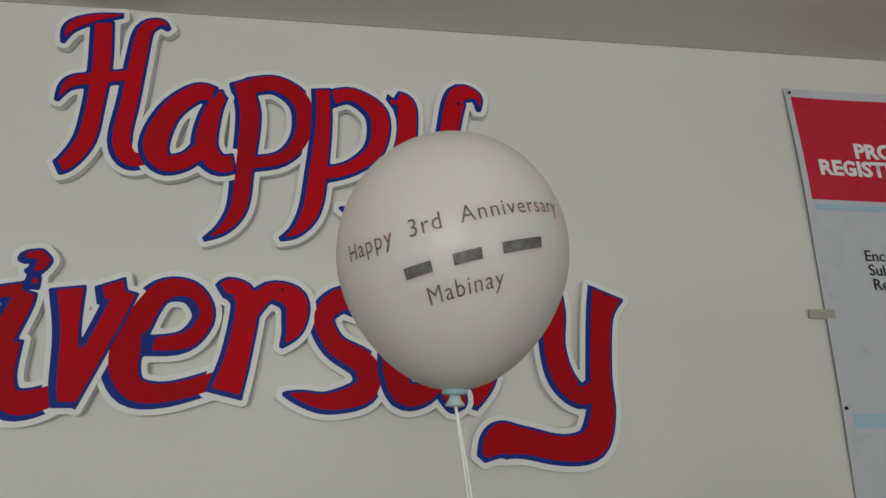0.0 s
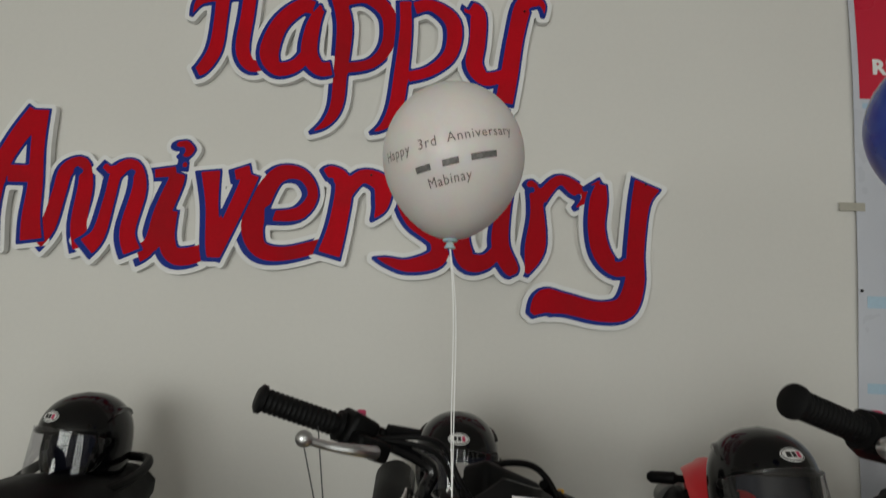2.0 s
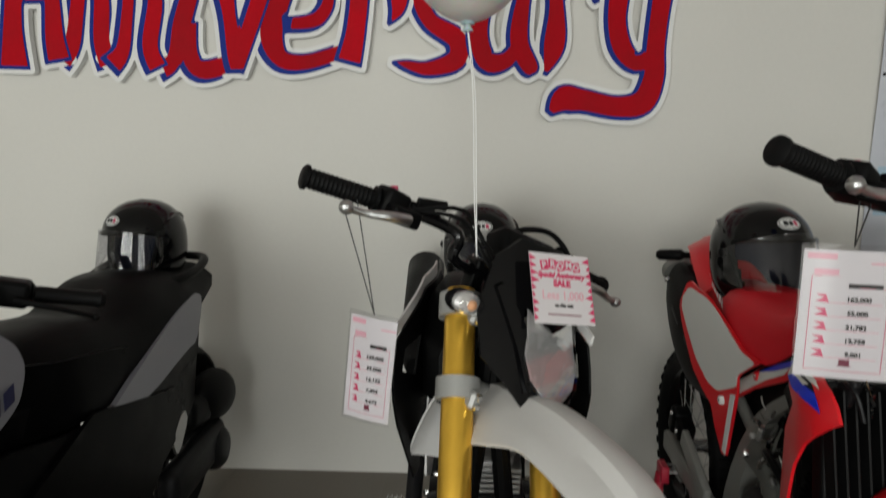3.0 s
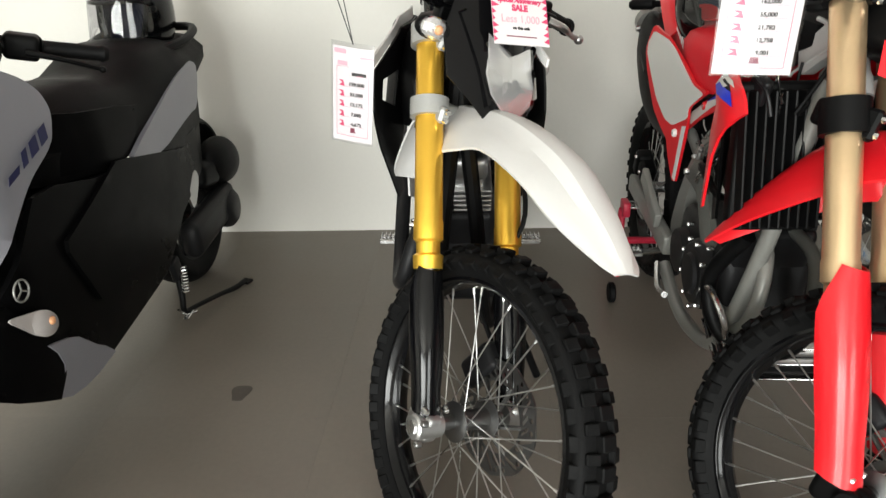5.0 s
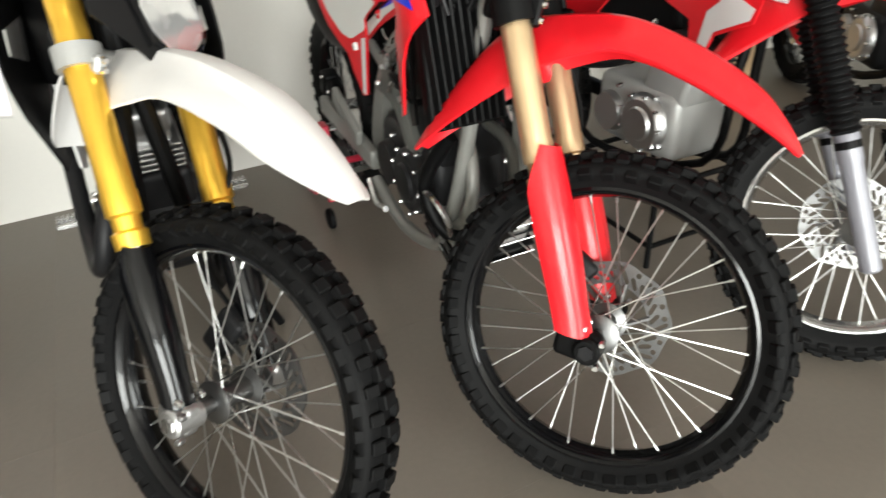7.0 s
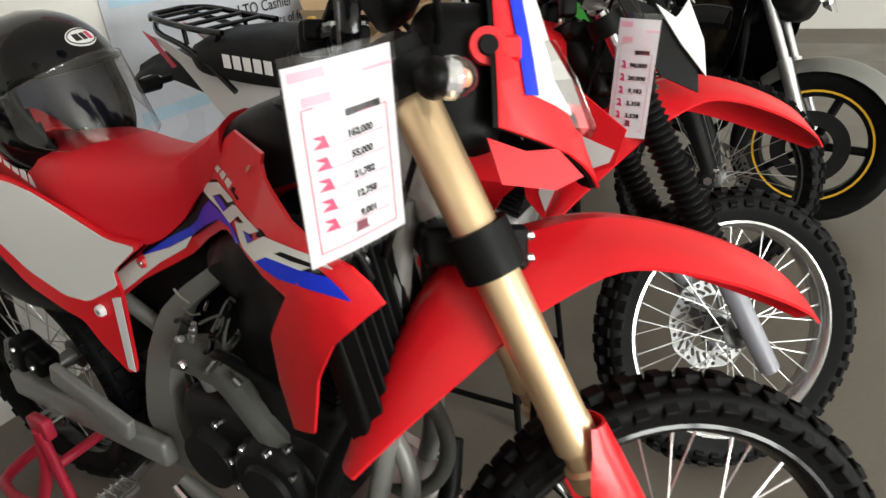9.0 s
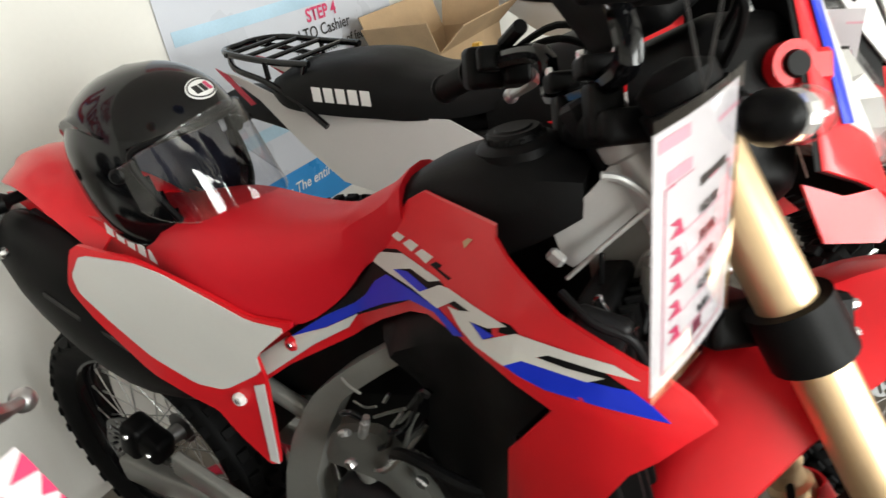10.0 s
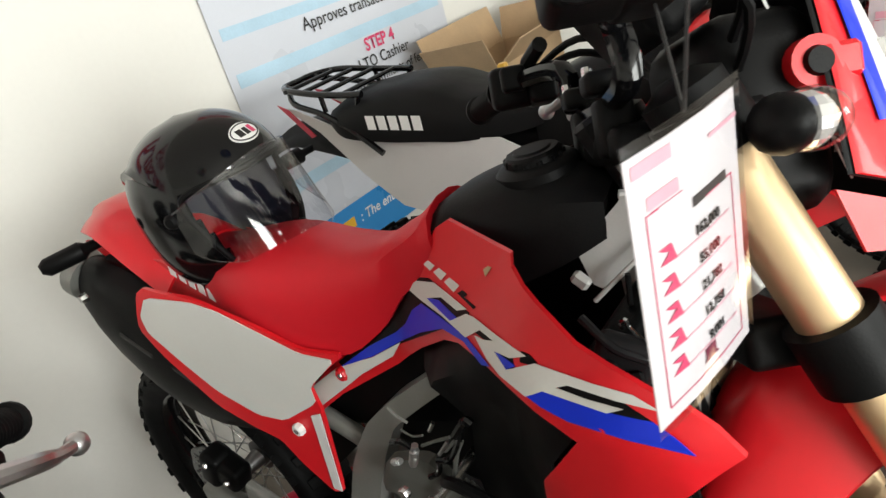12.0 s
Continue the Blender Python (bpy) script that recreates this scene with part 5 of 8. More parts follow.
def red_depth(u, v):
    lean = lerp(u, (0.5, 0.72), (0.574, 0.76), (0.70, 0.826), (0.81, 0.884), (0.96, 0.895), (1.05, 0.89), (1.13, 0.88))
    return lerp(u, (0.50, 0.085), (0.574, 0.077), (0.70, 0.058), (0.81, 0.095), (0.96, 0.182), (1.05, 0.205), (1.10, 0.205), (1.14, 0.188)) - 0.5 * max(0, v - lean)


SHROUD = [(0.824, 0.990), (0.942, 0.994), (0.943, 0.984), (0.960, 0.974), (0.975, 0.964), (1.013, 0.943), (1.040, 0.936), (1.081, 0.921), (1.101, 0.915), (1.119, 0.900), (1.136, 0.881),
          (1.120, 0.868), (1.074, 0.825), (1.038, 0.766), (1.004, 0.670), (0.955, 0.648), (0.935, 0.709), (0.950, 0.786), (1.010, 0.865), (0.970, 0.878), (0.934, 0.884), (0.899, 0.886),
          (0.844, 0.882), (0.805, 0.866), (0.745, 0.832), (0.681, 0.789), (0.565, 0.730), (0.504, 0.689), (0.501, 0.732), (0.581, 0.789), (0.646, 0.837), (0.691, 0.873), (0.712, 0.902), (0.732, 0.937), (0.775, 0.965)]


def eased(outline, times=2, k=0.2):
    """The outline with its corners worn round."""
    for _ in range(times):
        out = []
        for (x0, z0), (x1, z1) in zip(outline, outline[1:] + outline[:1]):
            out += [(x0 + (x1 - x0) * k, z0 + (z1 - z0) * k), (x1 + (x0 - x1) * k, z1 + (z0 - z1) * k)]
        outline = out
    return outline


def red_body(ob):
    for s in (-1, 1):
        sh = part("tank_shroud", plate_side(s, SHROUD, red_depth, 0.005, 0.022), RED, ob, "red tank shroud with blue, white and black graphics", sharp=22)
        lay = lambda d: (lambda u, v: red_depth(u, v) + d)
        decal = lambda mat, d, o: part("graphic", plate_side(s, o, lay(d), 0.0008, 0.03), mat, sh)
        decal(BLACK, 0.0012, [(0.754, 0.914), (0.778, 0.921), (0.870, 0.921), (0.864, 0.898), (0.811, 0.883), (0.702, 0.824), (0.579, 0.775), (0.571, 0.779), (0.646, 0.830), (0.691, 0.864), (0.711, 0.890)])
        decal(BLACK, 0.0012, [(0.882, 0.909), (0.893, 0.917), (0.969, 0.926), (0.977, 0.922), (0.937, 0.902), (0.913, 0.908), (0.902, 0.910)])
        decal(BLACK, 0.0012, [(0.996, 0.910), (1.008, 0.915), (1.053, 0.916), (1.079, 0.904), (1.057, 0.906), (1.044, 0.906)])
        decal(BLUE, 0.0020, [(0.575, 0.774), (0.639, 0.811), (0.689, 0.834), (0.712, 0.850), (0.733, 0.873), (0.758, 0.889), (0.864, 0.898), (0.908, 0.892), (0.891, 0.884), (0.859, 0.892), (0.811, 0.884), (0.756, 0.858), (0.699, 0.826), (0.644, 0.799)])
        decal(BLUE, 0.0020, [(0.773, 0.900), (0.803, 0.908), (0.844, 0.907), (0.830, 0.899)])
        decal(BLUE, 0.0020, [(0.918, 0.909), (0.951, 0.912), (0.937, 0.903)])
        decal(BLUE, 0.0020, [(0.965, 0.895), (0.983, 0.905), (1.044, 0.906), (1.078, 0.905), (1.094, 0.897), (1.107, 0.886), (1.059, 0.891), (1.006, 0.887), (0.980, 0.890)])
        decal(GREYWHITE, 0.0020, [(0.503, 0.732), (0.568, 0.772), (0.644, 0.798), (0.697, 0.824), (0.678, 0.802), (0.617, 0.770), (0.514, 0.703), (0.506, 0.714)])
        decal(GREYWHITE, 0.0028, [(0.719, 0.892), (0.745, 0.908), (0.792, 0.922), (0.866, 0.9235), (0.846, 0.915), (0.810, 0.914), (0.773, 0.900), (0.830, 0.899), (0.865, 0.919), (0.880, 0.922), (0.965, 0.925), (0.943, 0.915), (0.916, 0.909),
                                  (0.937, 0.903), (0.975, 0.922), (0.999, 0.922), (1.031, 0.922), (1.064, 0.921), (1.083, 0.913), (1.052, 0.916), (1.008, 0.915), (0.996, 0.910), (1.026, 0.910), (1.057, 0.911), (1.044, 0.906),
                                  (0.983, 0.904), (0.965, 0.895), (0.927, 0.894), (0.905, 0.897), (0.882, 0.907), (0.898, 0.910), (0.917, 0.917), (0.892, 0.916), (0.864, 0.898), (0.813, 0.897), (0.758, 0.893)])
        # model mark above, as plain blocks
        for mat, o in ((GREYWHITE, [(0.764, 0.931), (0.776, 0.938), (0.793, 0.938), (0.782, 0.930)]), (GREYWHITE, [(0.790, 0.931), (0.803, 0.939), (0.821, 0.939), (0.809, 0.929)]),
                       (GREYWHITE, [(0.816, 0.930), (0.828, 0.938), (0.850, 0.938), (0.838, 0.928)]), (BLACK, [(0.846, 0.930), (0.856, 0.936), (0.866, 0.936), (0.860, 0.931), (0.883, 0.931), (0.879, 0.928)])):
            decal(mat, 0.0014, o)
        decal(CARTON, 0.0014, [(0.898, 0.968), (0.905, 0.973), (0.912, 0.974), (0.901, 0.963)])
        bolts(sh, [((0.578, s * (red_depth(0.578, 0.77) + 0.003), 0.765), (0, s, 0))], RED, 0.011, 0.005)
        bolts(sh, [((0.578, s * (red_depth(0.578, 0.77) + 0.006), 0.765), (0, s, 0))], STEEL, 0.005, 0.003)
        # side panel, bulged out over the silencer
        pd = lambda u, v: lerp(u, (0.12, 0.155), (0.25, 0.148), (0.48, 0.105), (0.62, 0.075))
        sp = part("side_panel", plate_side(s, eased([(0.268, 0.913), (0.287, 0.922), (0.324, 0.911), (0.375, 0.901), (0.479, 0.848), (0.534, 0.812), (0.602, 0.803), (0.522, 0.749), (0.524, 0.703), (0.497, 0.543), (0.478, 0.540), (0.440, 0.595), (0.419, 0.640), (0.377, 0.662), (0.320, 0.701), (0.259, 0.790), (0.226, 0.848)], 1, 0.12), pd, 0.006, 0.025), RED, ob, "red side panel with a large pale grey field", sharp=25)
        part("panel_field", plate_side(s, eased([(0.286, 0.907), (0.373, 0.896), (0.418, 0.879), (0.477, 0.843), (0.532, 0.807), (0.586, 0.795), (0.525, 0.749), (0.523, 0.720), (0.450, 0.684), (0.402, 0.691), (0.339, 0.734), (0.293, 0.789), (0.253, 0.844), (0.255, 0.874)], 1, 0.12), lambda u, v: pd(u, v) + 0.003, 0.002, 0.03), GREYWHITE, sp, "pale grey panel field")
        part("panel_trim", plate_side(s, [(0.504, 0.696), (0.521, 0.700), (0.497, 0.545), (0.484, 0.550)], lambda u, v: pd(u, v) + 0.003, 0.002, 0.03), WHITE, sp)
        bolts(sp, [((0.470, s * (pd(0.470, 0.682) + 0.004), 0.669), (0, s, 0))], FOAMWHITE, 0.011, 0.005)
        bolts(sp, [((0.470, s * (pd(0.470, 0.682) + 0.008), 0.669), (0, s, 0))], STEEL, 0.005, 0.002)
        # dark inner cowl between the shroud and the engine
        hem = lambda u: lerp(u, (0.681, 0.789), (0.745, 0.832), (0.805, 0.866), (0.844, 0.882), (0.90, 0.886))
        part("inner_cowl", plate_side(s, [(0.725, 0.822), (0.783, 0.856), (0.818, 0.868), (0.877, 0.876), (0.956, 0.870), (1.005, 0.862), (0.945, 0.781), (0.925, 0.705), (0.90, 0.60), (0.83, 0.57), (0.80, 0.62), (0.795, 0.68), (0.815, 0.765), (0.784, 0.788), (0.748, 0.811)],
                                      lambda u, v: red_depth(u, v) - 0.020 + lerp(u, (0.72, 0.052), (0.80, 0.032), (0.90, 0.0)) * min(1.0, max(0.0, (hem(u) - 0.010 - v) / 0.02)), 0.006, 0.02), BLACK, ob)
        # frame: pivot plate, spar and cradle
        spar = plate_side(s, eased([(0.745, 0.793), (0.655, 0.735), (0.588, 0.681), (0.560, 0.646), (0.514, 0.580), (0.474, 0.500), (0.452, 0.440), (0.44, 0.40), (0.47, 0.30), (0.54, 0.30), (0.525, 0.40), (0.535, 0.50), (0.566, 0.563), (0.603, 0.629), (0.640, 0.684), (0.711, 0.737), (0.784, 0.788)], 1, 0.12),
                          lambda u, v: lerp(u, (0.45, 0.082), (0.60, 0.076), (0.80, 0.070)), 0.034, 0.03)
        beam = part("frame_spar", spar, GREYMETAL, ob, "grey painted frame spar", sharp=30)
        part("weld_rib", Shape().tube([(0.686, s * 0.1075, 0.757), (0.696, s * 0.1090, 0.748), (0.711, s * 0.1075, 0.738)], 0.0020, 6, bend=3), GREYMETAL, beam)
        part("frame_cradle", Shape().tube([(1.06, s * 0.03, 0.92), (1.02, s * 0.06, 0.62), (0.97, s * 0.085, 0.40), (0.90, s * 0.095, 0.29), (0.72, s * 0.11, 0.26), (0.55, s * 0.118, 0.32)], 0.017, 12, bend=5), GREYMETAL, ob)
        part("subframe", Shape().tube([(0.56, s * 0.06, 0.79), (0.35, s * 0.07, 0.80), (0.06, s * 0.07, 0.92)], 0.014, 10), DARKMETAL, ob)
        part("swingarm", Shape().box((0.50, 0.032, 0.06), pose(0.26, s * 0.10, 0.365, 0, 2, 0), 0.010), GREYMETAL, ob)
    head = Shape().rod([((1.0165, 0, 1.038), 0.020), ((1.0185, 0, 1.034), 0.025), ((1.026, 0, 1.020), 0.025), ((1.0275, 0, 1.017), 0.022), ((1.034, 0, 1.005), 0.0225), ((1.073, 0, 0.931), 0.0245), ((1.078, 0, 0.921), 0.028), ((1.092, 0, 0.895), 0.028)], 32)
    casting = part("steering_head", head, SILVERPAINT, ob, "cast silver-grey steering head of the frame")
    for s in (-1, 1):
        arm = lambda u, v: lerp(u, (0.95, 0.050), (1.00, 0.034), (1.055, 0.004))
        part("gusset", plate_side(s, eased([(0.961, 0.956), (1.003, 0.996), (1.014, 1.013), (1.027, 1.014), (1.038, 1.002), (1.048, 0.989), (1.053, 0.978), (1.015, 0.945), (0.978, 0.911), (0.969, 0.918)], 1, 0.12), arm, 0.022, 0.02), SILVERPAINT, casting, "silver-grey frame arm", sharp=30)
        rib = lambda x, z: (x, s * (arm(x, z) + 0.021), z)
        part("weld_rib", Shape().tube([rib(1.014, 1.013), rib(1.028, 1.008), rib(1.041, 0.996), rib(1.049, 0.984), rib(1.054, 0.974)], 0.0042, 8, bend=3), SILVERPAINT, casting)
        part("weld_rib", Shape().tube([rib(0.978, 0.911), rib(1.015, 0.945), rib(1.050, 0.974)], 0.0025, 8, bend=2), SILVERPAINT, casting)
        part("bracket", Shape().box((0.018, 0.010, 0.014), pose(0.973, s * 0.070, 0.938, 0, 40, 0), 0.003), SILVERPAINT, casting)
        # web is the head's silver; its shade is put into this darker grey
        part("gusset_web", plate_side(s, [(1.049, 0.974), (0.982, 0.914), (0.985, 0.86), (1.06, 0.86), (1.090, 0.900), (1.068, 0.940)], lambda u, v: 0.012, 0.006, 0.03), GREYMETAL, casting)
        part("weld_rib", Shape().tube([(1.051, s * 0.019, 0.970), (1.064, s * 0.022, 0.940), (1.086, s * 0.022, 0.909)], 0.0035, 8, bend=2), SILVERPAINT, casting)
        part("weld_rib", Shape().tube([(1.064, s * 0.020, 0.938), (1.045, s * 0.020, 0.925), (1.032, s * 0.020, 0.895)], 0.003, 8, bend=3), GREYMETAL, casting)
    part("wire", Shape().tube([(1.013, -0.058, 0.940), (1.012, -0.060, 0.920), (1.010, -0.060, 0.895)], 0.0028, 8), BLACK, ob)
    # tank, cap, seat, tail
    part("fuel_tank", seat_shape([(0.74, 0.965, 0.88, 0.030, 0.036), (0.82, 1.008, 0.91, 0.044, 0.052), (0.89, 1.028, 0.925, 0.052, 0.072), (0.95, 1.022, 0.945, 0.050, 0.058), (0.992, 1.008, 0.965, 0.034, 0.036)]), BLACK, ob, "black fuel tank cover")
    cap = part("filler_cap", Shape().lathe([(0.0, 0.017), (0.018, 0.017), (0.020, 0.015), (0.026, 0.015), (0.029, 0.012), (0.030, 0.006), (0.037, 0.004), (0.042, 0.000), (0.043, -0.012)], pose(0.912, 0, 1.026, 0, -4, 0), 36), BLACK, ob, "round black filler cap")
    for k in range(14):
        a = 2 * math.pi * k / 14
        part("rib", Shape().box((0.004, 0.006, 0.008), pose(0.912 + 0.0290 * math.cos(a), 0.0290 * math.sin(a), 1.034, 0, 0, math.degrees(a)), 0.0015), BLACK, cap)
    part("seat", seat_shape([(0.17, 0.930, 0.885, 0.045, 0.055), (0.30, 0.928, 0.860, 0.060, 0.068), (0.45, 0.940, 0.835, 0.085, 0.096), (0.58, 0.930, 0.795, 0.072, 0.074), (0.66, 0.936, 0.83, 0.052, 0.056), (0.71, 0.956, 0.88, 0.044, 0.044), (0.755, 0.978, 0.91, 0.044, 0.046), (0.785, 1.000, 0.935, 0.040, 0.046)]), REDSEAT, ob, "red vinyl seat", sharp=50)
    part("rear_mudguard", ribbon(blend([(-0.045, 0.968, 0.045, 0.012, 0.006), (-0.01, 0.992, 0.068, 0.012, 0.018), (0.07, 1.004, 0.085, 0.010, 0.03), (0.17, 0.985, 0.096, 0.008, 0.05), (0.28, 0.930, 0.100, 0.004, 0.06)]), 0.005), RED, ob, "red rear mudguard", sharp=28)
    for s in (-1, 1):
        part("tail_panel", plate_side(s, [(-0.01, 0.955), (0.11, 0.957), (0.25, 0.925), (0.38, 0.865), (0.36, 0.849), (0.22, 0.858), (0.09, 0.897)], lambda u, v: lerp(u, (0.0, 0.066), (0.36, 0.080)), 0.005), RED, ob)
        for k in range(5):
            x = 0.258 + 0.0215 * k
            z = 0.907 - 0.0088 * k
            part("maker_mark", plate_side(s, [(x, z), (x + 0.005, z + 0.018), (x + 0.019, z + 0.012), (x + 0.014, z - 0.006)], lambda u, v: lerp(u, (0.0, 0.066), (0.36, 0.080)) + 0.0015, 0.001, 0.05), FOAMWHITE, ob)
        part("tail_signal", Shape().rod([((0.05, s * 0.06, 0.955), 0.009), ((0.045, s * 0.09, 0.955), 0.010), ((0.043, s * 0.10, 0.955), 0.017), ((0.022, s * 0.155, 0.952), 0.016), ((0.018, s * 0.165, 0.952), 0.008)], 12), BLACK, ob)
    part("air_box", Shape().box((0.36, 0.09, 0.16), pose(0.60, 0, 0.725, 0, -12, 0), 0.02), BLACK, ob, "black plastic air box")
    part("rear_apron", Shape().box((0.05, 0.14, 0.30), pose(0.44, 0, 0.66, 0, 18, 0), 0.015), BLACK, ob, "black inner mudguard")
    # silencer with its guard
    st = []
    for t in range(11):
        k = t / 10
        c = Vector((-0.01 + 0.42 * k, -0.086 + 0.012 * k, 0.870 - 0.215 * k - 0.02 * math.sin(math.pi * k)))
        w = (0.052, 0.070, 0.080, 0.086, 0.090, 0.091, 0.088, 0.080, 0.066, 0.050, 0.034)[t]
        ring = []
        for j in range(20):
            a = 2 * math.pi * j / 20
            ring.append(c + Vector((0.47 * math.sin(a) * w * 1.38, math.cos(a) * w * 0.67, 0.88 * math.sin(a) * w * 1.38)))
        st.append(ring)
    sil = part("silencer", Shape().loft(st), BLACK, ob, "matt black exhaust silencer with bolts")
    cap2 = Shape().rod([((-0.005, -0.086, 0.890), 0.046), ((-0.030, -0.086, 0.901), 0.048), ((-0.038, -0.086, 0.905), 0.040)], 20)
    part("silencer_tip", cap2, GREYMETAL, sil)
    bolts(sil, [((0.055, -0.140, 0.884), (0, -1, 0))], STEEL, 0.009, 0.006)
    for k in range(2):
        part("slot", Shape().box((0.085, 0.004, 0.010), pose(0.155 + 0.095 * k, -0.139 + 0.004 * k, 0.798 - 0.044 * k, 0, 25, 0), 0.002), INK, sil)
    part("exhaust_pipe", Shape().tube([(0.90, -0.03, 0.58), (1.0, -0.05, 0.56), (1.04, -0.07, 0.47), (0.98, -0.08, 0.38), (0.82, -0.09, 0.40), (0.68, -0.07, 0.46), (0.58, -0.05, 0.58), (0.41, -0.075, 0.71)], 0.014, 12, bend=6), GREYMETAL, ob)
    part("header_pipe", Shape().tube([(0.90, 0.03, 0.58), (1.0, 0.04, 0.56), (1.045, 0.03, 0.47), (1.0, 0.01, 0.38), (0.86, -0.03, 0.36)], 0.013, 12, bend=6), DARKGREY, ob, "bent grey steel header pipe")
    top = lambda u: lerp(u, (0.60, 0.60), (0.632, 0.645), (0.697, 0.665), (0.712, 0.662), (0.748, 0.618), (0.85, 0.48))
    gd = part("engine_guard", plate_side(-1, eased([(0.608, 0.598), (0.620, 0.634), (0.632, 0.645), (0.697, 0.665), (0.712, 0.662), (0.748, 0.618), (0.80, 0.545), (0.86, 0.48), (0.81, 0.47), (0.735, 0.572), (0.715, 0.590), (0.679, 0.596)], 1, 0.15),
                                         lambda u, v: 0.112 - 0.5 * max(0.0, v - top(u) + 0.026), 0.018, 0.012), DARKGREY, ob, "dark grey engine guard", sharp=25)
    bolts(gd, [((0.681, -0.130, 0.632), (0, -1, 0))], STEEL, 0.0085, 0.005)
    # unions, wires and clips in the gap over the engine
    for (x0, z0), (x1, z1), r, mat in (((0.714, 0.706), (0.697, 0.669), 0.0065, ALLOY), ((0.676, 0.669), (0.659, 0.662), 0.0055, ALLOY), ((0.774, 0.664), (0.792, 0.643), 0.010, DARKGREY), ((0.770, 0.622), (0.782, 0.612), 0.007, ALLOY)):
        a, b = Vector((x0, -0.112, z0)), Vector((x1, -0.112, z1))
        part("union", Shape().rod([(a, r * 0.7), (a.lerp(b, 0.25), r * 0.7), (a.lerp(b, 0.26), r), (a.lerp(b, 0.45), r), (a.lerp(b, 0.5), r * 0.85), (a.lerp(b, 0.55), r), (a.lerp(b, 0.85), r), (a.lerp(b, 0.86), r * 0.8), (b, r * 0.8)], 14), mat, ob)
    for pts, r, mat in (([(0.727, 0.709), (0.750, 0.722), (0.780, 0.737)], 0.0022, DARKGREY), ([(0.752, 0.702), (0.774, 0.729)], 0.0024, ALLOY), ([(0.764, 0.711), (0.790, 0.737)], 0.0026, DARKGREY), ([(0.761, 0.754), (0.750, 0.739)], 0.0026, STEEL),
                        ([(0.739, 0.649), (0.756, 0.656), (0.766, 0.676), (0.782, 0.712), (0.796, 0.735)], 0.0030, DARKGREY), ([(0.700, 0.728), (0.716, 0.722), (0.735, 0.728)], 0.0016, DARKGREY), ([(0.745, 0.690), (0.768, 0.700), (0.790, 0.730), (0.806, 0.765)], 0.0045, BLACKGLOSS),
                        ([(0.672, 0.700), (0.690, 0.706), (0.706, 0.700)], 0.0040, BLACKGLOSS), ([(0.790, 0.742), (0.812, 0.768), (0.820, 0.766)], 0.0060, BLACKGLOSS), ([(0.720, 0.655), (0.738, 0.668), (0.748, 0.690)], 0.0040, BLACKGLOSS)):
        part("wire", Shape().tube([(x, -0.112, z) for x, z in pts], r, 8, bend=4), mat, ob)
    # wire clip and horn by the frame
    part("wire_clip", Shape().tube([(1.018, -0.10, 0.911), (1.020, -0.10, 0.918), (1.024, -0.10, 0.920), (1.026, -0.10, 0.912), (1.047, -0.10, 0.890), (1.055, -0.10, 0.896)], 0.0022, 8, bend=3), STEEL, ob, "bent bright wire clip")
    horn = part("horn", Shape().lathe([(0.0, 0.012), (0.006, 0.012), (0.008, 0.006), (0.017, 0.006), (0.021, 0.0), (0.0, -0.006)], Matrix.Translation((1.032, -0.098, 0.864)) @ Matrix.Rotation(radians(90), 4, "X"), 24), BLACKGLOSS, ob)
    bolts(horn, [((1.032, -0.110, 0.864), (0, -1, 0))], STEEL, 0.005, 0.003)
    part("bracket", Shape().tube([(1.021, -0.094, 0.903), (1.043, -0.094, 0.874)], 0.006, 6), ALLOY, ob)
    # radiator with fins
    rad = Shape().box((0.035, 0.155, 0.27), pose(1.030, -0.085, 0.775, 0, -8, 0), 0.008)
    part("radiator", rad, BLACK, ob)
    for k in range(9):
        part("radiator_fin", Shape().box((0.020, 0.006, 0.250), pose(1.055, -0.152 + 0.0168 * k, 0.775, 0, -8, 25), 0.002), BLACK, ob)
    # added black block, fills the see-through gap in place of dark clutter
    part("filler_block", Shape().box((0.24, 0.09, 0.17), pose(0.72, 0, 0.665, 0, 15, 0), 0.02), BLACK, ob, "plain black filler block over the engine")
    sump = part("sump", Shape().box((0.16, 0.20, 0.09), pose(0.93, 0, 0.335, 0, 20, 0), 0.02), ALLOY, ob, "finned alloy engine sump")
    for k in range(5):
        part("cooling_fin", Shape().box((0.17, 0.215, 0.005), pose(0.935, 0, 0.30 + 0.019 * k, 0, 20, 0), 0.001), DARKMETAL if k % 2 else STEEL, sump)
    bolts(sump, [((1.005 - 0.012 * (k % 2), -0.09 + 0.036 * k, 0.345 + 0.03 * (k % 2)), (1, 0, -0.3)) for k in range(6)], STEEL, 0.008, 0.010)
    part("oil_line", Shape().tube([(0.99, -0.10, 0.36), (1.02, -0.12, 0.42), (0.98, -0.14, 0.47), (0.90, -0.13, 0.44)], 0.007, 8, bend=5), STEEL, ob)
    engine(ob, 0.74, 0.42, {"case": DARKMETAL, "cover": DARKMETAL, "cylinder": BLACK})
    part("chain_guard", Shape().box((0.22, 0.02, 0.05), pose(0.34, -0.12, 0.44, 0, 20, 0), 0.006), GREYMETAL, ob)
    part("shock_absorber", Shape().rod([((0.50, 0, 0.40), 0.02), ((0.47, 0, 0.80), 0.02)], 12), STEEL, ob)
    cal = part("rear_caliper", Shape().box((0.08, 0.05, 0.06), pose(0.115, -0.085, 0.455, 0, 25, 0), 0.014).box((0.05, 0.055, 0.085), pose(0.085, -0.09, 0.465, 0, 25, 0), 0.014), BLACK, ob)
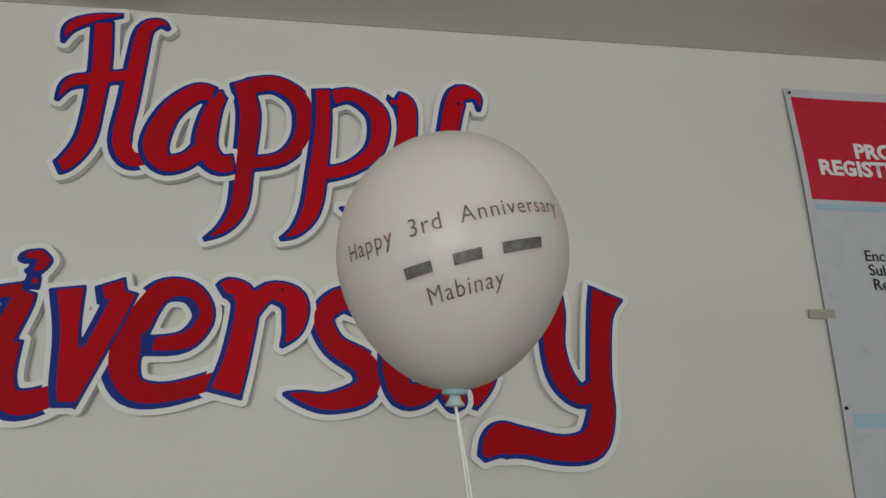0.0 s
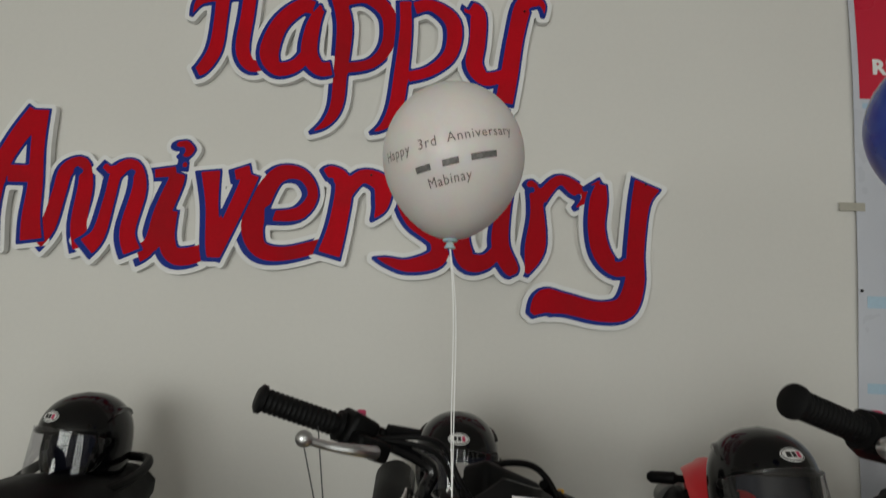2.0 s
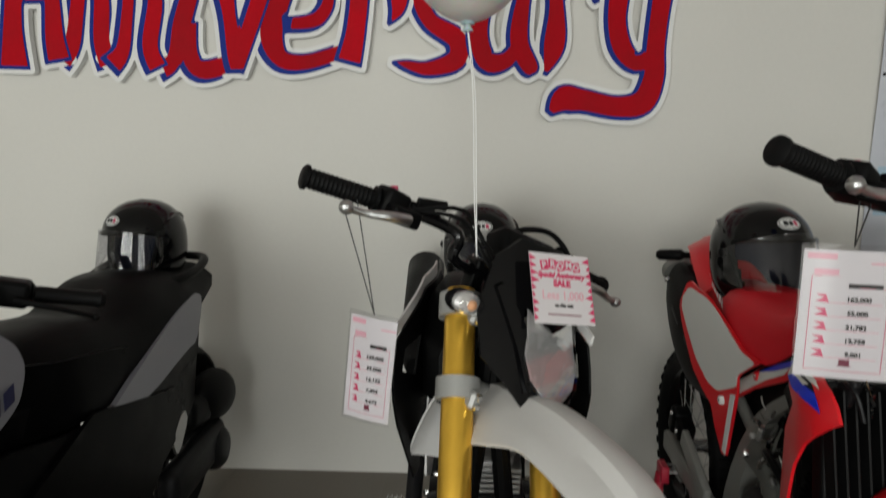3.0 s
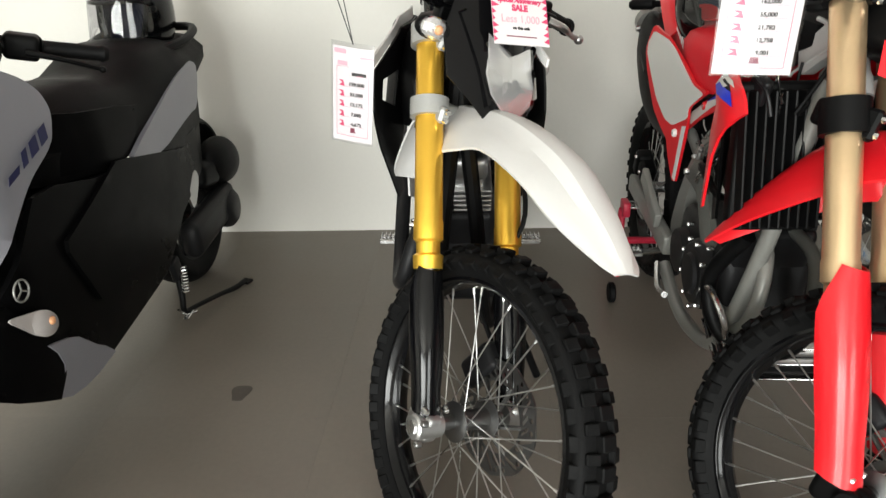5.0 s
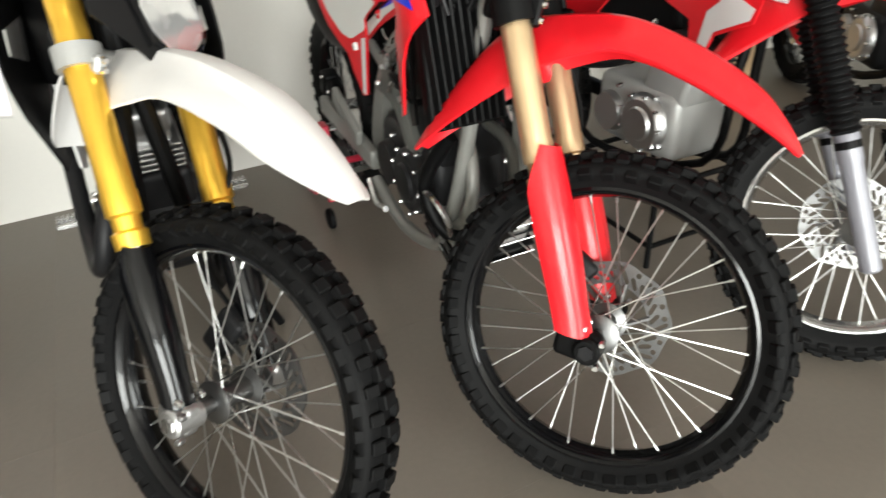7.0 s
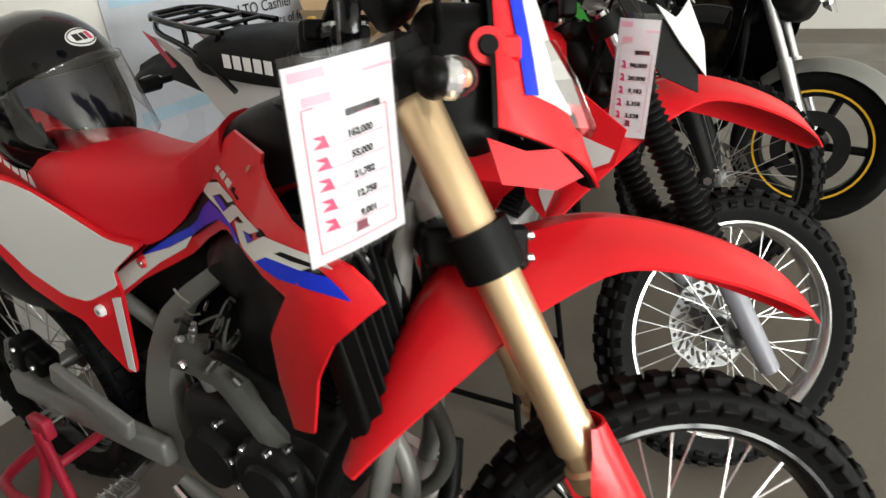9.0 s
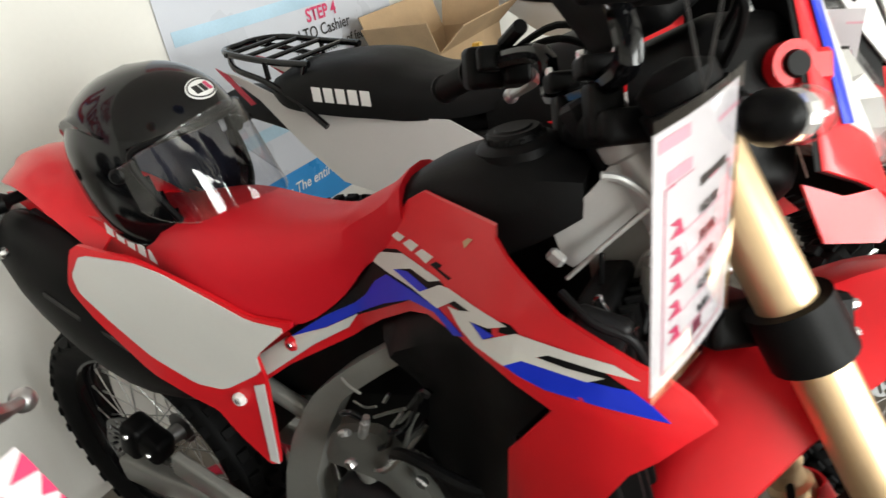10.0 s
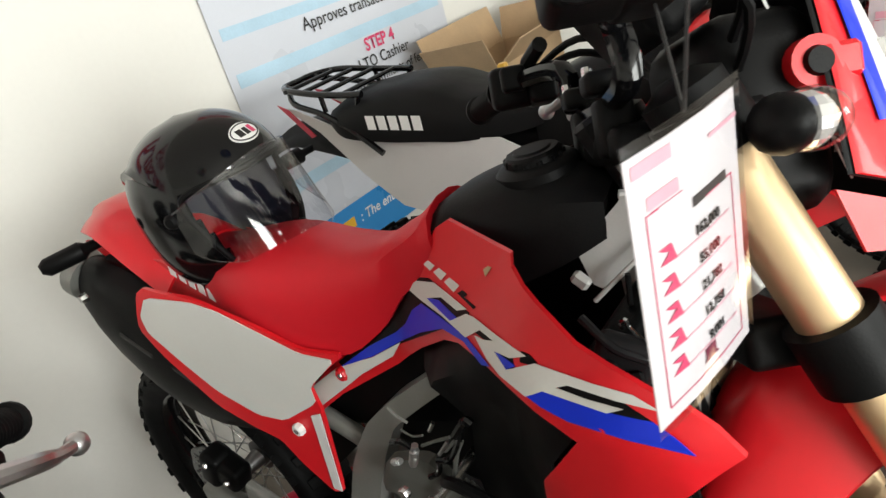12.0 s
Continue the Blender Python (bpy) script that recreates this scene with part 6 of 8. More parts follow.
    bolts(cal, [((0.10, -0.118, 0.49), (0, -1, 0)), ((0.135, -0.112, 0.45), (0, -1, 0))], STEEL, 0.006, 0.004)
    part("brake_pedal", Shape().tube([(0.56, -0.14, 0.33), (0.66, -0.16, 0.31), (0.76, -0.17, 0.34)], 0.008, 8, bend=3), STEEL, ob)
    part("radiator_hose", Shape().tube([(0.99, -0.09, 0.60), (0.93, -0.13, 0.47), (0.98, -0.10, 0.36), (1.04, 0.0, 0.36), (1.03, 0.07, 0.45)], 0.017, 12, bend=6), BLACK, ob)
    part("coil_bracket", Shape().box((0.05, 0.02, 0.05), pose(1.03, -0.13, 0.90, 0, 20, 10), 0.008).tube([(1.0, -0.13, 0.94), (1.03, -0.14, 0.92), (1.06, -0.13, 0.90), (1.07, -0.12, 0.86)], 0.004, 8, bend=4), DARKMETAL, ob)


# ---- the red and white commuter trail bike ----
def third_front(ob, m, axis_x, xa):
    ah = lambda z: 0.15 + (1.10 - z) * 0.08
    half = [(0.0, 1.15), (-0.07, 1.145), (-0.10, 1.09), (-0.10, 1.00), (-0.07, 0.93), (0.0, 0.915)]
    lamp_half = [(0.0, 1.07), (-0.055, 1.065), (-0.07, 1.02), (-0.045, 0.955), (0.0, 0.95)]
    part("headlight_mask", mask_panel(m, axis_x, mirrored(half), ah, 3.5, holes=[mirrored(lamp_half)]), BLACK, ob)
    headlight(ob, m, axis_x, 0.16, mirrored(lamp_half), 0.06)
    for s in (-1, 1):
        indicator(ob, m, (axis_x(1.03) + 0.06, s * 0.11, 1.03), s)
        w = Shape().shell([(0.150, 0.998), (0.185, 0.975), (0.200, 0.982), (0.246, 1.015), (0.236, 0.934), (0.196, 0.862), (0.168, 0.924)],
                          lambda u, z: m @ Vector((axis_x(z) + u, s * (0.125 - 0.30 * (u - 0.14)), z)), m.to_3x3() @ Vector((0, s * 0.004, 0)), 0.03)
        part("mask_side", w, WHITE, ob, "white side of the headlight mask")
        inner = Shape().shell([(0.06, 1.02), (0.15, 0.99), (0.19, 0.88), (0.16, 0.83), (0.08, 0.86)],
                              lambda u, z: m @ Vector((axis_x(z) + u, s * (0.118 - 0.30 * (u - 0.14)), z)), m.to_3x3() @ Vector((0, s * 0.004, 0)), 0.03)
        part("mask_cheek", inner, BLACK, ob)


def third_body(ob):
    for s in (-1, 1):
        dep = lambda u, v: lerp(u, (0.5, 0.10), (0.75, 0.15), (1.05, 0.19))
        sh = part("tank_shroud", plate_side(s, [(0.645, 0.845), (0.72, 0.862), (0.80, 0.935), (0.90, 0.955), (0.97, 0.945), (1.12, 0.83), (1.10, 0.76), (0.99, 0.71), (0.95, 0.62), (0.91, 0.66), (0.90, 0.73), (0.78, 0.76), (0.70, 0.83)], dep), RED, ob, "red tank shroud with white and black marks")
        part("graphic", plate_side(s, [(0.96, 0.84), (1.10, 0.79), (1.09, 0.765), (0.99, 0.72), (0.955, 0.64), (0.94, 0.68), (0.96, 0.76), (1.0, 0.79)], lambda u, v: dep(u, v) + 0.002, 0.001), WHITE, sh)
        part("graphic", plate_side(s, [(0.76, 0.885), (0.86, 0.93), (0.96, 0.90), (0.96, 0.88), (0.86, 0.89)], lambda u, v: dep(u, v) + 0.002, 0.001), WHITE, sh)
        part("graphic", plate_side(s, [(0.74, 0.852), (0.80, 0.872), (0.90, 0.865), (0.86, 0.84), (0.78, 0.835)], lambda u, v: dep(u, v) + 0.003, 0.001), BLACK, sh)
        part("side_panel", plate_side(s, [(-0.22, 0.965), (-0.05, 0.905), (0.20, 0.868), (0.42, 0.850), (0.53, 0.79), (0.43, 0.700), (0.23, 0.660), (0.09, 0.695), (-0.04, 0.81), (-0.14, 0.90), (-0.26, 0.97)], lambda u, v: lerp(u, (-0.26, 0.07), (0.0, 0.115), (0.5, 0.125)), 0.005), WHITE, ob, "white rear side panel")
        part("tail_stripe", plate_side(s, [(-0.285, 0.985), (-0.24, 0.97), (-0.15, 0.895), (-0.17, 0.89)], lambda u, v: 0.075 + 0.2 * (u + 0.285), 0.004), STANDRED, ob)
        for k in range(5):
            x = 0.078 + 0.034 * k
            z = 0.911 - 0.0035 * k
            part("maker_mark", plate_side(s, [(x, z - 0.004), (x + 0.002, z + 0.030), (x + 0.027, z + 0.027), (x + 0.025, z - 0.007)], lambda u, v: 0.1405, 0.001, 0.05), FOAMWHITE, ob)
    part("tank_cover", seat_shape([(0.50, 0.935, 0.82, 0.085, 0.10), (0.62, 0.975, 0.82, 0.105, 0.120), (0.74, 1.006, 0.83, 0.115, 0.130), (0.82, 1.010, 0.84, 0.110, 0.125)]), BLACK, ob)
    part("fuel_tank", seat_shape([(0.78, 0.995, 0.83, 0.10, 0.12), (0.84, 1.00, 0.83, 0.11, 0.13), (0.95, 0.97, 0.85, 0.06, 0.09)]), RED, ob)
    part("seat", seat_shape([(-0.08, 0.960, 0.915, 0.08, 0.10), (-0.01, 0.980, 0.89, 0.112, 0.135), (0.12, 0.986, 0.87, 0.118, 0.137), (0.24, 0.974, 0.86, 0.115, 0.135), (0.34, 0.940, 0.85, 0.11, 0.125), (0.5, 0.935, 0.86, 0.085, 0.11), (0.60, 0.965, 0.90, 0.07, 0.09)]), VINYL, ob, "black vinyl dual seat", sharp=55)
    part("rear_mudguard", ribbon(blend([(-0.40, 0.86, 0.07, 0.02, 0.02), (-0.25, 0.90, 0.09, 0.02, 0.03), (0.0, 0.86, 0.10, 0.01, 0.05)]), 0.004), BLACK, ob)
    rk = Shape()
    for s in (-1, 1):
        rk.tube([(0.06, s * 0.105, 0.985), (-0.05, s * 0.11, 0.998), (-0.18, s * 0.10, 1.020), (-0.245, s * 0.06, 1.026), (-0.25, 0, 1.026)], 0.0085, 10, bend=5)
        rk.tube([(0.10, s * 0.140, 0.845), (0.03, s * 0.135, 0.900), (-0.07, s * 0.12, 0.952), (-0.18, s * 0.105, 0.988), (-0.24, s * 0.05, 1.020)], 0.008, 10, bend=4)
        rk.tube([(-0.07, s * 0.112, 0.957), (-0.07, s * 0.112, 0.997)], 0.0065, 8)
        rk.tube([(0.02, s * 0.12, 0.908), (0.05, s * 0.106, 0.985)], 0.0065, 8)
    for x in (0.0, -0.07, -0.14, -0.20):
        rk.tube([(x, -0.105, 0.993 - x * 0.14), (x, 0.105, 0.993 - x * 0.14)], 0.006, 8)
    part("air_box", Shape().box((0.56, 0.17, 0.26), pose(0.50, 0, 0.735), 0.04), BLACK, ob, "black plastic cover under the tank and seat")
    part("luggage_rack", rk, BLACKGLOSS, ob, "black steel tube luggage rack")
    engine(ob, 0.66, 0.40, {"case": CLAMPGREY, "cover": ALLOY, "cylinder": DARKMETAL})
    fr = Shape()
    for s in (-1, 1):
        fr.tube([(0.98, 0, 0.93), (0.95, s * 0.03, 0.6), (0.90, s * 0.05, 0.33), (0.5, s * 0.11, 0.27), (0.40, s * 0.11, 0.45), (0.38, s * 0.10, 0.78)], 0.012, 10, bend=5)
        fr.tube([(0.98, 0, 0.98), (0.7, s * 0.06, 0.86), (0.4, s * 0.10, 0.80), (0.0, s * 0.09, 0.86)], 0.015, 10, bend=4)
    part("frame", fr, BLACK, ob)
    for s in (-1, 1):
        part("swingarm", Shape().box((0.46, 0.03, 0.05), pose(0.22, s * 0.105, 0.33), 0.008), BLACK, ob)
        part("tail_signal", Shape().rod([((-0.20, s * 0.08, 0.86), 0.010), ((-0.20, s * 0.13, 0.86), 0.010), ((-0.20, s * 0.135, 0.86), 0.022), ((-0.20, s * 0.19, 0.86), 0.020)], 12), BLACK, ob)
    part("silencer", Shape().rod([((0.36, -0.150, 0.50), 0.035), ((0.30, -0.150, 0.51), 0.048), ((-0.02, -0.155, 0.56), 0.050), ((-0.04, -0.155, 0.563), 0.04)], 20), BLACK, ob)
    part("exhaust_pipe", Shape().tube([(0.80, -0.03, 0.62), (0.88, -0.05, 0.65), (0.80, -0.10, 0.66), (0.60, -0.13, 0.55), (0.36, -0.150, 0.50)], 0.016, 10, bend=6), DARKMETAL, ob)


FENDER = [(-0.440, 0.575, 0.030, 0.000, 0.010), (-0.405, 0.655, 0.058, 0.002, 0.040), (-0.362, 0.735, 0.076, 0.004, 0.070), (-0.318, 0.800, 0.084, 0.006, 0.090), (-0.274, 0.836, 0.082, 0.008, 0.095), (-0.232, 0.850, 0.088, 0.010, 0.080), (-0.13, 0.866, 0.092, 0.014, 0.052),
          (-0.05, 0.860, 0.094, 0.014, 0.044), (0.05, 0.832, 0.090, 0.014, 0.040), (0.13, 0.795, 0.076, 0.014, 0.032), (0.19, 0.752, 0.050, 0.008, 0.016), (0.222, 0.722, 0.022, 0.003, 0.005)]
FENDER_BLUNT = [(-0.445, 0.655, 0.042, 0.000, 0.004), (-0.432, 0.72, 0.054, 0.002, 0.010), (-0.405, 0.80, 0.062, 0.004, 0.016), (-0.36, 0.840, 0.066, 0.006, 0.03), (-0.295, 0.852, 0.066, 0.008, 0.06), (-0.258, 0.858, 0.084, 0.010, 0.084), (-0.205, 0.864, 0.090, 0.014, 0.074), (-0.116, 0.864, 0.092, 0.016, 0.046),
                (0.0, 0.838, 0.092, 0.024, 0.032), (0.085, 0.806, 0.080, 0.018, 0.030), (0.145, 0.778, 0.060, 0.010, 0.022), (0.178, 0.756, 0.044, 0.005, 0.010), (0.194, 0.744, 0.026, 0.002, 0.003)]
COMMON = {"fork": "usd", "front_r": 0.331, "axle_z": 0.333, "rear_r": 0.318, "lift": 0.0, "base": 1.40, "front_w": 0.086, "rim_mat": BLACKGLOSS, "hub_mat": DISCSTEEL, "disc": 0.112, "knobs": 46, "rim_r": 0.268,
          "spread": 0.098, "fork_top": 0.985, "bar": 0.375, "fender": FENDER, "crease": 24}
white_bike = dirt_bike(WHITE_AT, "white and black trail motorcycle with gold fork and black rims",
                       {**COMMON, "base": 1.33, "bar_up": 0.040, "clamp_z": 0.838, "clamp_h": 0.030, "bar_roll": -1.4, "bar_turn": 4, "bar": 0.388, "lead": 0.008, "guard_top": 0.585, "guard_w": 0.027, "steer": 38, "rake": 30, "fork_mat": GOLD, "fork_label": "gold anodised fork tube", "guard_mat": BLACKGLOSS, "guard_label": "glossy black fork guard", "lug_mat": ALLOY,
                        "clamp_mat": CLAMPGREY, "fender_mat": WHITE, "fender": FENDER_BLUNT, "crease": 20, "apart": True, "fender_label": "white front mudguard", "front": white_front, "body": white_body})
red_bike = dirt_bike(RED_AT, "red trail motorcycle with bronze fork, blue graphics and pale side panels",
                     {**COMMON, "base": 1.395, "lift": 0.03, "steer": 43, "fender_steer": 47, "lead": 0.034, "apart": True, "guard_w": 0.037, "nut_mat": DARKMETAL, "fork_mat": BRONZE, "fork_label": "bronze anodised fork tube", "guard_mat": RED, "guard_label": "red fork guard", "lug_mat": BLACK,
                      "clamp_mat": BLACK, "fender_mat": RED, "fender_label": "red front mudguard", "front": red_front, "body": red_body, "spread": 0.105, "disc": 0.116, "fork_top": 1.062, "bar_up": 0.018, "stem_r": 0.012})
third_bike = dirt_bike(THIRD_AT, "red and white trail motorcycle with black seat, rack and silver rims",
                       {**COMMON, "fork": "gaiter", "base": 1.32, "front_r": 0.322, "axle_z": 0.313, "rear_r": 0.30, "steer": 46, "fork_mat": GREYPAINT, "guard_mat": BLACK, "lug_mat": ALLOY, "rim_mat": STEEL, "rim_r": 0.248,
                        "clamp_mat": BLACK, "fender_mat": RED, "fender_label": "red front mudguard", "front": third_front, "body": third_body, "disc": 0.11, "fork_top": 0.985, "bar": 0.36})


# ---- the grey and black scooter ----
MARKBLUE = surface("blue_black_mark", (0.01, 0.012, 0.06), 0.4)


def scooter(at):
    ob = thing("scooter", at, "grey and black motor scooter on its side stand", "scooter")
    m, axis_x = steering(1.34, 0.27, 26, 0.05, 30)
    # wheels with cast rims
    for name, mm, p, r, w in (("front_wheel", m, (1.34, 0, 0.27), 0.27, 0.105), ("rear_wheel", Matrix(), (0.0, 0, 0.27), 0.27, 0.125)):
        base = mm @ Matrix.Translation(p) @ Matrix.Rotation(radians(90), 4, "X")
        k = w / 2
        prof = smooth_line([(r - 0.085, -k * 0.7), (r - 0.06, -k * 0.95), (r - 0.025, -k), (r - 0.004, -k * 0.55), (r, 0), (r - 0.004, k * 0.55), (r - 0.025, k), (r - 0.06, k * 0.95), (r - 0.085, k * 0.7)], 3)
        wh = part(name, Shape().lathe(prof, base, 48), RUBBER, ob, "black scooter tyre")
        rim = Shape().lathe([(r - 0.08, -k * 0.7), (r - 0.095, -k * 0.5), (r - 0.10, 0), (r - 0.095, k * 0.5), (r - 0.08, k * 0.7)], base, 40)
        for j in range(5):
            rim.box((r - 0.10, 0.035, 0.03), base @ Matrix.Rotation(2 * math.pi * j / 5, 4, "Z") @ Matrix.Translation(((r - 0.10) / 2, 0, 0)), 0.006)
        rim.lathe([(0.0, -0.05), (0.035, -0.05), (0.035, 0.05), (0.0, 0.05)], base, 20)
        part("rim", rim, DARKMETAL, wh)
    fm = Shape()
    rows = []
    for j in range(15):
        a = -0.5 + 2.1 * j / 14
        rows.append([m @ Vector((1.34 + math.cos(a) * (0.30 - 0.04 * k * k), 0.075 * k, 0.27 + math.sin(a) * (0.30 - 0.04 * k * k))) for k in (-1, -0.7, -0.3, 0, 0.3, 0.7, 1)])
    fm.loft(rows, caps=False, wrap=False)
    part("front_mudguard", fm, GREYPAINT, ob)
    for s in (-1, 1):
        part("fork_leg", Shape().rod([(m @ Vector((1.34, s * 0.085, 0.27)), 0.022), (m @ Vector((axis_x(0.62) + 0.05, s * 0.085, 0.62)), 0.022)], 14), BLACK, ob)
    # body sides
    for s in (-1, 1):
        side = lambda u, v: lerp(u, (-0.1, 0.12), (0.15, 0.165), (0.5, 0.185), (0.95, 0.195), (1.15, 0.20), (1.32, 0.13)) - 0.10 * max(0, v - 0.62) - 0.12 * max(0, 0.36 - v)
        part("body_side", plate_side(s, [(0.95, 0.70), (0.80, 0.665), (0.62, 0.64), (0.30, 0.60), (0.04, 0.62), (0.10, 0.48), (0.36, 0.40), (0.54, 0.28), (0.92, 0.240), (1.10, 0.268), (1.13, 0.33), (1.15, 0.43), (1.21, 0.54), (1.10, 0.64), (1.03, 0.70)], side, 0.012, 0.04), SCOOTERBLACK, ob, "matt black scooter side body")
        part("side_sill", plate_side(s, [(1.142, 0.419), (1.110, 0.408), (1.075, 0.396), (1.042, 0.378), (1.008, 0.345), (0.975, 0.314), (0.945, 0.292), (0.900, 0.247), (0.99, 0.243), (1.05, 0.250), (1.105, 0.264), (1.150, 0.292), (1.132, 0.312), (1.118, 0.332), (1.112, 0.354), (1.121, 0.388)], lambda u, v: side(u, v) + 0.010, 0.008, 0.025), GREYPAINT, ob, "silver-grey lower sill")
        part("leg_shield_side", plate_side(s, eased([(1.10, 0.975), (1.037, 0.964), (0.966, 0.931), (0.926, 0.896), (0.915, 0.852), (0.954, 0.790), (1.051, 0.742), (1.134, 0.667), (1.172, 0.624), (1.238, 0.561), (1.30, 0.55), (1.36, 0.62), (1.34, 0.80), (1.22, 0.93)], 2), lambda u, v: lerp(u, (0.9, 0.212), (1.15, 0.205), (1.36, 0.10)) - 0.15 * max(0, v - 0.8), 0.010, 0.03), GREYPAINT, ob, "silver-grey leg shield")
        front = lambda u, v: lerp(u, (1.05, 0.202), (1.16, 0.199), (1.25, 0.186), (1.30, 0.158), (1.36, 0.09))
        part("nose_side", plate_side(s, [(1.255, 0.545), (1.205, 0.545), (1.180, 0.505), (1.160, 0.450), (1.135, 0.415), (1.113, 0.378), (1.106, 0.350), (1.114, 0.328), (1.150, 0.290), (1.195, 0.318), (1.245, 0.352), (1.290, 0.392), (1.320, 0.46), (1.31, 0.53)], lambda u, v: front(u, v) + 0.006, 0.010, 0.025), SCOOTERBLACK, ob)
        ind = plate_side(s, eased([(1.226, 0.528), (1.172, 0.513), (1.133, 0.502), (1.110, 0.474), (1.104, 0.446), (1.132, 0.440), (1.163, 0.452), (1.194, 0.490)], 2, 0.22), lambda u, v: front(u, v) + 0.016 + 0.010 * max(0.0, 1 - ((u - 1.135) ** 2 + (v - 0.472) ** 2) / 0.0016), 0.004, 0.008)
        sig = part("turn_signal", ind, SIGNAL, ob, "clear turn signal with warm bulb", sharp=10)
        part("bulb", Shape().ball((0.009, 0.006, 0.009), Matrix.Translation((1.132, s * (front(1.132, 0.472) + 0.026), 0.474)), 12, 8), AMBER, sig)
        part("side_panel", plate_side(s, [(0.70, 0.676), (0.655, 0.668), (0.45, 0.624), (0.27, 0.585), (0.30, 0.52), (0.345, 0.457), (0.493, 0.485), (0.738, 0.392), (0.92, 0.405), (0.99, 0.560), (0.985, 0.585)], lambda u, v: side(u, v) + 0.011, 0.010, 0.03), SCOOTERBLACK, ob, "raised black panel on the body side")
        part("seat_cowl", plate_side(s, [(0.862, 0.832), (0.762, 0.812), (0.595, 0.790), (0.50, 0.77), (0.56, 0.70), (0.625, 0.658), (0.76, 0.674), (0.905, 0.694), (0.900, 0.76)], lambda u, v: lerp(u, (0.5, 0.183), (0.72, 0.178), (0.82, 0.160), (0.91, 0.115)) - 0.10 * max(0, v - 0.72), 0.012, 0.03), SCOOTERBLACK, ob, "black cowl under the seat front")
        part("rear_panel", plate_side(s, eased([(0.624, 0.655), (0.553, 0.684), (0.311, 0.771), (0.215, 0.801), (0.09, 0.822), (0.035, 0.805), (0.044, 0.760), (0.111, 0.675), (0.196, 0.672), (0.444, 0.621), (0.524, 0.641)], 1), lambda u, v: lerp(u, (0.0, 0.172), (0.2, 0.186), (0.64, 0.196)) - 0.05 * (v - 0.64), 0.014, 0.03), GREYPAINT, ob, "silver-grey rear side panel")
        part("kick_plate", plate_side(s, eased([(0.289, 0.430), (0.229, 0.486), (0.200, 0.490), (0.188, 0.455), (0.239, 0.390), (0.270, 0.378)], 1), lambda u, v: 0.172, 0.008, 0.03), ALLOY, ob, "bare alloy guard plate")
        part("rear_cowl", plate_side(s, [(0.46, 0.645), (0.18, 0.69), (0.09, 0.70), (0.02, 0.74), (0.05, 0.62), (0.163, 0.585), (0.223, 0.578), (0.42, 0.612)], lambda u, v: lerp(u, (-0.1, 0.14), (0.46, 0.190)), 0.01, 0.03), BLACK, ob)
        part("grab_rail", Shape().tube([(0.22, s * 0.10, 0.86), (0.06, s * 0.150, 0.880), (-0.09, s * 0.125, 0.905), (-0.125, 0.0, 0.905)], 0.014, 10, bend=5), BLACK, ob)
        skin = lambda u, v: lerp(u, (0.9, 0.212), (1.15, 0.205), (1.36, 0.10)) - 0.15 * max(0, v - 0.8) + 0.012
        for a, b, h in ((1.122, 1.085, 0.016), (1.070, 1.052, 0.030), (1.040, 1.012, 0.030), (1.002, 0.974, 0.030)):
            za, zb = 0.757 + (1.122 - a) * 0.36, 0.757 + (1.122 - b) * 0.36
            part("mark", plate_side(s, [(a, za), (b, zb), (b - 0.006, zb + h), (a - 0.006, za + h)], skin, 0.001, 0.03), MARKBLUE, ob)
        ring = Shape().tube([(1.165 + 0.022 * math.cos(a), s * (side(1.165, 0.55) + 0.014), 0.56 + 0.022 * math.sin(a)) for a in (2 * math.pi * j / 20 for j in range(20))], 0.0022, 6, closed=True)
        for j in range(3):
            a = 2 * math.pi * j / 3 + math.pi / 2
            ring.tube([(1.165, s * (side(1.165, 0.55) + 0.014), 0.56), (1.165 + 0.022 * math.cos(a), s * (side(1.165, 0.55) + 0.014), 0.56 + 0.022 * math.sin(a))], 0.0018, 5)
        part("maker_badge", ring, GREYMETAL, ob)
    # nose between the sides
    nose = []
    for z, x, w in ((0.36, 1.33, 0.09), (0.50, 1.36, 0.10), (0.62, 1.375, 0.11), (0.80, 1.35, 0.12), (0.93, 1.24, 0.12), (0.97, 1.10, 0.10)):
        nose.append([(x - 0.02 * k * k, w * k, z) for k in (-1, -0.6, -0.2, 0.2, 0.6, 1)])
    part("front_cowl", Shape().loft(nose, caps=False, wrap=False), GREYPAINT, ob)
    inner = []
    for z, x, w in ((0.30, 1.12, 0.19), (0.50, 1.10, 0.19), (0.70, 1.05, 0.19), (0.85, 1.00, 0.19), (0.95, 1.03, 0.14)):
        inner.append([(x + 0.05 * k * k, w * k, z) for k in (-1, -0.6, -0.2, 0.2, 0.6, 1)])
    part("leg_shield_inner", Shape().loft(inner, caps=False, wrap=False), BLACK, ob)
    part("tunnel", seat_shape([(0.60, 0.64, 0.28, 0.12, 0.17), (0.85, 0.63, 0.26, 0.11, 0.18), (1.12, 0.66, 0.28, 0.10, 0.18)]), BLACK, ob)
    part("seat", seat_shape([(-0.14, 0.885, 0.80, 0.10, 0.13), (0.05, 0.885, 0.76, 0.13, 0.160), (0.16, 0.905, 0.74, 0.14, 0.168), (0.30, 0.900, 0.71, 0.145, 0.172), (0.46, 0.850, 0.68, 0.14, 0.175), (0.62, 0.860, 0.655, 0.13, 0.172), (0.76, 0.845, 0.66, 0.11, 0.16), (0.90, 0.800, 0.68, 0.07, 0.13), (0.955, 0.735, 0.69, 0.04, 0.09)]), SCOOTERVINYL, ob, "black vinyl stepped scooter seat", sharp=50)
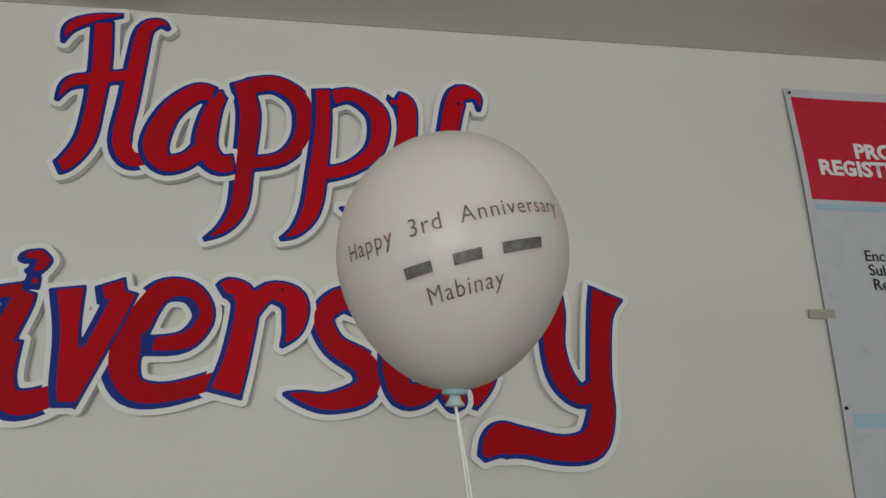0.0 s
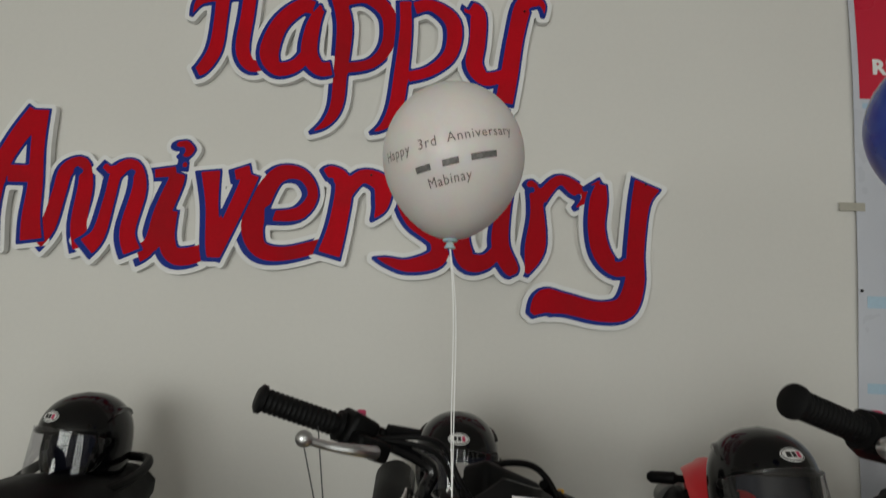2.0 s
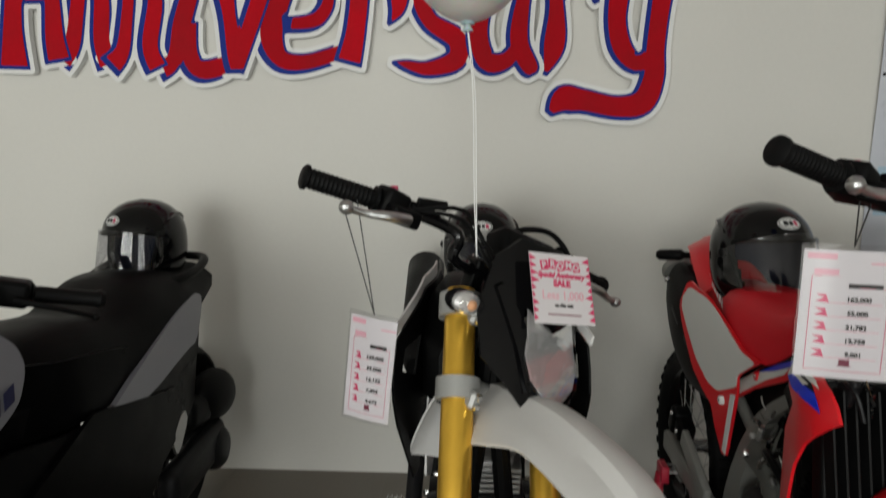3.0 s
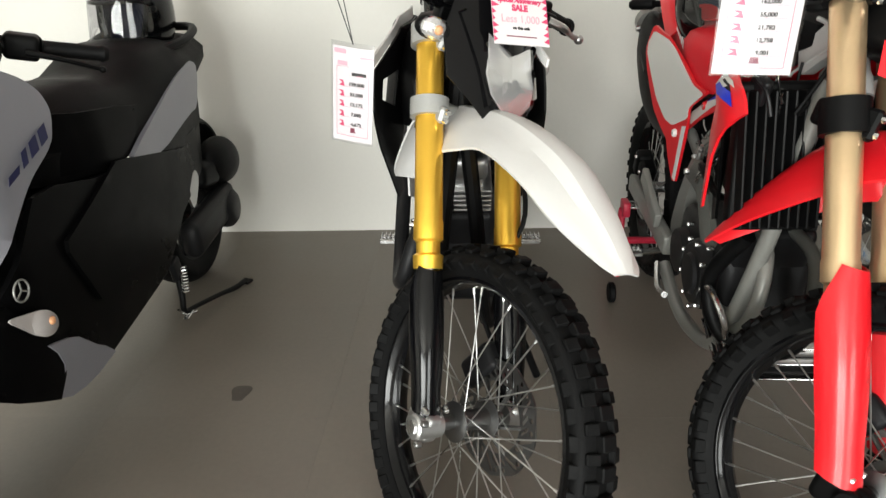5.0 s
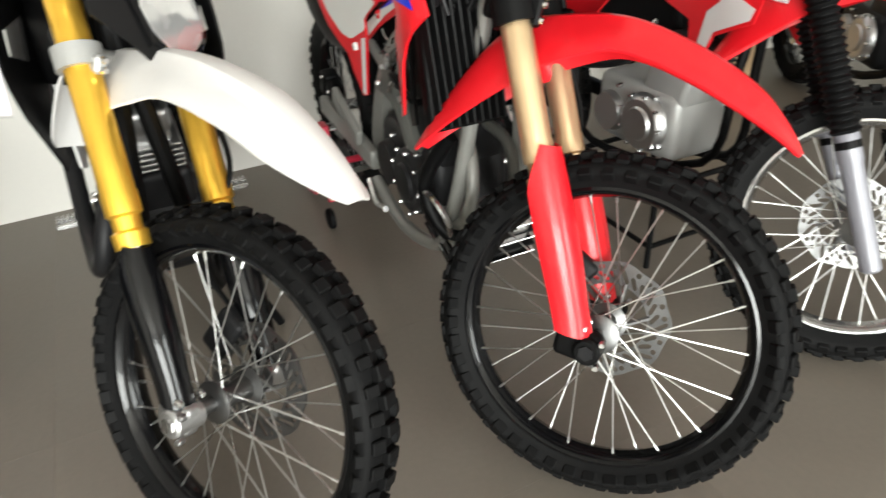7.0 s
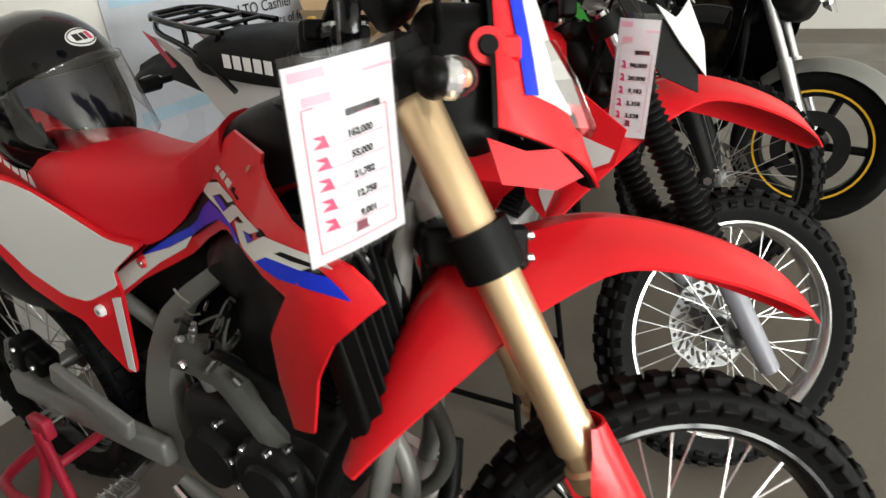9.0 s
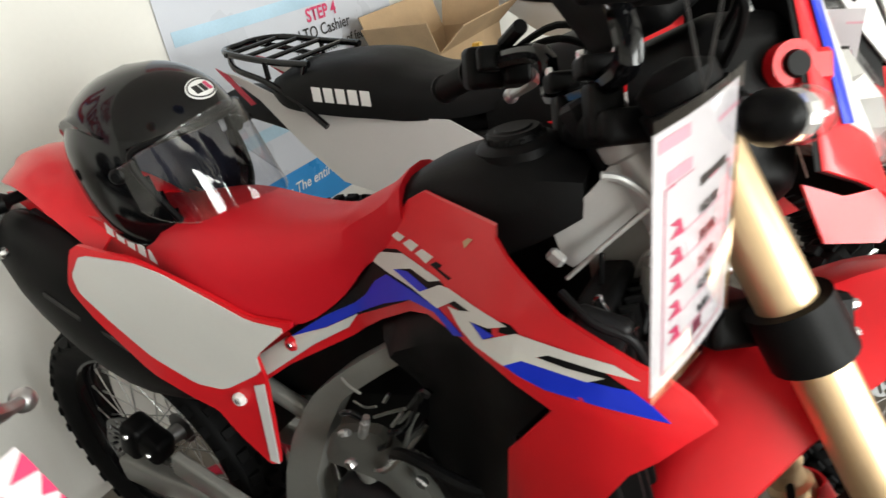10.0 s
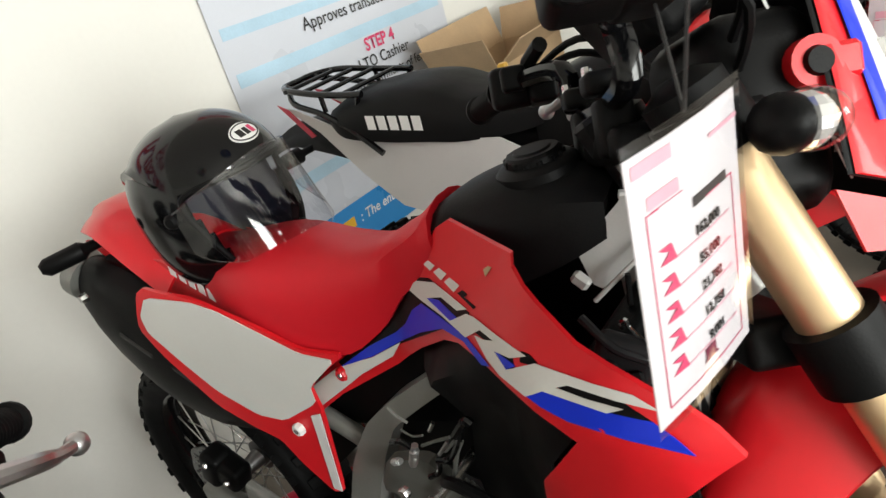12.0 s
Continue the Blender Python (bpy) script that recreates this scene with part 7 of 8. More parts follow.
    # drive case, rear mudguard and lamp on the tail
    part("drive_case", Shape().box((0.40, 0.07, 0.13), pose(0.10, 0.145, 0.28, 0, 4, 0), 0.04), DARKMETAL, ob)
    part("clutch_cover", Shape().lathe([(0.0, 0.040), (0.030, 0.040), (0.055, 0.034), (0.072, 0.018), (0.076, 0.0), (0.072, -0.03)], Matrix.Translation((-0.045, 0.155, 0.262)) @ Matrix.Rotation(radians(-90), 4, "X"), 28), DARKMETAL, ob)
    air = Shape().ball((0.135, 0.062, 0.088), pose(-0.085, 0.140, 0.435, 0, -16, 0), 28, 18)
    air.box((0.16, 0.07, 0.10), pose(0.06, 0.135, 0.43, 0, -10, 0), 0.03)
    part("air_box", air, BLACK, ob)
    part("rear_mudguard", ribbon(blend([(-0.33, 0.34, 0.07, 0.01, 0.02), (-0.30, 0.46, 0.08, 0.02, 0.03), (-0.20, 0.57, 0.085, 0.02, 0.03), (-0.05, 0.62, 0.085, 0.02, 0.03)]), 0.006), BLACK, ob)
    part("tail_lamp", Shape().box((0.10, 0.18, 0.07), pose(-0.09, 0, 0.80, 0, 20, 0), 0.025), STANDRED, ob)
    part("silencer", Shape().rod([((0.25, -0.16, 0.30), 0.04), ((0.15, -0.17, 0.31), 0.06), ((-0.25, -0.18, 0.40), 0.065), ((-0.27, -0.18, 0.405), 0.05)], 20), DARKMETAL, ob)
    sst = Shape().tube([(0.395, 0.13, 0.22), (0.42, 0.145, 0.14), (0.425, 0.145, 0.085), (0.36, 0.158, 0.068), (0.24, 0.19, 0.045), (0.145, 0.21, 0.02), (0.075, 0.222, 0.012)], [0.010, 0.010, 0.009, 0.008, 0.008, 0.010, 0.009], 10, bend=4)
    sst.box((0.035, 0.04, 0.010), pose(0.068, 0.224, 0.006, 0, 0, -18), 0.003)
    part("side_stand", sst, BLACK, ob, "black steel side stand, folded out")
    part("stand_bracket", Shape().box((0.05, 0.022, 0.075), pose(0.40, 0.132, 0.225, 0, 12, 0), 0.008), DARKMETAL, ob)
    part("stand_lug", Shape().tube([(0.475, 0.150, 0.118), (0.428, 0.148, 0.072), (0.385, 0.165, 0.060)], 0.0035, 8).box((0.05, 0.02, 0.008), pose(0.415, 0.150, 0.066, 0, 8, 0), 0.003), STEEL, ob)
    spring = []
    for j in range(60):
        a = j * 0.9
        spring.append((0.400 + 0.010 * math.cos(a) + 0.0003 * j, 0.158 + 0.010 * math.sin(a), 0.235 - 0.085 * j / 60))
    part("stand_spring", Shape().tube(spring, 0.0024, 5), STEEL, ob)
    # handlebar with cowl
    part("bar_cowl", Shape().box((0.16, 0.24, 0.10), m @ Matrix.Translation((axis_x(0.99) - 0.0, 0, 0.99)), 0.04), BLACK, ob)
    for s in (-1, 1):
        e0, e1 = Vector((axis_x(1.0) - 0.05, s * 0.10, 1.0)), Vector((axis_x(1.0) - 0.09, s * 0.312, 1.0))
        part("handlebar", Shape().rod([(m @ e0, 0.02), (m @ (e0 * 0.6 + e1 * 0.4), 0.018)], 14), BLACK, ob)
        d = (e1 - e0).normalized()
        st = [(m @ (e1 - d * 0.125), 0.024), (m @ (e1 - d * 0.12), 0.017), (m @ (e1 - d * 0.01), 0.017), (m @ e1, 0.02), (m @ (e1 + d * 0.01), 0.016)]
        part("grip", Shape().rod(st, 16), VINYL, ob)
        part("switch_box", Shape().box((0.055, 0.07, 0.055), m @ Matrix.Translation(e1 - d * 0.16), 0.012), BLACK, ob)
        lv = [e1 - d * 0.15 + Vector((0.045, 0, -0.005)), e1 - d * 0.08 + Vector((0.05, 0, -0.012)), e1 + Vector((0.035, 0, -0.03))]
        part("lever", Shape().tube([m @ p for p in lv], [0.008, 0.006, 0.005], 8, bend=4).ball(0.008, m @ Matrix.Translation(lv[-1])), BLACK, ob)
    return ob


SCOOTER_AT = standing(-0.92, -0.42, 0)
scooter(SCOOTER_AT)

# ---- helmets on the seats ----
helmet(SCOOTER_AT @ pose(0.015, -0.012, 0.862), -24, 2)
helmet(WHITE_AT @ pose(0.10, 0.0, 0.858), 0, 2)
helmet(RED_AT @ pose(0.345, 0.014, 0.890), 12, -6)


# ---- cards, tags, balloons ----
def price_tag(name, m, w, h, anchor, rows, label):
    """A printed card in a clear sleeve hung on a loop of string; m: the card's middle, x to its right, y up, z to the reader."""
    ob = thing(name, m, label, "price tag", "price tags on the motorcycles")
    bend = lambda u, v: Vector((u, v, 0.004 * math.cos(u / w * 2.6)))
    rect = lambda a, b, c, d: [(a, b), (c, b), (c, d), (a, d)]
    part("card", Shape().shell(rect(-w / 2, -h / 2, w / 2, h / 2), bend, (0, 0, 0.0008), 0.03), CARD, ob, "white printed price card")
    ink = lambda nm, o, mat, d=0.0006: part(nm, Shape().shell(o, lambda u, v: bend(u, v) + Vector((0, 0, d)), (0, 0, 0.0003), 0.03), mat, ob)
    fr = Shape()
    for a, b, c, d in ((-0.40, -0.44, -0.393, 0.30), (0.393, -0.44, 0.40, 0.22), (-0.40, -0.44, 0.40, -0.436), (-0.40, 0.296, -0.30, 0.30), (0.1, 0.216, 0.40, 0.22), (-0.36, 0.30, -0.1, 0.302)):
        fr.shell(rect(a * w, b * h, c * w, d * h), lambda u, v: bend(u, v) + Vector((0, 0, 0.0006)), (0, 0, 0.0003), 0.03)
    part("printed_frame", fr, PINK, ob)
    ink("maker_print", rect(-0.38 * w, 0.31 * h, -0.13 * w, 0.355 * h), PALEPINK)
    ink("corner_print", rect(-0.46 * w, 0.43 * h, -0.16 * w, 0.475 * h), PALEPINK)
    ink("corner_print", rect(0.18 * w, 0.40 * h, 0.5 * w, 0.415 * h), PALEPINK)
    ink("model_print", rect(-0.02 * w, 0.215 * h, 0.33 * w, 0.25 * h), INK)
    for k, row in enumerate(rows):
        y = (0.125 - 0.108 * k) * h
        ink("row_icon", [(-0.34 * w, y - 0.022 * h), (-0.20 * w, y - 0.030 * h), (-0.235 * w, y + 0.035 * h), (-0.34 * w, y + 0.035 * h), (-0.30 * w, y + 0.02 * h), (-0.255 * w, y + 0.01 * h)], PINK)
        ink("row_rule", rect(-0.22 * w, y - 0.032 * h, 0.34 * w, y - 0.026 * h), PALEPINK)
        lettering("price", row, 0.050 * h, Matrix.Translation((0.10 * w, y - 0.012 * h, 0.0046)), INK, ob, bold=0.0004, wide=1.05, lay=lambda q, y=y: bend(q.x + 0.10 * w, q.y + y - 0.014 * h) + Vector((0, 0, 0.0007)))
    ink("stamp", [(-0.06 * w, -0.40 * h), (0.10 * w, -0.40 * h), (0.07 * w, -0.385 * h), (0.07 * w, -0.345 * h), (-0.04 * w, -0.345 * h), (-0.04 * w, -0.385 * h)], MAROON)
    sl = Shape().shell(rect(-w * 0.53, -h * 0.52, w * 0.53, h * 0.55), lambda u, v: bend(u, v) + Vector((0, 0, 0.0022)), (0, 0, 0.0002), 0.03)
    cover = part("sleeve", sl, SLEEVE, ob, "clear plastic sleeve")
    cover.visible_shadow = False
    inv = m.inverted()
    top = Vector((0.0, h * 0.53, 0.003))
    st = Shape()
    for p in anchor:
        st.tube([top, inv @ Vector(p)], 0.0011, 5)
    part("string", st, INK, ob, "thin dark string loop")
    return ob


def card_pose(tl, tr, bl):
    """The pose of a card from three of its corners."""
    tl, tr, bl = Vector(tl), Vector(tr), Vector(bl)
    x = (tr - tl).normalized()
    y = (tl - bl)
    y = (y - x * y.dot(x)).normalized()
    z = x.cross(y)
    c = (tr + bl) / 2
    return Matrix(((x.x, y.x, z.x, c.x), (x.y, y.y, z.y, c.y), (x.z, y.z, z.z, c.z), (0, 0, 0, 1)))


price_tag("price_tag", card_pose((0.553, -1.572, 1.119), (0.666, -1.598, 1.118), (0.556, -1.565, 0.942)), 0.118, 0.178, ((0.605, -1.60, 1.185), (0.640, -1.57, 1.19)),
          ("162,000", "55,000", "21,782", "12,758", "9,001"), "white and pink price card in clear sleeve on a handlebar")
price_tag("price_tag", card_pose((-0.110, -1.405, 0.986), (-0.026, -1.425, 0.974), (-0.105, -1.39, 0.795)), 0.082, 0.186, ((-0.105, -1.42, 1.165), (-0.085, -1.40, 1.17)),
          ("129,000", "33,000", "12,172", "7,095", "4,672"), "white and pink price card in clear sleeve on a handlebar")
price_tag("price_tag", card_pose((1.382, -1.586, 1.024), (1.388, -1.654, 1.018), (1.378, -1.612, 0.806)), 0.070, 0.212, ((1.40, -1.60, 1.13), (1.38, -1.57, 1.13)),
          ("98,000", "20,000", "9,182", "5,358", "3,528"), "white and pink price card in clear sleeve on a handlebar")


def promo_card(m, w, h):
    ob = thing("promo_card", m, "white and pink promotion card hung on a headlight mask", "sign")
    rect = lambda a, b, c, d: [(a * w, b * h), (c * w, b * h), (c * w, d * h), (a * w, d * h)]
    flat = lambda d: (lambda u, v: Vector((u, v, d)))
    part("card", Shape().shell(rect(-0.5, -0.5, 0.5, 0.5), flat(0), (0, 0, 0.0012), 0.05), CARD, ob, "white card")
    rnd = random.Random(3)
    for k in range(9):
        for s in (-1, 1):
            y = -0.46 + 0.105 * k
            d = 0.05 + 0.09 * rnd.random()
            tri = Shape().shell([(s * 0.5 * w, y * h), (s * 0.5 * w, (y + 0.09) * h), (s * (0.5 - d) * w, (y + 0.03) * h)], flat(0.0006), (0, 0, 0.0003), 0.05)
            part("printed_triangle", tri, PINK, ob)
    for k, ch in enumerate("PROMO"):
        x = (-0.27 + 0.135 * k) * w
        box = part("printed_tile", Shape().box((0.125 * w, 0.14 * h, 0.0006), pose(x, 0.335 * h + (0.012 * h if k % 2 else -0.012 * h), 0.0007, 0, 0, -6 if k % 2 else 7), 0.0002), PINK, ob)
        lettering("printed_letter", ch, 0.13 * h, pose(x, 0.29 * h + (0.012 * h if k % 2 else -0.012 * h), 0.0012, 0, 0, -6 if k % 2 else 7), CARD, ob, bold=0.0005)
    lettering("printed_line", "Special Anniversary", 0.105 * h, pose(0, 0.155 * h, 0.0006), PINK, ob, slant=0.35, wide=0.92, bold=0.0006)
    lettering("printed_line", "SALE", 0.13 * h, pose(0, 0.03 * h, 0.0006), PINK, ob, bold=0.0008)
    lettering("printed_line", "Less 1,000", 0.17 * h, pose(0, -0.155 * h, 0.0006), PALEPINK, ob, wide=0.95)
    lettering("printed_line", "on this unit", 0.065 * h, pose(0, -0.26 * h, 0.0006), INK, ob, bold=0.0003)
    part("printed_bar", Shape().box((0.55 * w, 0.018 * h, 0.0004), pose(0, -0.37 * h, 0.0005), 0.0001), MAROON, ob)
    return ob


promo_card(card_pose((0.190, -1.415, 1.090), (0.294, -1.365, 1.073), (0.209, -1.462, 0.983)), 0.115, 0.118)


def balloon(at, r, tall, material, label, string_foot, name="balloon"):
    ob = thing(name, Matrix.Translation(at), label, "balloon")
    prof = []
    for i in range(29):
        a = -math.pi / 2 + math.pi * i / 28
        k = math.cos(a)
        z = math.sin(a)
        pinch = 1.0 - 0.13 * max(0, -z) ** 1.6
        prof.append((max(r * k * pinch, 0.0001), tall * (z if z > 0 else z * 1.08)))
    part("latex_body", Shape().lathe(prof, None, 48), material, ob, sharp=80)
    zb = -tall * 1.08
    neck = Shape().lathe([(0.008, 0.006), (0.0045, -0.003), (0.006, -0.008), (0.009, -0.013), (0.007, -0.014)], Matrix.Translation((0, 0, zb)), 16)
    neck.lathe([(0.010, 0.001), (0.012, -0.002), (0.009, -0.004)], Matrix.Translation((0, 0, zb)), 20)
    part("knot", neck, material, ob)
    foot = Vector(string_foot) - Vector(at)
    st = Shape()
    for dx in (0.0, 0.0035):
        st.tube([(dx * 0.2, 0, zb - 0.012), (foot.x * 0.3 + dx + 0.004, foot.y * 0.3, zb + (foot.z - zb) * 0.3), (foot.x * 0.7 + dx, foot.y * 0.7, zb + (foot.z - zb) * 0.7), tuple(foot)], 0.0009, 6, bend=5)
    part("string", st, FOAMWHITE, ob, "thin white string")
    return ob


white_balloon = balloon((0.094, -1.390, 1.577), 0.1085, 0.1165, BALLOON, "pale balloon with black printed greeting on a white string", (0.112, -1.44, 1.083))


def on_balloon(r, tall, turn, tip, roll):
    """Lays flat writing round the front of the balloon."""
    q = Matrix.Rotation(radians(turn), 4, "Z") @ Matrix.Rotation(radians(tip), 4, "X") @ Matrix.Rotation(radians(roll), 4, "Y")

    def lay(p):
        a, b = p.x / r, p.y / tall
        d = q @ Vector((math.sin(a) * math.cos(b), -math.cos(a) * math.cos(b), math.sin(b)))
        k = d.z if d.z > 0 else d.z * 1.08
        pinch = 1.0 - 0.13 * max(0, -d.z) ** 1.6
        return Vector((d.x * r * pinch * 1.003, d.y * r * pinch * 1.003, k * tall * 1.003))
    return lay


stamp = surface("stamped_ink", (0.13, 0.125, 0.12), 0.6, vary=0.7, scale=110)
GREET = on_balloon(0.1085, 0.1165, -8, 6, -12)
for text, size, y, x in (("Happy  3rd  Anniversary", 0.0195, 0.004, 0.004), ("Mabinay", 0.0195, -0.048, 0.002)):
    lettering("printed_line", text, size, Matrix(), stamp, white_balloon, spread=1.14, wide=0.96, bold=0.0, depth=0.0, lay=lambda p, y=y, x=x: GREET(Vector((p.x + x, p.y + y, 0))))

for x0, x1 in ((-0.046, -0.022), (-0.004, 0.020), (0.038, 0.078)):
    bar = Shape().shell([(x0, -0.0042), (x1, -0.0042), (x1, 0.0042), (x0, 0.0042)], lambda u, v: GREET(Vector((u, v - 0.0205, 0))) * 1.002, (0, 0, 0.0001), 0.006)
    part("printed_bar", bar, stamp, white_balloon, "stamped name as a plain bar")
balloon((0.790, -1.467, 1.628), 0.105, 0.115, BALLOONBLUE, "dark blue balloon on a white string", (0.872, -1.635, 0.965))


# ---- the banner on the wall ----
def banner():
    ob = thing("wall_banner", Matrix(), "pale grey vinyl banner with a red heading about vehicle registration steps", "banner")
    x0, x1, z0, z1 = 1.515, 2.64, 0.36, 2.667
    wav = lambda u, v: Vector((u + 0.012 * math.sin((v - 1.3) * 1.9) * (1 if u < 1.7 else 0.3), -0.006 - 0.0035 * (1 + math.sin(u * 9 + v * 3.1)) - 0.003 * (1 + math.sin(v * 7.3 + u * 2)), v))
    flat = lambda d: (lambda u, v: wav(u, v) - Vector((0, d, 0)))
    rect = lambda a, b, c, d: [(a, b), (c, b), (c, d), (a, d)]
    part("sheet", Shape().shell(rect(x0, z0, x1, z1), wav, (0, -0.0015, 0), 0.06), BANNER, ob, "pale grey vinyl sheet")
    part("heading_field", Shape().shell(rect(x0 + 0.022, 2.232, x1 - 0.022, 2.632), flat(0.0015), (0, -0.0005, 0), 0.06), BANNERRED, ob, "red heading field")
    for z, h in ((2.21, 0.014), (1.50, 0.030), (1.20, 0.025), (1.065, 0.03), (0.70, 0.03)):
        part("printed_band", Shape().shell(rect(x0 + 0.03, z - h, x1 - 0.03, z + h * 0.4), flat(0.0015), (0, -0.0005, 0), 0.06), BANNERBLUE, ob)
    part("footer_field", Shape().shell(rect(x0 + 0.02, 0.365, x1 - 0.02, 0.535), flat(0.0015), (0, -0.0005, 0), 0.06), BANNERDEEP, ob, "blue footer field")

    def write(text, size, x, z, mat, bold=0.0, wide=1.0, lean=0.0, align="CENTER"):
        lettering("printed_line", text, size, Matrix(), mat, ob, bold=bold, wide=wide, depth=0.0, slant=lean, lay=lambda p: flat(0.0032)(p.x + x, p.y + z), align=align)
    mid = (x0 + x1) / 2
    write("PROCESS OF", 0.078, 1.745, 2.398, FOAMWHITE, 0.0032, 1.05, 0.0, "LEFT")
    write("REGISTRATION", 0.078, 1.585, 2.328, FOAMWHITE, 0.0032, 1.08, 0.0, "LEFT")
    for k, (text, z) in enumerate((("Encodes and", 2.015), ("Submits to the", 1.965), ("Regional Office", 1.915))):
        write(text, 0.055, 1.700 + 0.006 * k, z, INK, 0.0004, 1.0, 0.0, "LEFT")
    for k in range(5):
        z = 1.80 - 0.055 * k
        part("bullet", Shape().ball((0.010, 0.002, 0.010), Matrix.Translation(flat(0.002)(1.80, z + 0.012)), 10, 6), PINK, ob)
        part("text_bar", Shape().shell(rect(1.825, z, 2.35 - 0.05 * (k % 3), z + 0.022), flat(0.0018), (0, -0.0004, 0), 0.06), INK, ob)
    write("Receives the", 0.058, mid - 0.10, 1.345, INK, 0.0004)
    write("Registration", 0.058, mid - 0.10, 1.285, INK, 0.0004)
    write("Approves transaction", 0.058, mid + 0.03, 1.125, INK, 0.0003)
    write("STEP 4", 0.062, 2.205, 0.985, PINK, 0.0016)
    write("LTO Cashier", 0.058, 2.205, 0.928, INK, 0.0005)
    write("receives payments of fees", 0.050, 2.19, 0.868, INK, 0.0003)
    write(": The entire process", 0.052, 2.02, 0.455, FOAMWHITE, 0.0006, 1.0, 0.2)
    part("text_bar", Shape().shell(rect(1.62, 0.455, 1.78, 0.49), flat(0.0022), (0, -0.0004, 0), 0.06), YELLOW, ob)
    pins = Shape()
    for x, z in ((x0 + 0.02, z1 - 0.018), (x0 + 0.012, 1.53), (x1 - 0.02, z1 - 0.018)):
        bolt(pins, wav(x, z) - Vector((0, 0.002, 0)), (0, -1, 0), 0.006, 0.003)
    part("screw", pins, DARKMETAL, ob)
    part("tape", Shape().shell(rect(x0 - 0.06, 1.815, x0 + 0.03, 1.845), lambda u, v: wav(max(u, x0), v) + Vector((u - max(u, x0), -0.002, 0)), (0, -0.0004, 0), 0.03), surface("old_tape", (0.42, 0.40, 0.34), 0.4), ob, "strip of old tape")


banner()


# ---- carton, stands ----
def carton(m, w, d, h, label):
    ob = thing("cardboard_box", m, label, "box")
    for sx in (-1, 1):
        part("carton_side", Shape().box((0.006, d, h), pose(sx * w / 2, 0, h / 2), 0.001), CARTON, ob)
    for sy in (-1, 1):
        part("carton_side", Shape().box((w - 0.007, 0.006, h), pose(0, sy * (d / 2 - 0.003), h / 2), 0.001), CARTON, ob)
    part("carton_bottom", Shape().box((w - 0.008, d - 0.014, 0.006), pose(0, 0, 0.004), 0.001), CARTON, ob)
    for nm, size, mm in (("flap", (w, 0.16, 0.005), pose(0, -d / 2 - 0.045, h + 0.035, -40, 0, 0)), ("flap", (w, 0.16, 0.005), pose(0, d / 2 + 0.02, h + 0.075, 75, 0, 0)),
                         ("flap", (0.14, d, 0.005), pose(-w / 2 - 0.03, 0, h + 0.055, 0, 62, 0)), ("flap", (0.14, d, 0.005), pose(w / 2 + 0.02, 0, h + 0.065, 0, -72, 0))):
        part(nm, Shape().box(size, mm, 0.001), CARTON, ob)


carton(pose(2.60, -0.255, 0.003, 0, 0, 3), 0.58, 0.27, 0.80, "tall open brown cardboard box with raised flaps beside the banner")


def paddock_stand(m):
    ob = thing("paddock_stand", m, "red steel paddock stand with small wheels under a rear wheel", "stand")
    fr = Shape()
    for s in (-1, 1):
        fr.tube([(0.10, s * 0.20, 0.33), (0.06, s * 0.21, 0.20), (-0.05, s * 0.22, 0.06), (-0.22, s * 0.20, 0.05), (-0.26, 0, 0.05)], 0.015, 12, bend=5)
        fr.tube([(0.10, s * 0.20, 0.33), (0.13, s * 0.21, 0.10)], 0.014, 12)
        fr.box((0.06, 0.03, 0.05), pose(0.10, s * 0.19, 0.335), 0.006)
    fr.tube([(0.06, -0.21, 0.20), (0.06, 0.21, 0.20)], 0.012, 10)
    part("stand_frame", fr, STANDRED, ob, "red painted steel tube")
    for s in (-1, 1):
        wh = Shape().lathe([(0.0, -0.014), (0.030, -0.014), (0.036, -0.008), (0.036, 0.008), (0.030, 0.014), (0.0, 0.014)], Matrix.Translation((0.13, s * 0.225, 0.036)) @ Matrix.Rotation(radians(90), 4, "X"), 20)
        part("wheel", wh, RUBBER, ob)
        part("hook", Shape().box((0.05, 0.05, 0.012), pose(0.10, s * 0.16, 0.345), 0.003).cyl((0.10, s * 0.13, 0.345), (0.10, s * 0.19, 0.345), 0.011), STEEL, ob)
    part("handle_grip", Shape().cyl((0.20, -0.235, 0.155), (0.20, -0.165, 0.155), 0.016, seg=12, b=0.003), surface("cream_plastic", (0.62, 0.55, 0.33), 0.5), ob)


paddock_stand(RED_AT @ pose(0.06, 0, 0) @ Matrix.Diagonal((1, 0.80, 1, 1)))


def frame_stand(m):
    ob = thing("engine_stand", m, "square black steel tube stand under an engine", "stand")
    fr = Shape()
    a, b, h = 0.17, 0.15, 0.255
    for sx in (-1, 1):
        for sy in (-1, 1):
            fr.tube([(sx * a, sy * b, h), (sx * a * 1.08, sy * b * 1.1, 0.004)], 0.009, 8)
        fr.tube([(sx * a, -b, h), (sx * a, b, h)], 0.009, 8)
        fr.tube([(sx * a * 1.05, -b * 1.06, 0.07), (sx * a * 1.05, b * 1.06, 0.07)], 0.008, 8)
    for sy in (-1, 1):
        fr.tube([(-a, sy * b, h), (a, sy * b, h)], 0.009, 8)
        fr.tube([(-a * 1.05, sy * b * 1.06, 0.07), (a * 1.05, sy * b * 1.06, 0.07)], 0.008, 8)
    part("stand_frame", fr, BLACK, ob)


frame_stand(THIRD_AT @ pose(0.68, 0, 0))


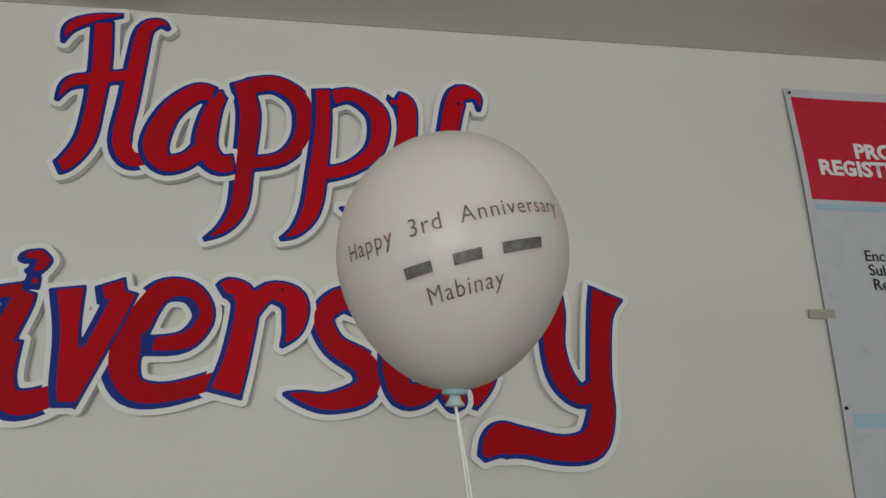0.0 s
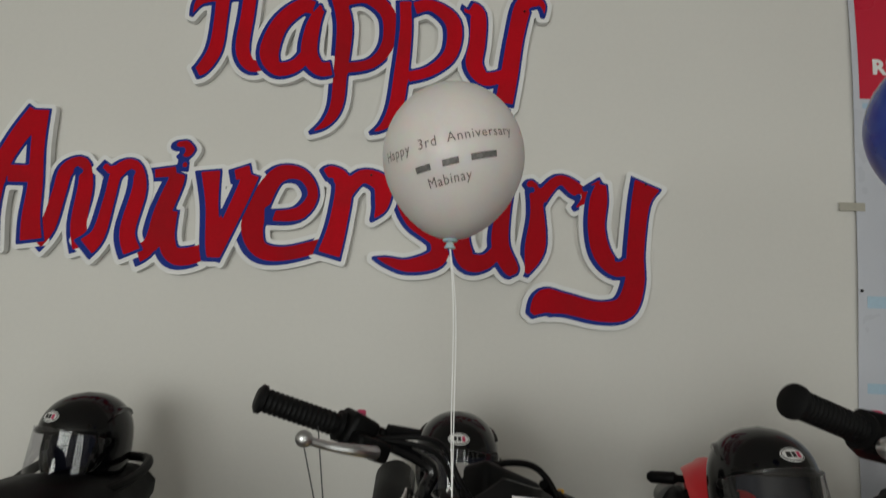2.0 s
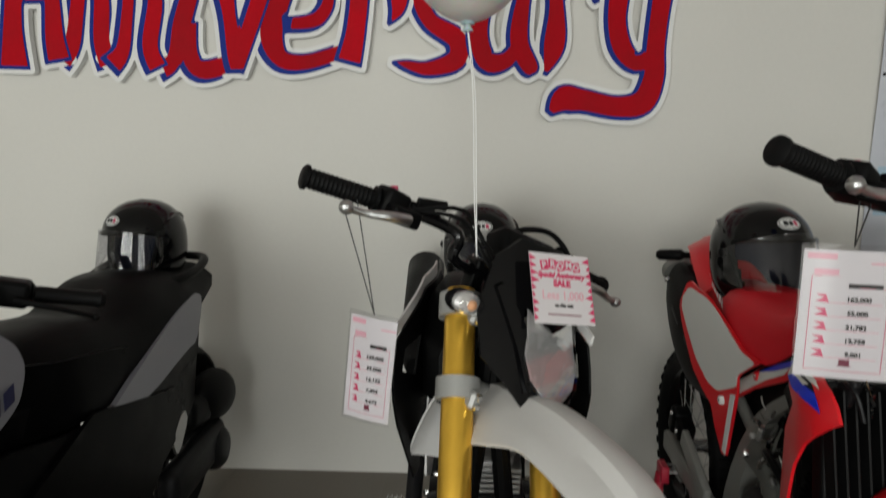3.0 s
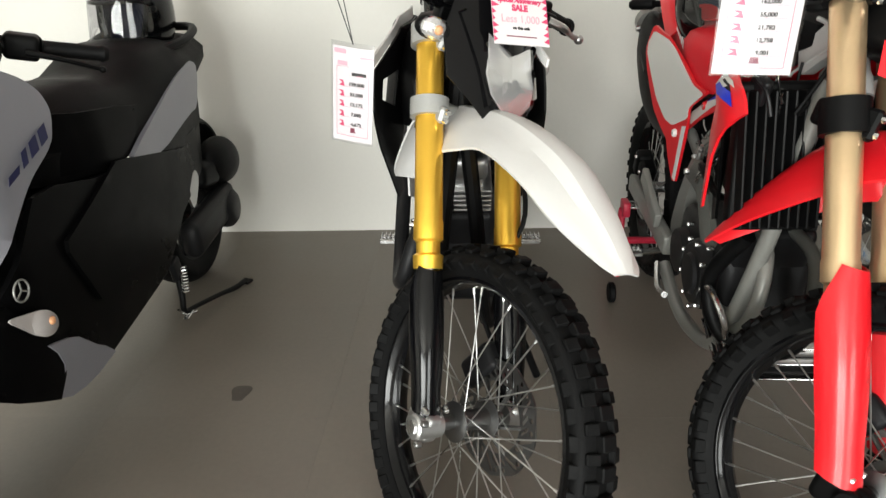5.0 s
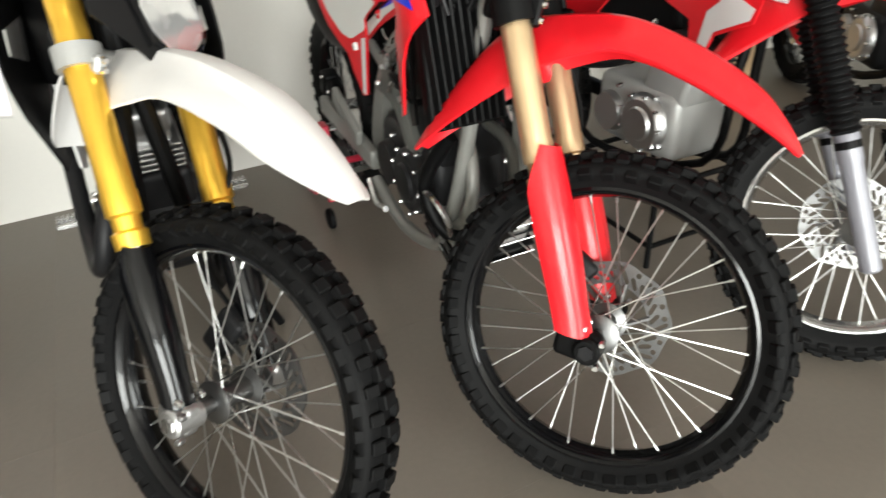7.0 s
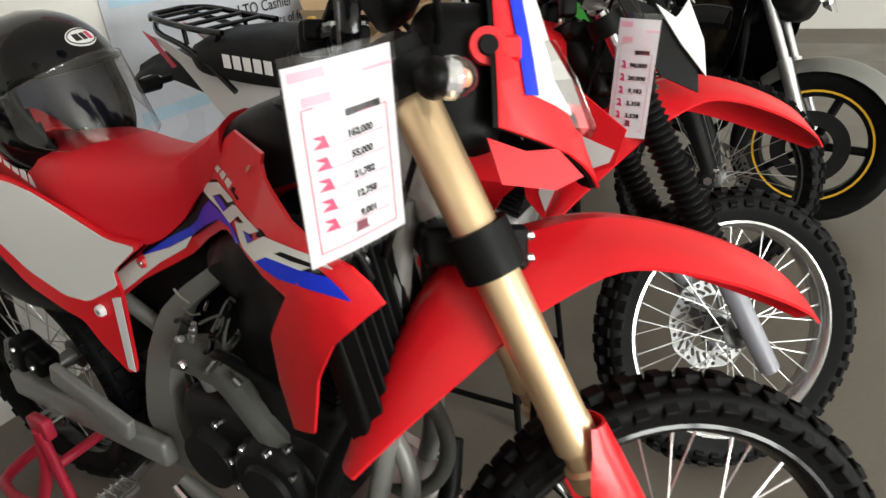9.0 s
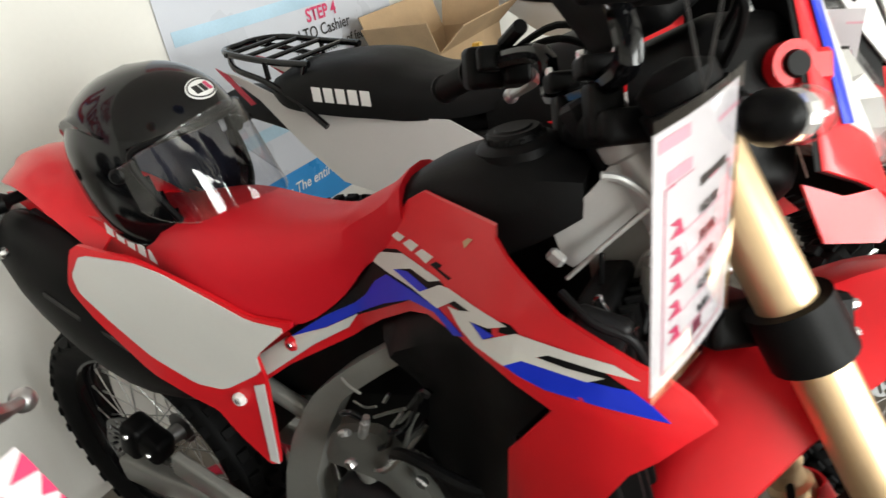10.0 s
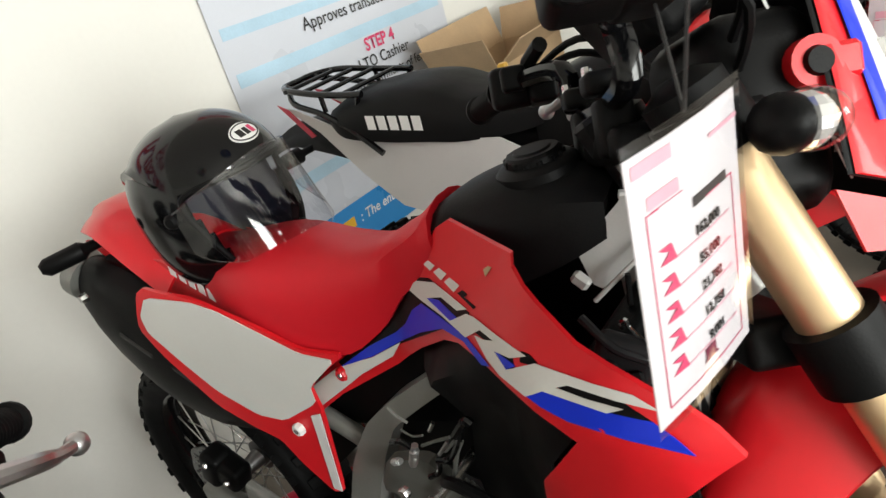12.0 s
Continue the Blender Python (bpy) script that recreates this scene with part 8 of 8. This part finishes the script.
# ---- the machines further along the row ----
def far_front(ob, m, axis_x, xa):
    half = [(0.0, 1.12), (-0.07, 1.10), (-0.10, 1.00), (-0.07, 0.90), (0.0, 0.88)]
    part("number_board", mask_panel(m, axis_x, mirrored(half), lambda z: 0.16, 3.5), WHITE, ob)
    for s in (-1, 1):
        part("mask_side", mask_panel(m, axis_x, [(s * 0.09, 1.10), (s * 0.13, 1.08), (s * 0.12, 0.95), (s * 0.08, 0.90)], lambda z: 0.15, 3.0), GREEN, ob)


def far_body(ob):
    for s in (-1, 1):
        dep = lambda u, v: lerp(u, (0.5, 0.10), (0.75, 0.15), (1.05, 0.19))
        part("tank_shroud", plate_side(s, [(0.58, 0.95), (0.85, 1.00), (1.10, 0.88), (1.08, 0.80), (0.98, 0.70), (0.90, 0.72), (0.74, 0.82), (0.58, 0.84)], dep), BLACK, ob)
        part("graphic", plate_side(s, [(0.80, 0.92), (1.05, 0.86), (1.02, 0.81), (0.84, 0.86)], lambda u, v: dep(u, v) + 0.002, 0.001), GREEN, ob)
        part("side_panel", plate_side(s, [(-0.2, 0.93), (0.45, 0.86), (0.52, 0.72), (0.2, 0.72), (-0.2, 0.88)], lambda u, v: 0.11, 0.005), WHITE, ob)
    part("fuel_tank", seat_shape([(0.52, 0.93, 0.82, 0.08, 0.10), (0.72, 1.0, 0.82, 0.11, 0.13), (0.95, 0.98, 0.85, 0.06, 0.09)]), BLACK, ob)
    part("seat", seat_shape([(-0.2, 0.97, 0.90, 0.08, 0.10), (0.1, 0.95, 0.86, 0.11, 0.12), (0.5, 0.92, 0.85, 0.09, 0.11)]), VINYL, ob)
    engine(ob, 0.66, 0.40, {"case": DARKMETAL, "cover": ALLOY, "cylinder": DARKMETAL})
    fr = Shape()
    for s in (-1, 1):
        fr.tube([(1.0, 0, 0.93), (0.97, s * 0.03, 0.6), (0.90, s * 0.05, 0.33), (0.5, s * 0.11, 0.27), (0.38, s * 0.10, 0.78)], 0.016, 10, bend=5)
    part("frame", fr, BLACK, ob)


dirt_bike(standing(3.1, -0.45, -30), "black and green trail motorcycle with spoked wheels in the row",
          {**COMMON, "base": 1.38, "steer": 34, "fork_mat": DARKMETAL, "fork_label": "dark fork tube", "guard_mat": BLACK, "guard_label": "black fork guard", "lug_mat": DARKMETAL, "clamp_mat": BLACK,
           "fender_mat": BLACK, "fender": FENDER[:8], "fender_label": "short black front mudguard", "front": far_front, "body": far_body})


def road_bike(at):
    """A black street motorcycle with cast wheels and yellow rim tape, seen in part."""
    ob = thing("motorcycle", at, "black street motorcycle with yellow rim stripe and headlight cowl", "motorcycle", "motorcycles in the showroom")
    m, axis_x = steering(1.34, 0.295, 25, 0.03, 25)
    for name, mm, p, w in (("front_wheel", m, (1.34, 0, 0.295), 0.11), ("rear_wheel", Matrix(), (0, 0, 0.30), 0.14)):
        base = mm @ Matrix.Translation(p) @ Matrix.Rotation(radians(90), 4, "X")
        k, r = w / 2, 0.295
        prof = smooth_line([(r - 0.09, -k * 0.7), (r - 0.06, -k * 0.95), (r - 0.025, -k), (r - 0.004, -k * 0.55), (r, 0), (r - 0.004, k * 0.55), (r - 0.025, k), (r - 0.06, k * 0.95), (r - 0.09, k * 0.7)], 3)
        wh = part(name, Shape().lathe(prof, base, 48), RUBBER, ob, "black road tyre")
        rim = Shape().lathe([(r - 0.085, -k * 0.72), (r - 0.11, -k * 0.6), (r - 0.115, 0), (r - 0.11, k * 0.6), (r - 0.085, k * 0.72)], base, 40)
        for j in range(5):
            rim.box((r - 0.10, 0.03, 0.04), base @ Matrix.Rotation(2 * math.pi * j / 5, 4, "Z") @ Matrix.Translation(((r - 0.10) / 2, 0, 0)), 0.008)
        rim.lathe([(0.0, -0.06), (0.05, -0.06), (0.05, 0.06), (0.0, 0.06)], base, 24)
        part("rim", rim, BLACK, wh)
        for s in (-1, 1):
            part("rim_stripe", Shape().lathe([(r - 0.087, s * k * 0.735), (r - 0.095, s * k * 0.715)], base, 40), YELLOW, wh)
        part("brake_disc", Shape().lathe([(0.08, 0.07), (0.135, 0.07), (0.135, 0.075), (0.08, 0.075)], base, 40, closed=True), DARKMETAL, wh)
    fx = lambda z: axis_x(z) + 0.033
    for s in (-1, 1):
        part("fork_leg", Shape().rod([(m @ Vector((fx(0.28), s * 0.1, 0.28)), 0.024), (m @ Vector((fx(0.60), s * 0.1, 0.60)), 0.026), (m @ Vector((fx(0.601), s * 0.1, 0.601)), 0.019), (m @ Vector((fx(0.98), s * 0.1, 0.98)), 0.019)], 16), ALLOY, ob)
    rows = []
    for j in range(15):
        a = 0.15 + 2.2 * j / 14
        rows.append([m @ Vector((1.34 + math.cos(a) * (0.325 - 0.05 * k * k), 0.085 * k, 0.295 + math.sin(a) * (0.325 - 0.05 * k * k))) for k in (-1, -0.7, -0.3, 0, 0.3, 0.7, 1)])
    part("front_mudguard", Shape().loft(rows, caps=False, wrap=False), GREYMETAL, ob, "dark grey mudguard")
    part("headlight_cowl", Shape().box((0.18, 0.24, 0.22), m @ Matrix.Translation((axis_x(0.84) + 0.12, 0, 0.845)) @ Matrix.Rotation(0.3, 4, "Y"), 0.06), BLACK, ob)
    part("cowl_mark", Shape().box((0.10, 0.26, 0.05), m @ Matrix.Translation((axis_x(0.93) + 0.11, 0, 0.935)) @ Matrix.Rotation(0.5, 4, "Y"), 0.015), YELLOW, ob)
    headlight(ob, m, axis_x, 0.225, [(-0.08, 0.90), (0.08, 0.90), (0.09, 0.84), (0.04, 0.77), (-0.04, 0.77), (-0.09, 0.84)], 0.05)
    controls(ob, m, (axis_x(0.98) + 0.02, 0.98), 0.36, 0.04, 0.08)
    part("fuel_tank", seat_shape([(0.46, 0.84, 0.66, 0.08, 0.12), (0.62, 0.95, 0.66, 0.14, 0.16), (0.82, 0.98, 0.68, 0.14, 0.17), (0.98, 0.90, 0.70, 0.08, 0.12)]), BLACKGLOSS, ob)
    part("seat", seat_shape([(-0.25, 0.88, 0.80, 0.08, 0.10), (0.1, 0.84, 0.76, 0.12, 0.13), (0.46, 0.80, 0.72, 0.11, 0.12)]), VINYL, ob)
    for s in (-1, 1):
        part("side_cowl", plate_side(s, [(0.66, 0.84), (1.02, 0.90), (1.14, 0.86), (1.10, 0.66), (0.98, 0.40), (0.80, 0.34), (0.62, 0.50)], lambda u, v: lerp(u, (0.6, 0.15), (1.08, 0.19)), 0.006), BLACKGLOSS, ob)
    engine(ob, 0.66, 0.38, {"case": DARKMETAL, "cover": DARKMETAL, "cylinder": DARKMETAL})
    part("belly_frame", Shape().tube([(1.0, 0, 0.85), (0.95, 0.05, 0.5), (0.85, 0.08, 0.24), (0.45, 0.1, 0.24), (0.38, 0.1, 0.7)], 0.02, 10, bend=5), BLACK, ob)


road_bike(standing(3.61, -0.76, -30))
floor_stain = part("floor_stain", Shape().shell([(-0.504 + 0.026 * math.cos(a) * (1 + 0.25 * math.sin(3 * a)), -1.165 + 0.044 * math.sin(a) * (1 + 0.2 * math.cos(2 * a))) for a in (2 * math.pi * j / 24 for j in range(24))],
                                                lambda u, v: (u, v, 0.0004), (0, 0, 0.0005), 0.03), surface("oil_stain", (0.070, 0.060, 0.050), 0.5, vary=0.3, scale=30), None, "dark oily stain on the floor", kind="structure")


# ---- floor tiles ----
one_tile = None
for i in range(-9, 12):
    for j in range(14):
        x, y = -0.232 + 0.6 * i - 0.3, -1.27 + 0.6 * (j - 11) + 0.3
        if not (X0 < x < X1 and Y0 < y < 0.3):
            continue
        if one_tile is None:
            ob = part("tile", Shape().box((0.5998, 0.5998, 0.0014), pose(0, 0, 0), 0.0002), TILE, floor)
            one_tile = ob.data
        else:
            ob = new("tile", one_tile)
            ob.parent = floor
        ob.matrix_basis = floor.matrix_world.inverted() @ pose(x, y, -0.0008)


# ---- nails and plugs left in the wall ----
NAILS = ((-0.417, 2.470, -0.002), (-0.214, 1.872, -0.040), (0.768, 1.875, -0.040), (0.319, 2.515, -0.040), (-0.378, 1.810, -0.002))
for x, z, y in NAILS:
    nail = Shape()
    bolt(nail, (x, y, z), (0, -1, 0), 0.004, 0.003)
    part("nail", nail, DARKMETAL, wall_north, "small dark nail head")
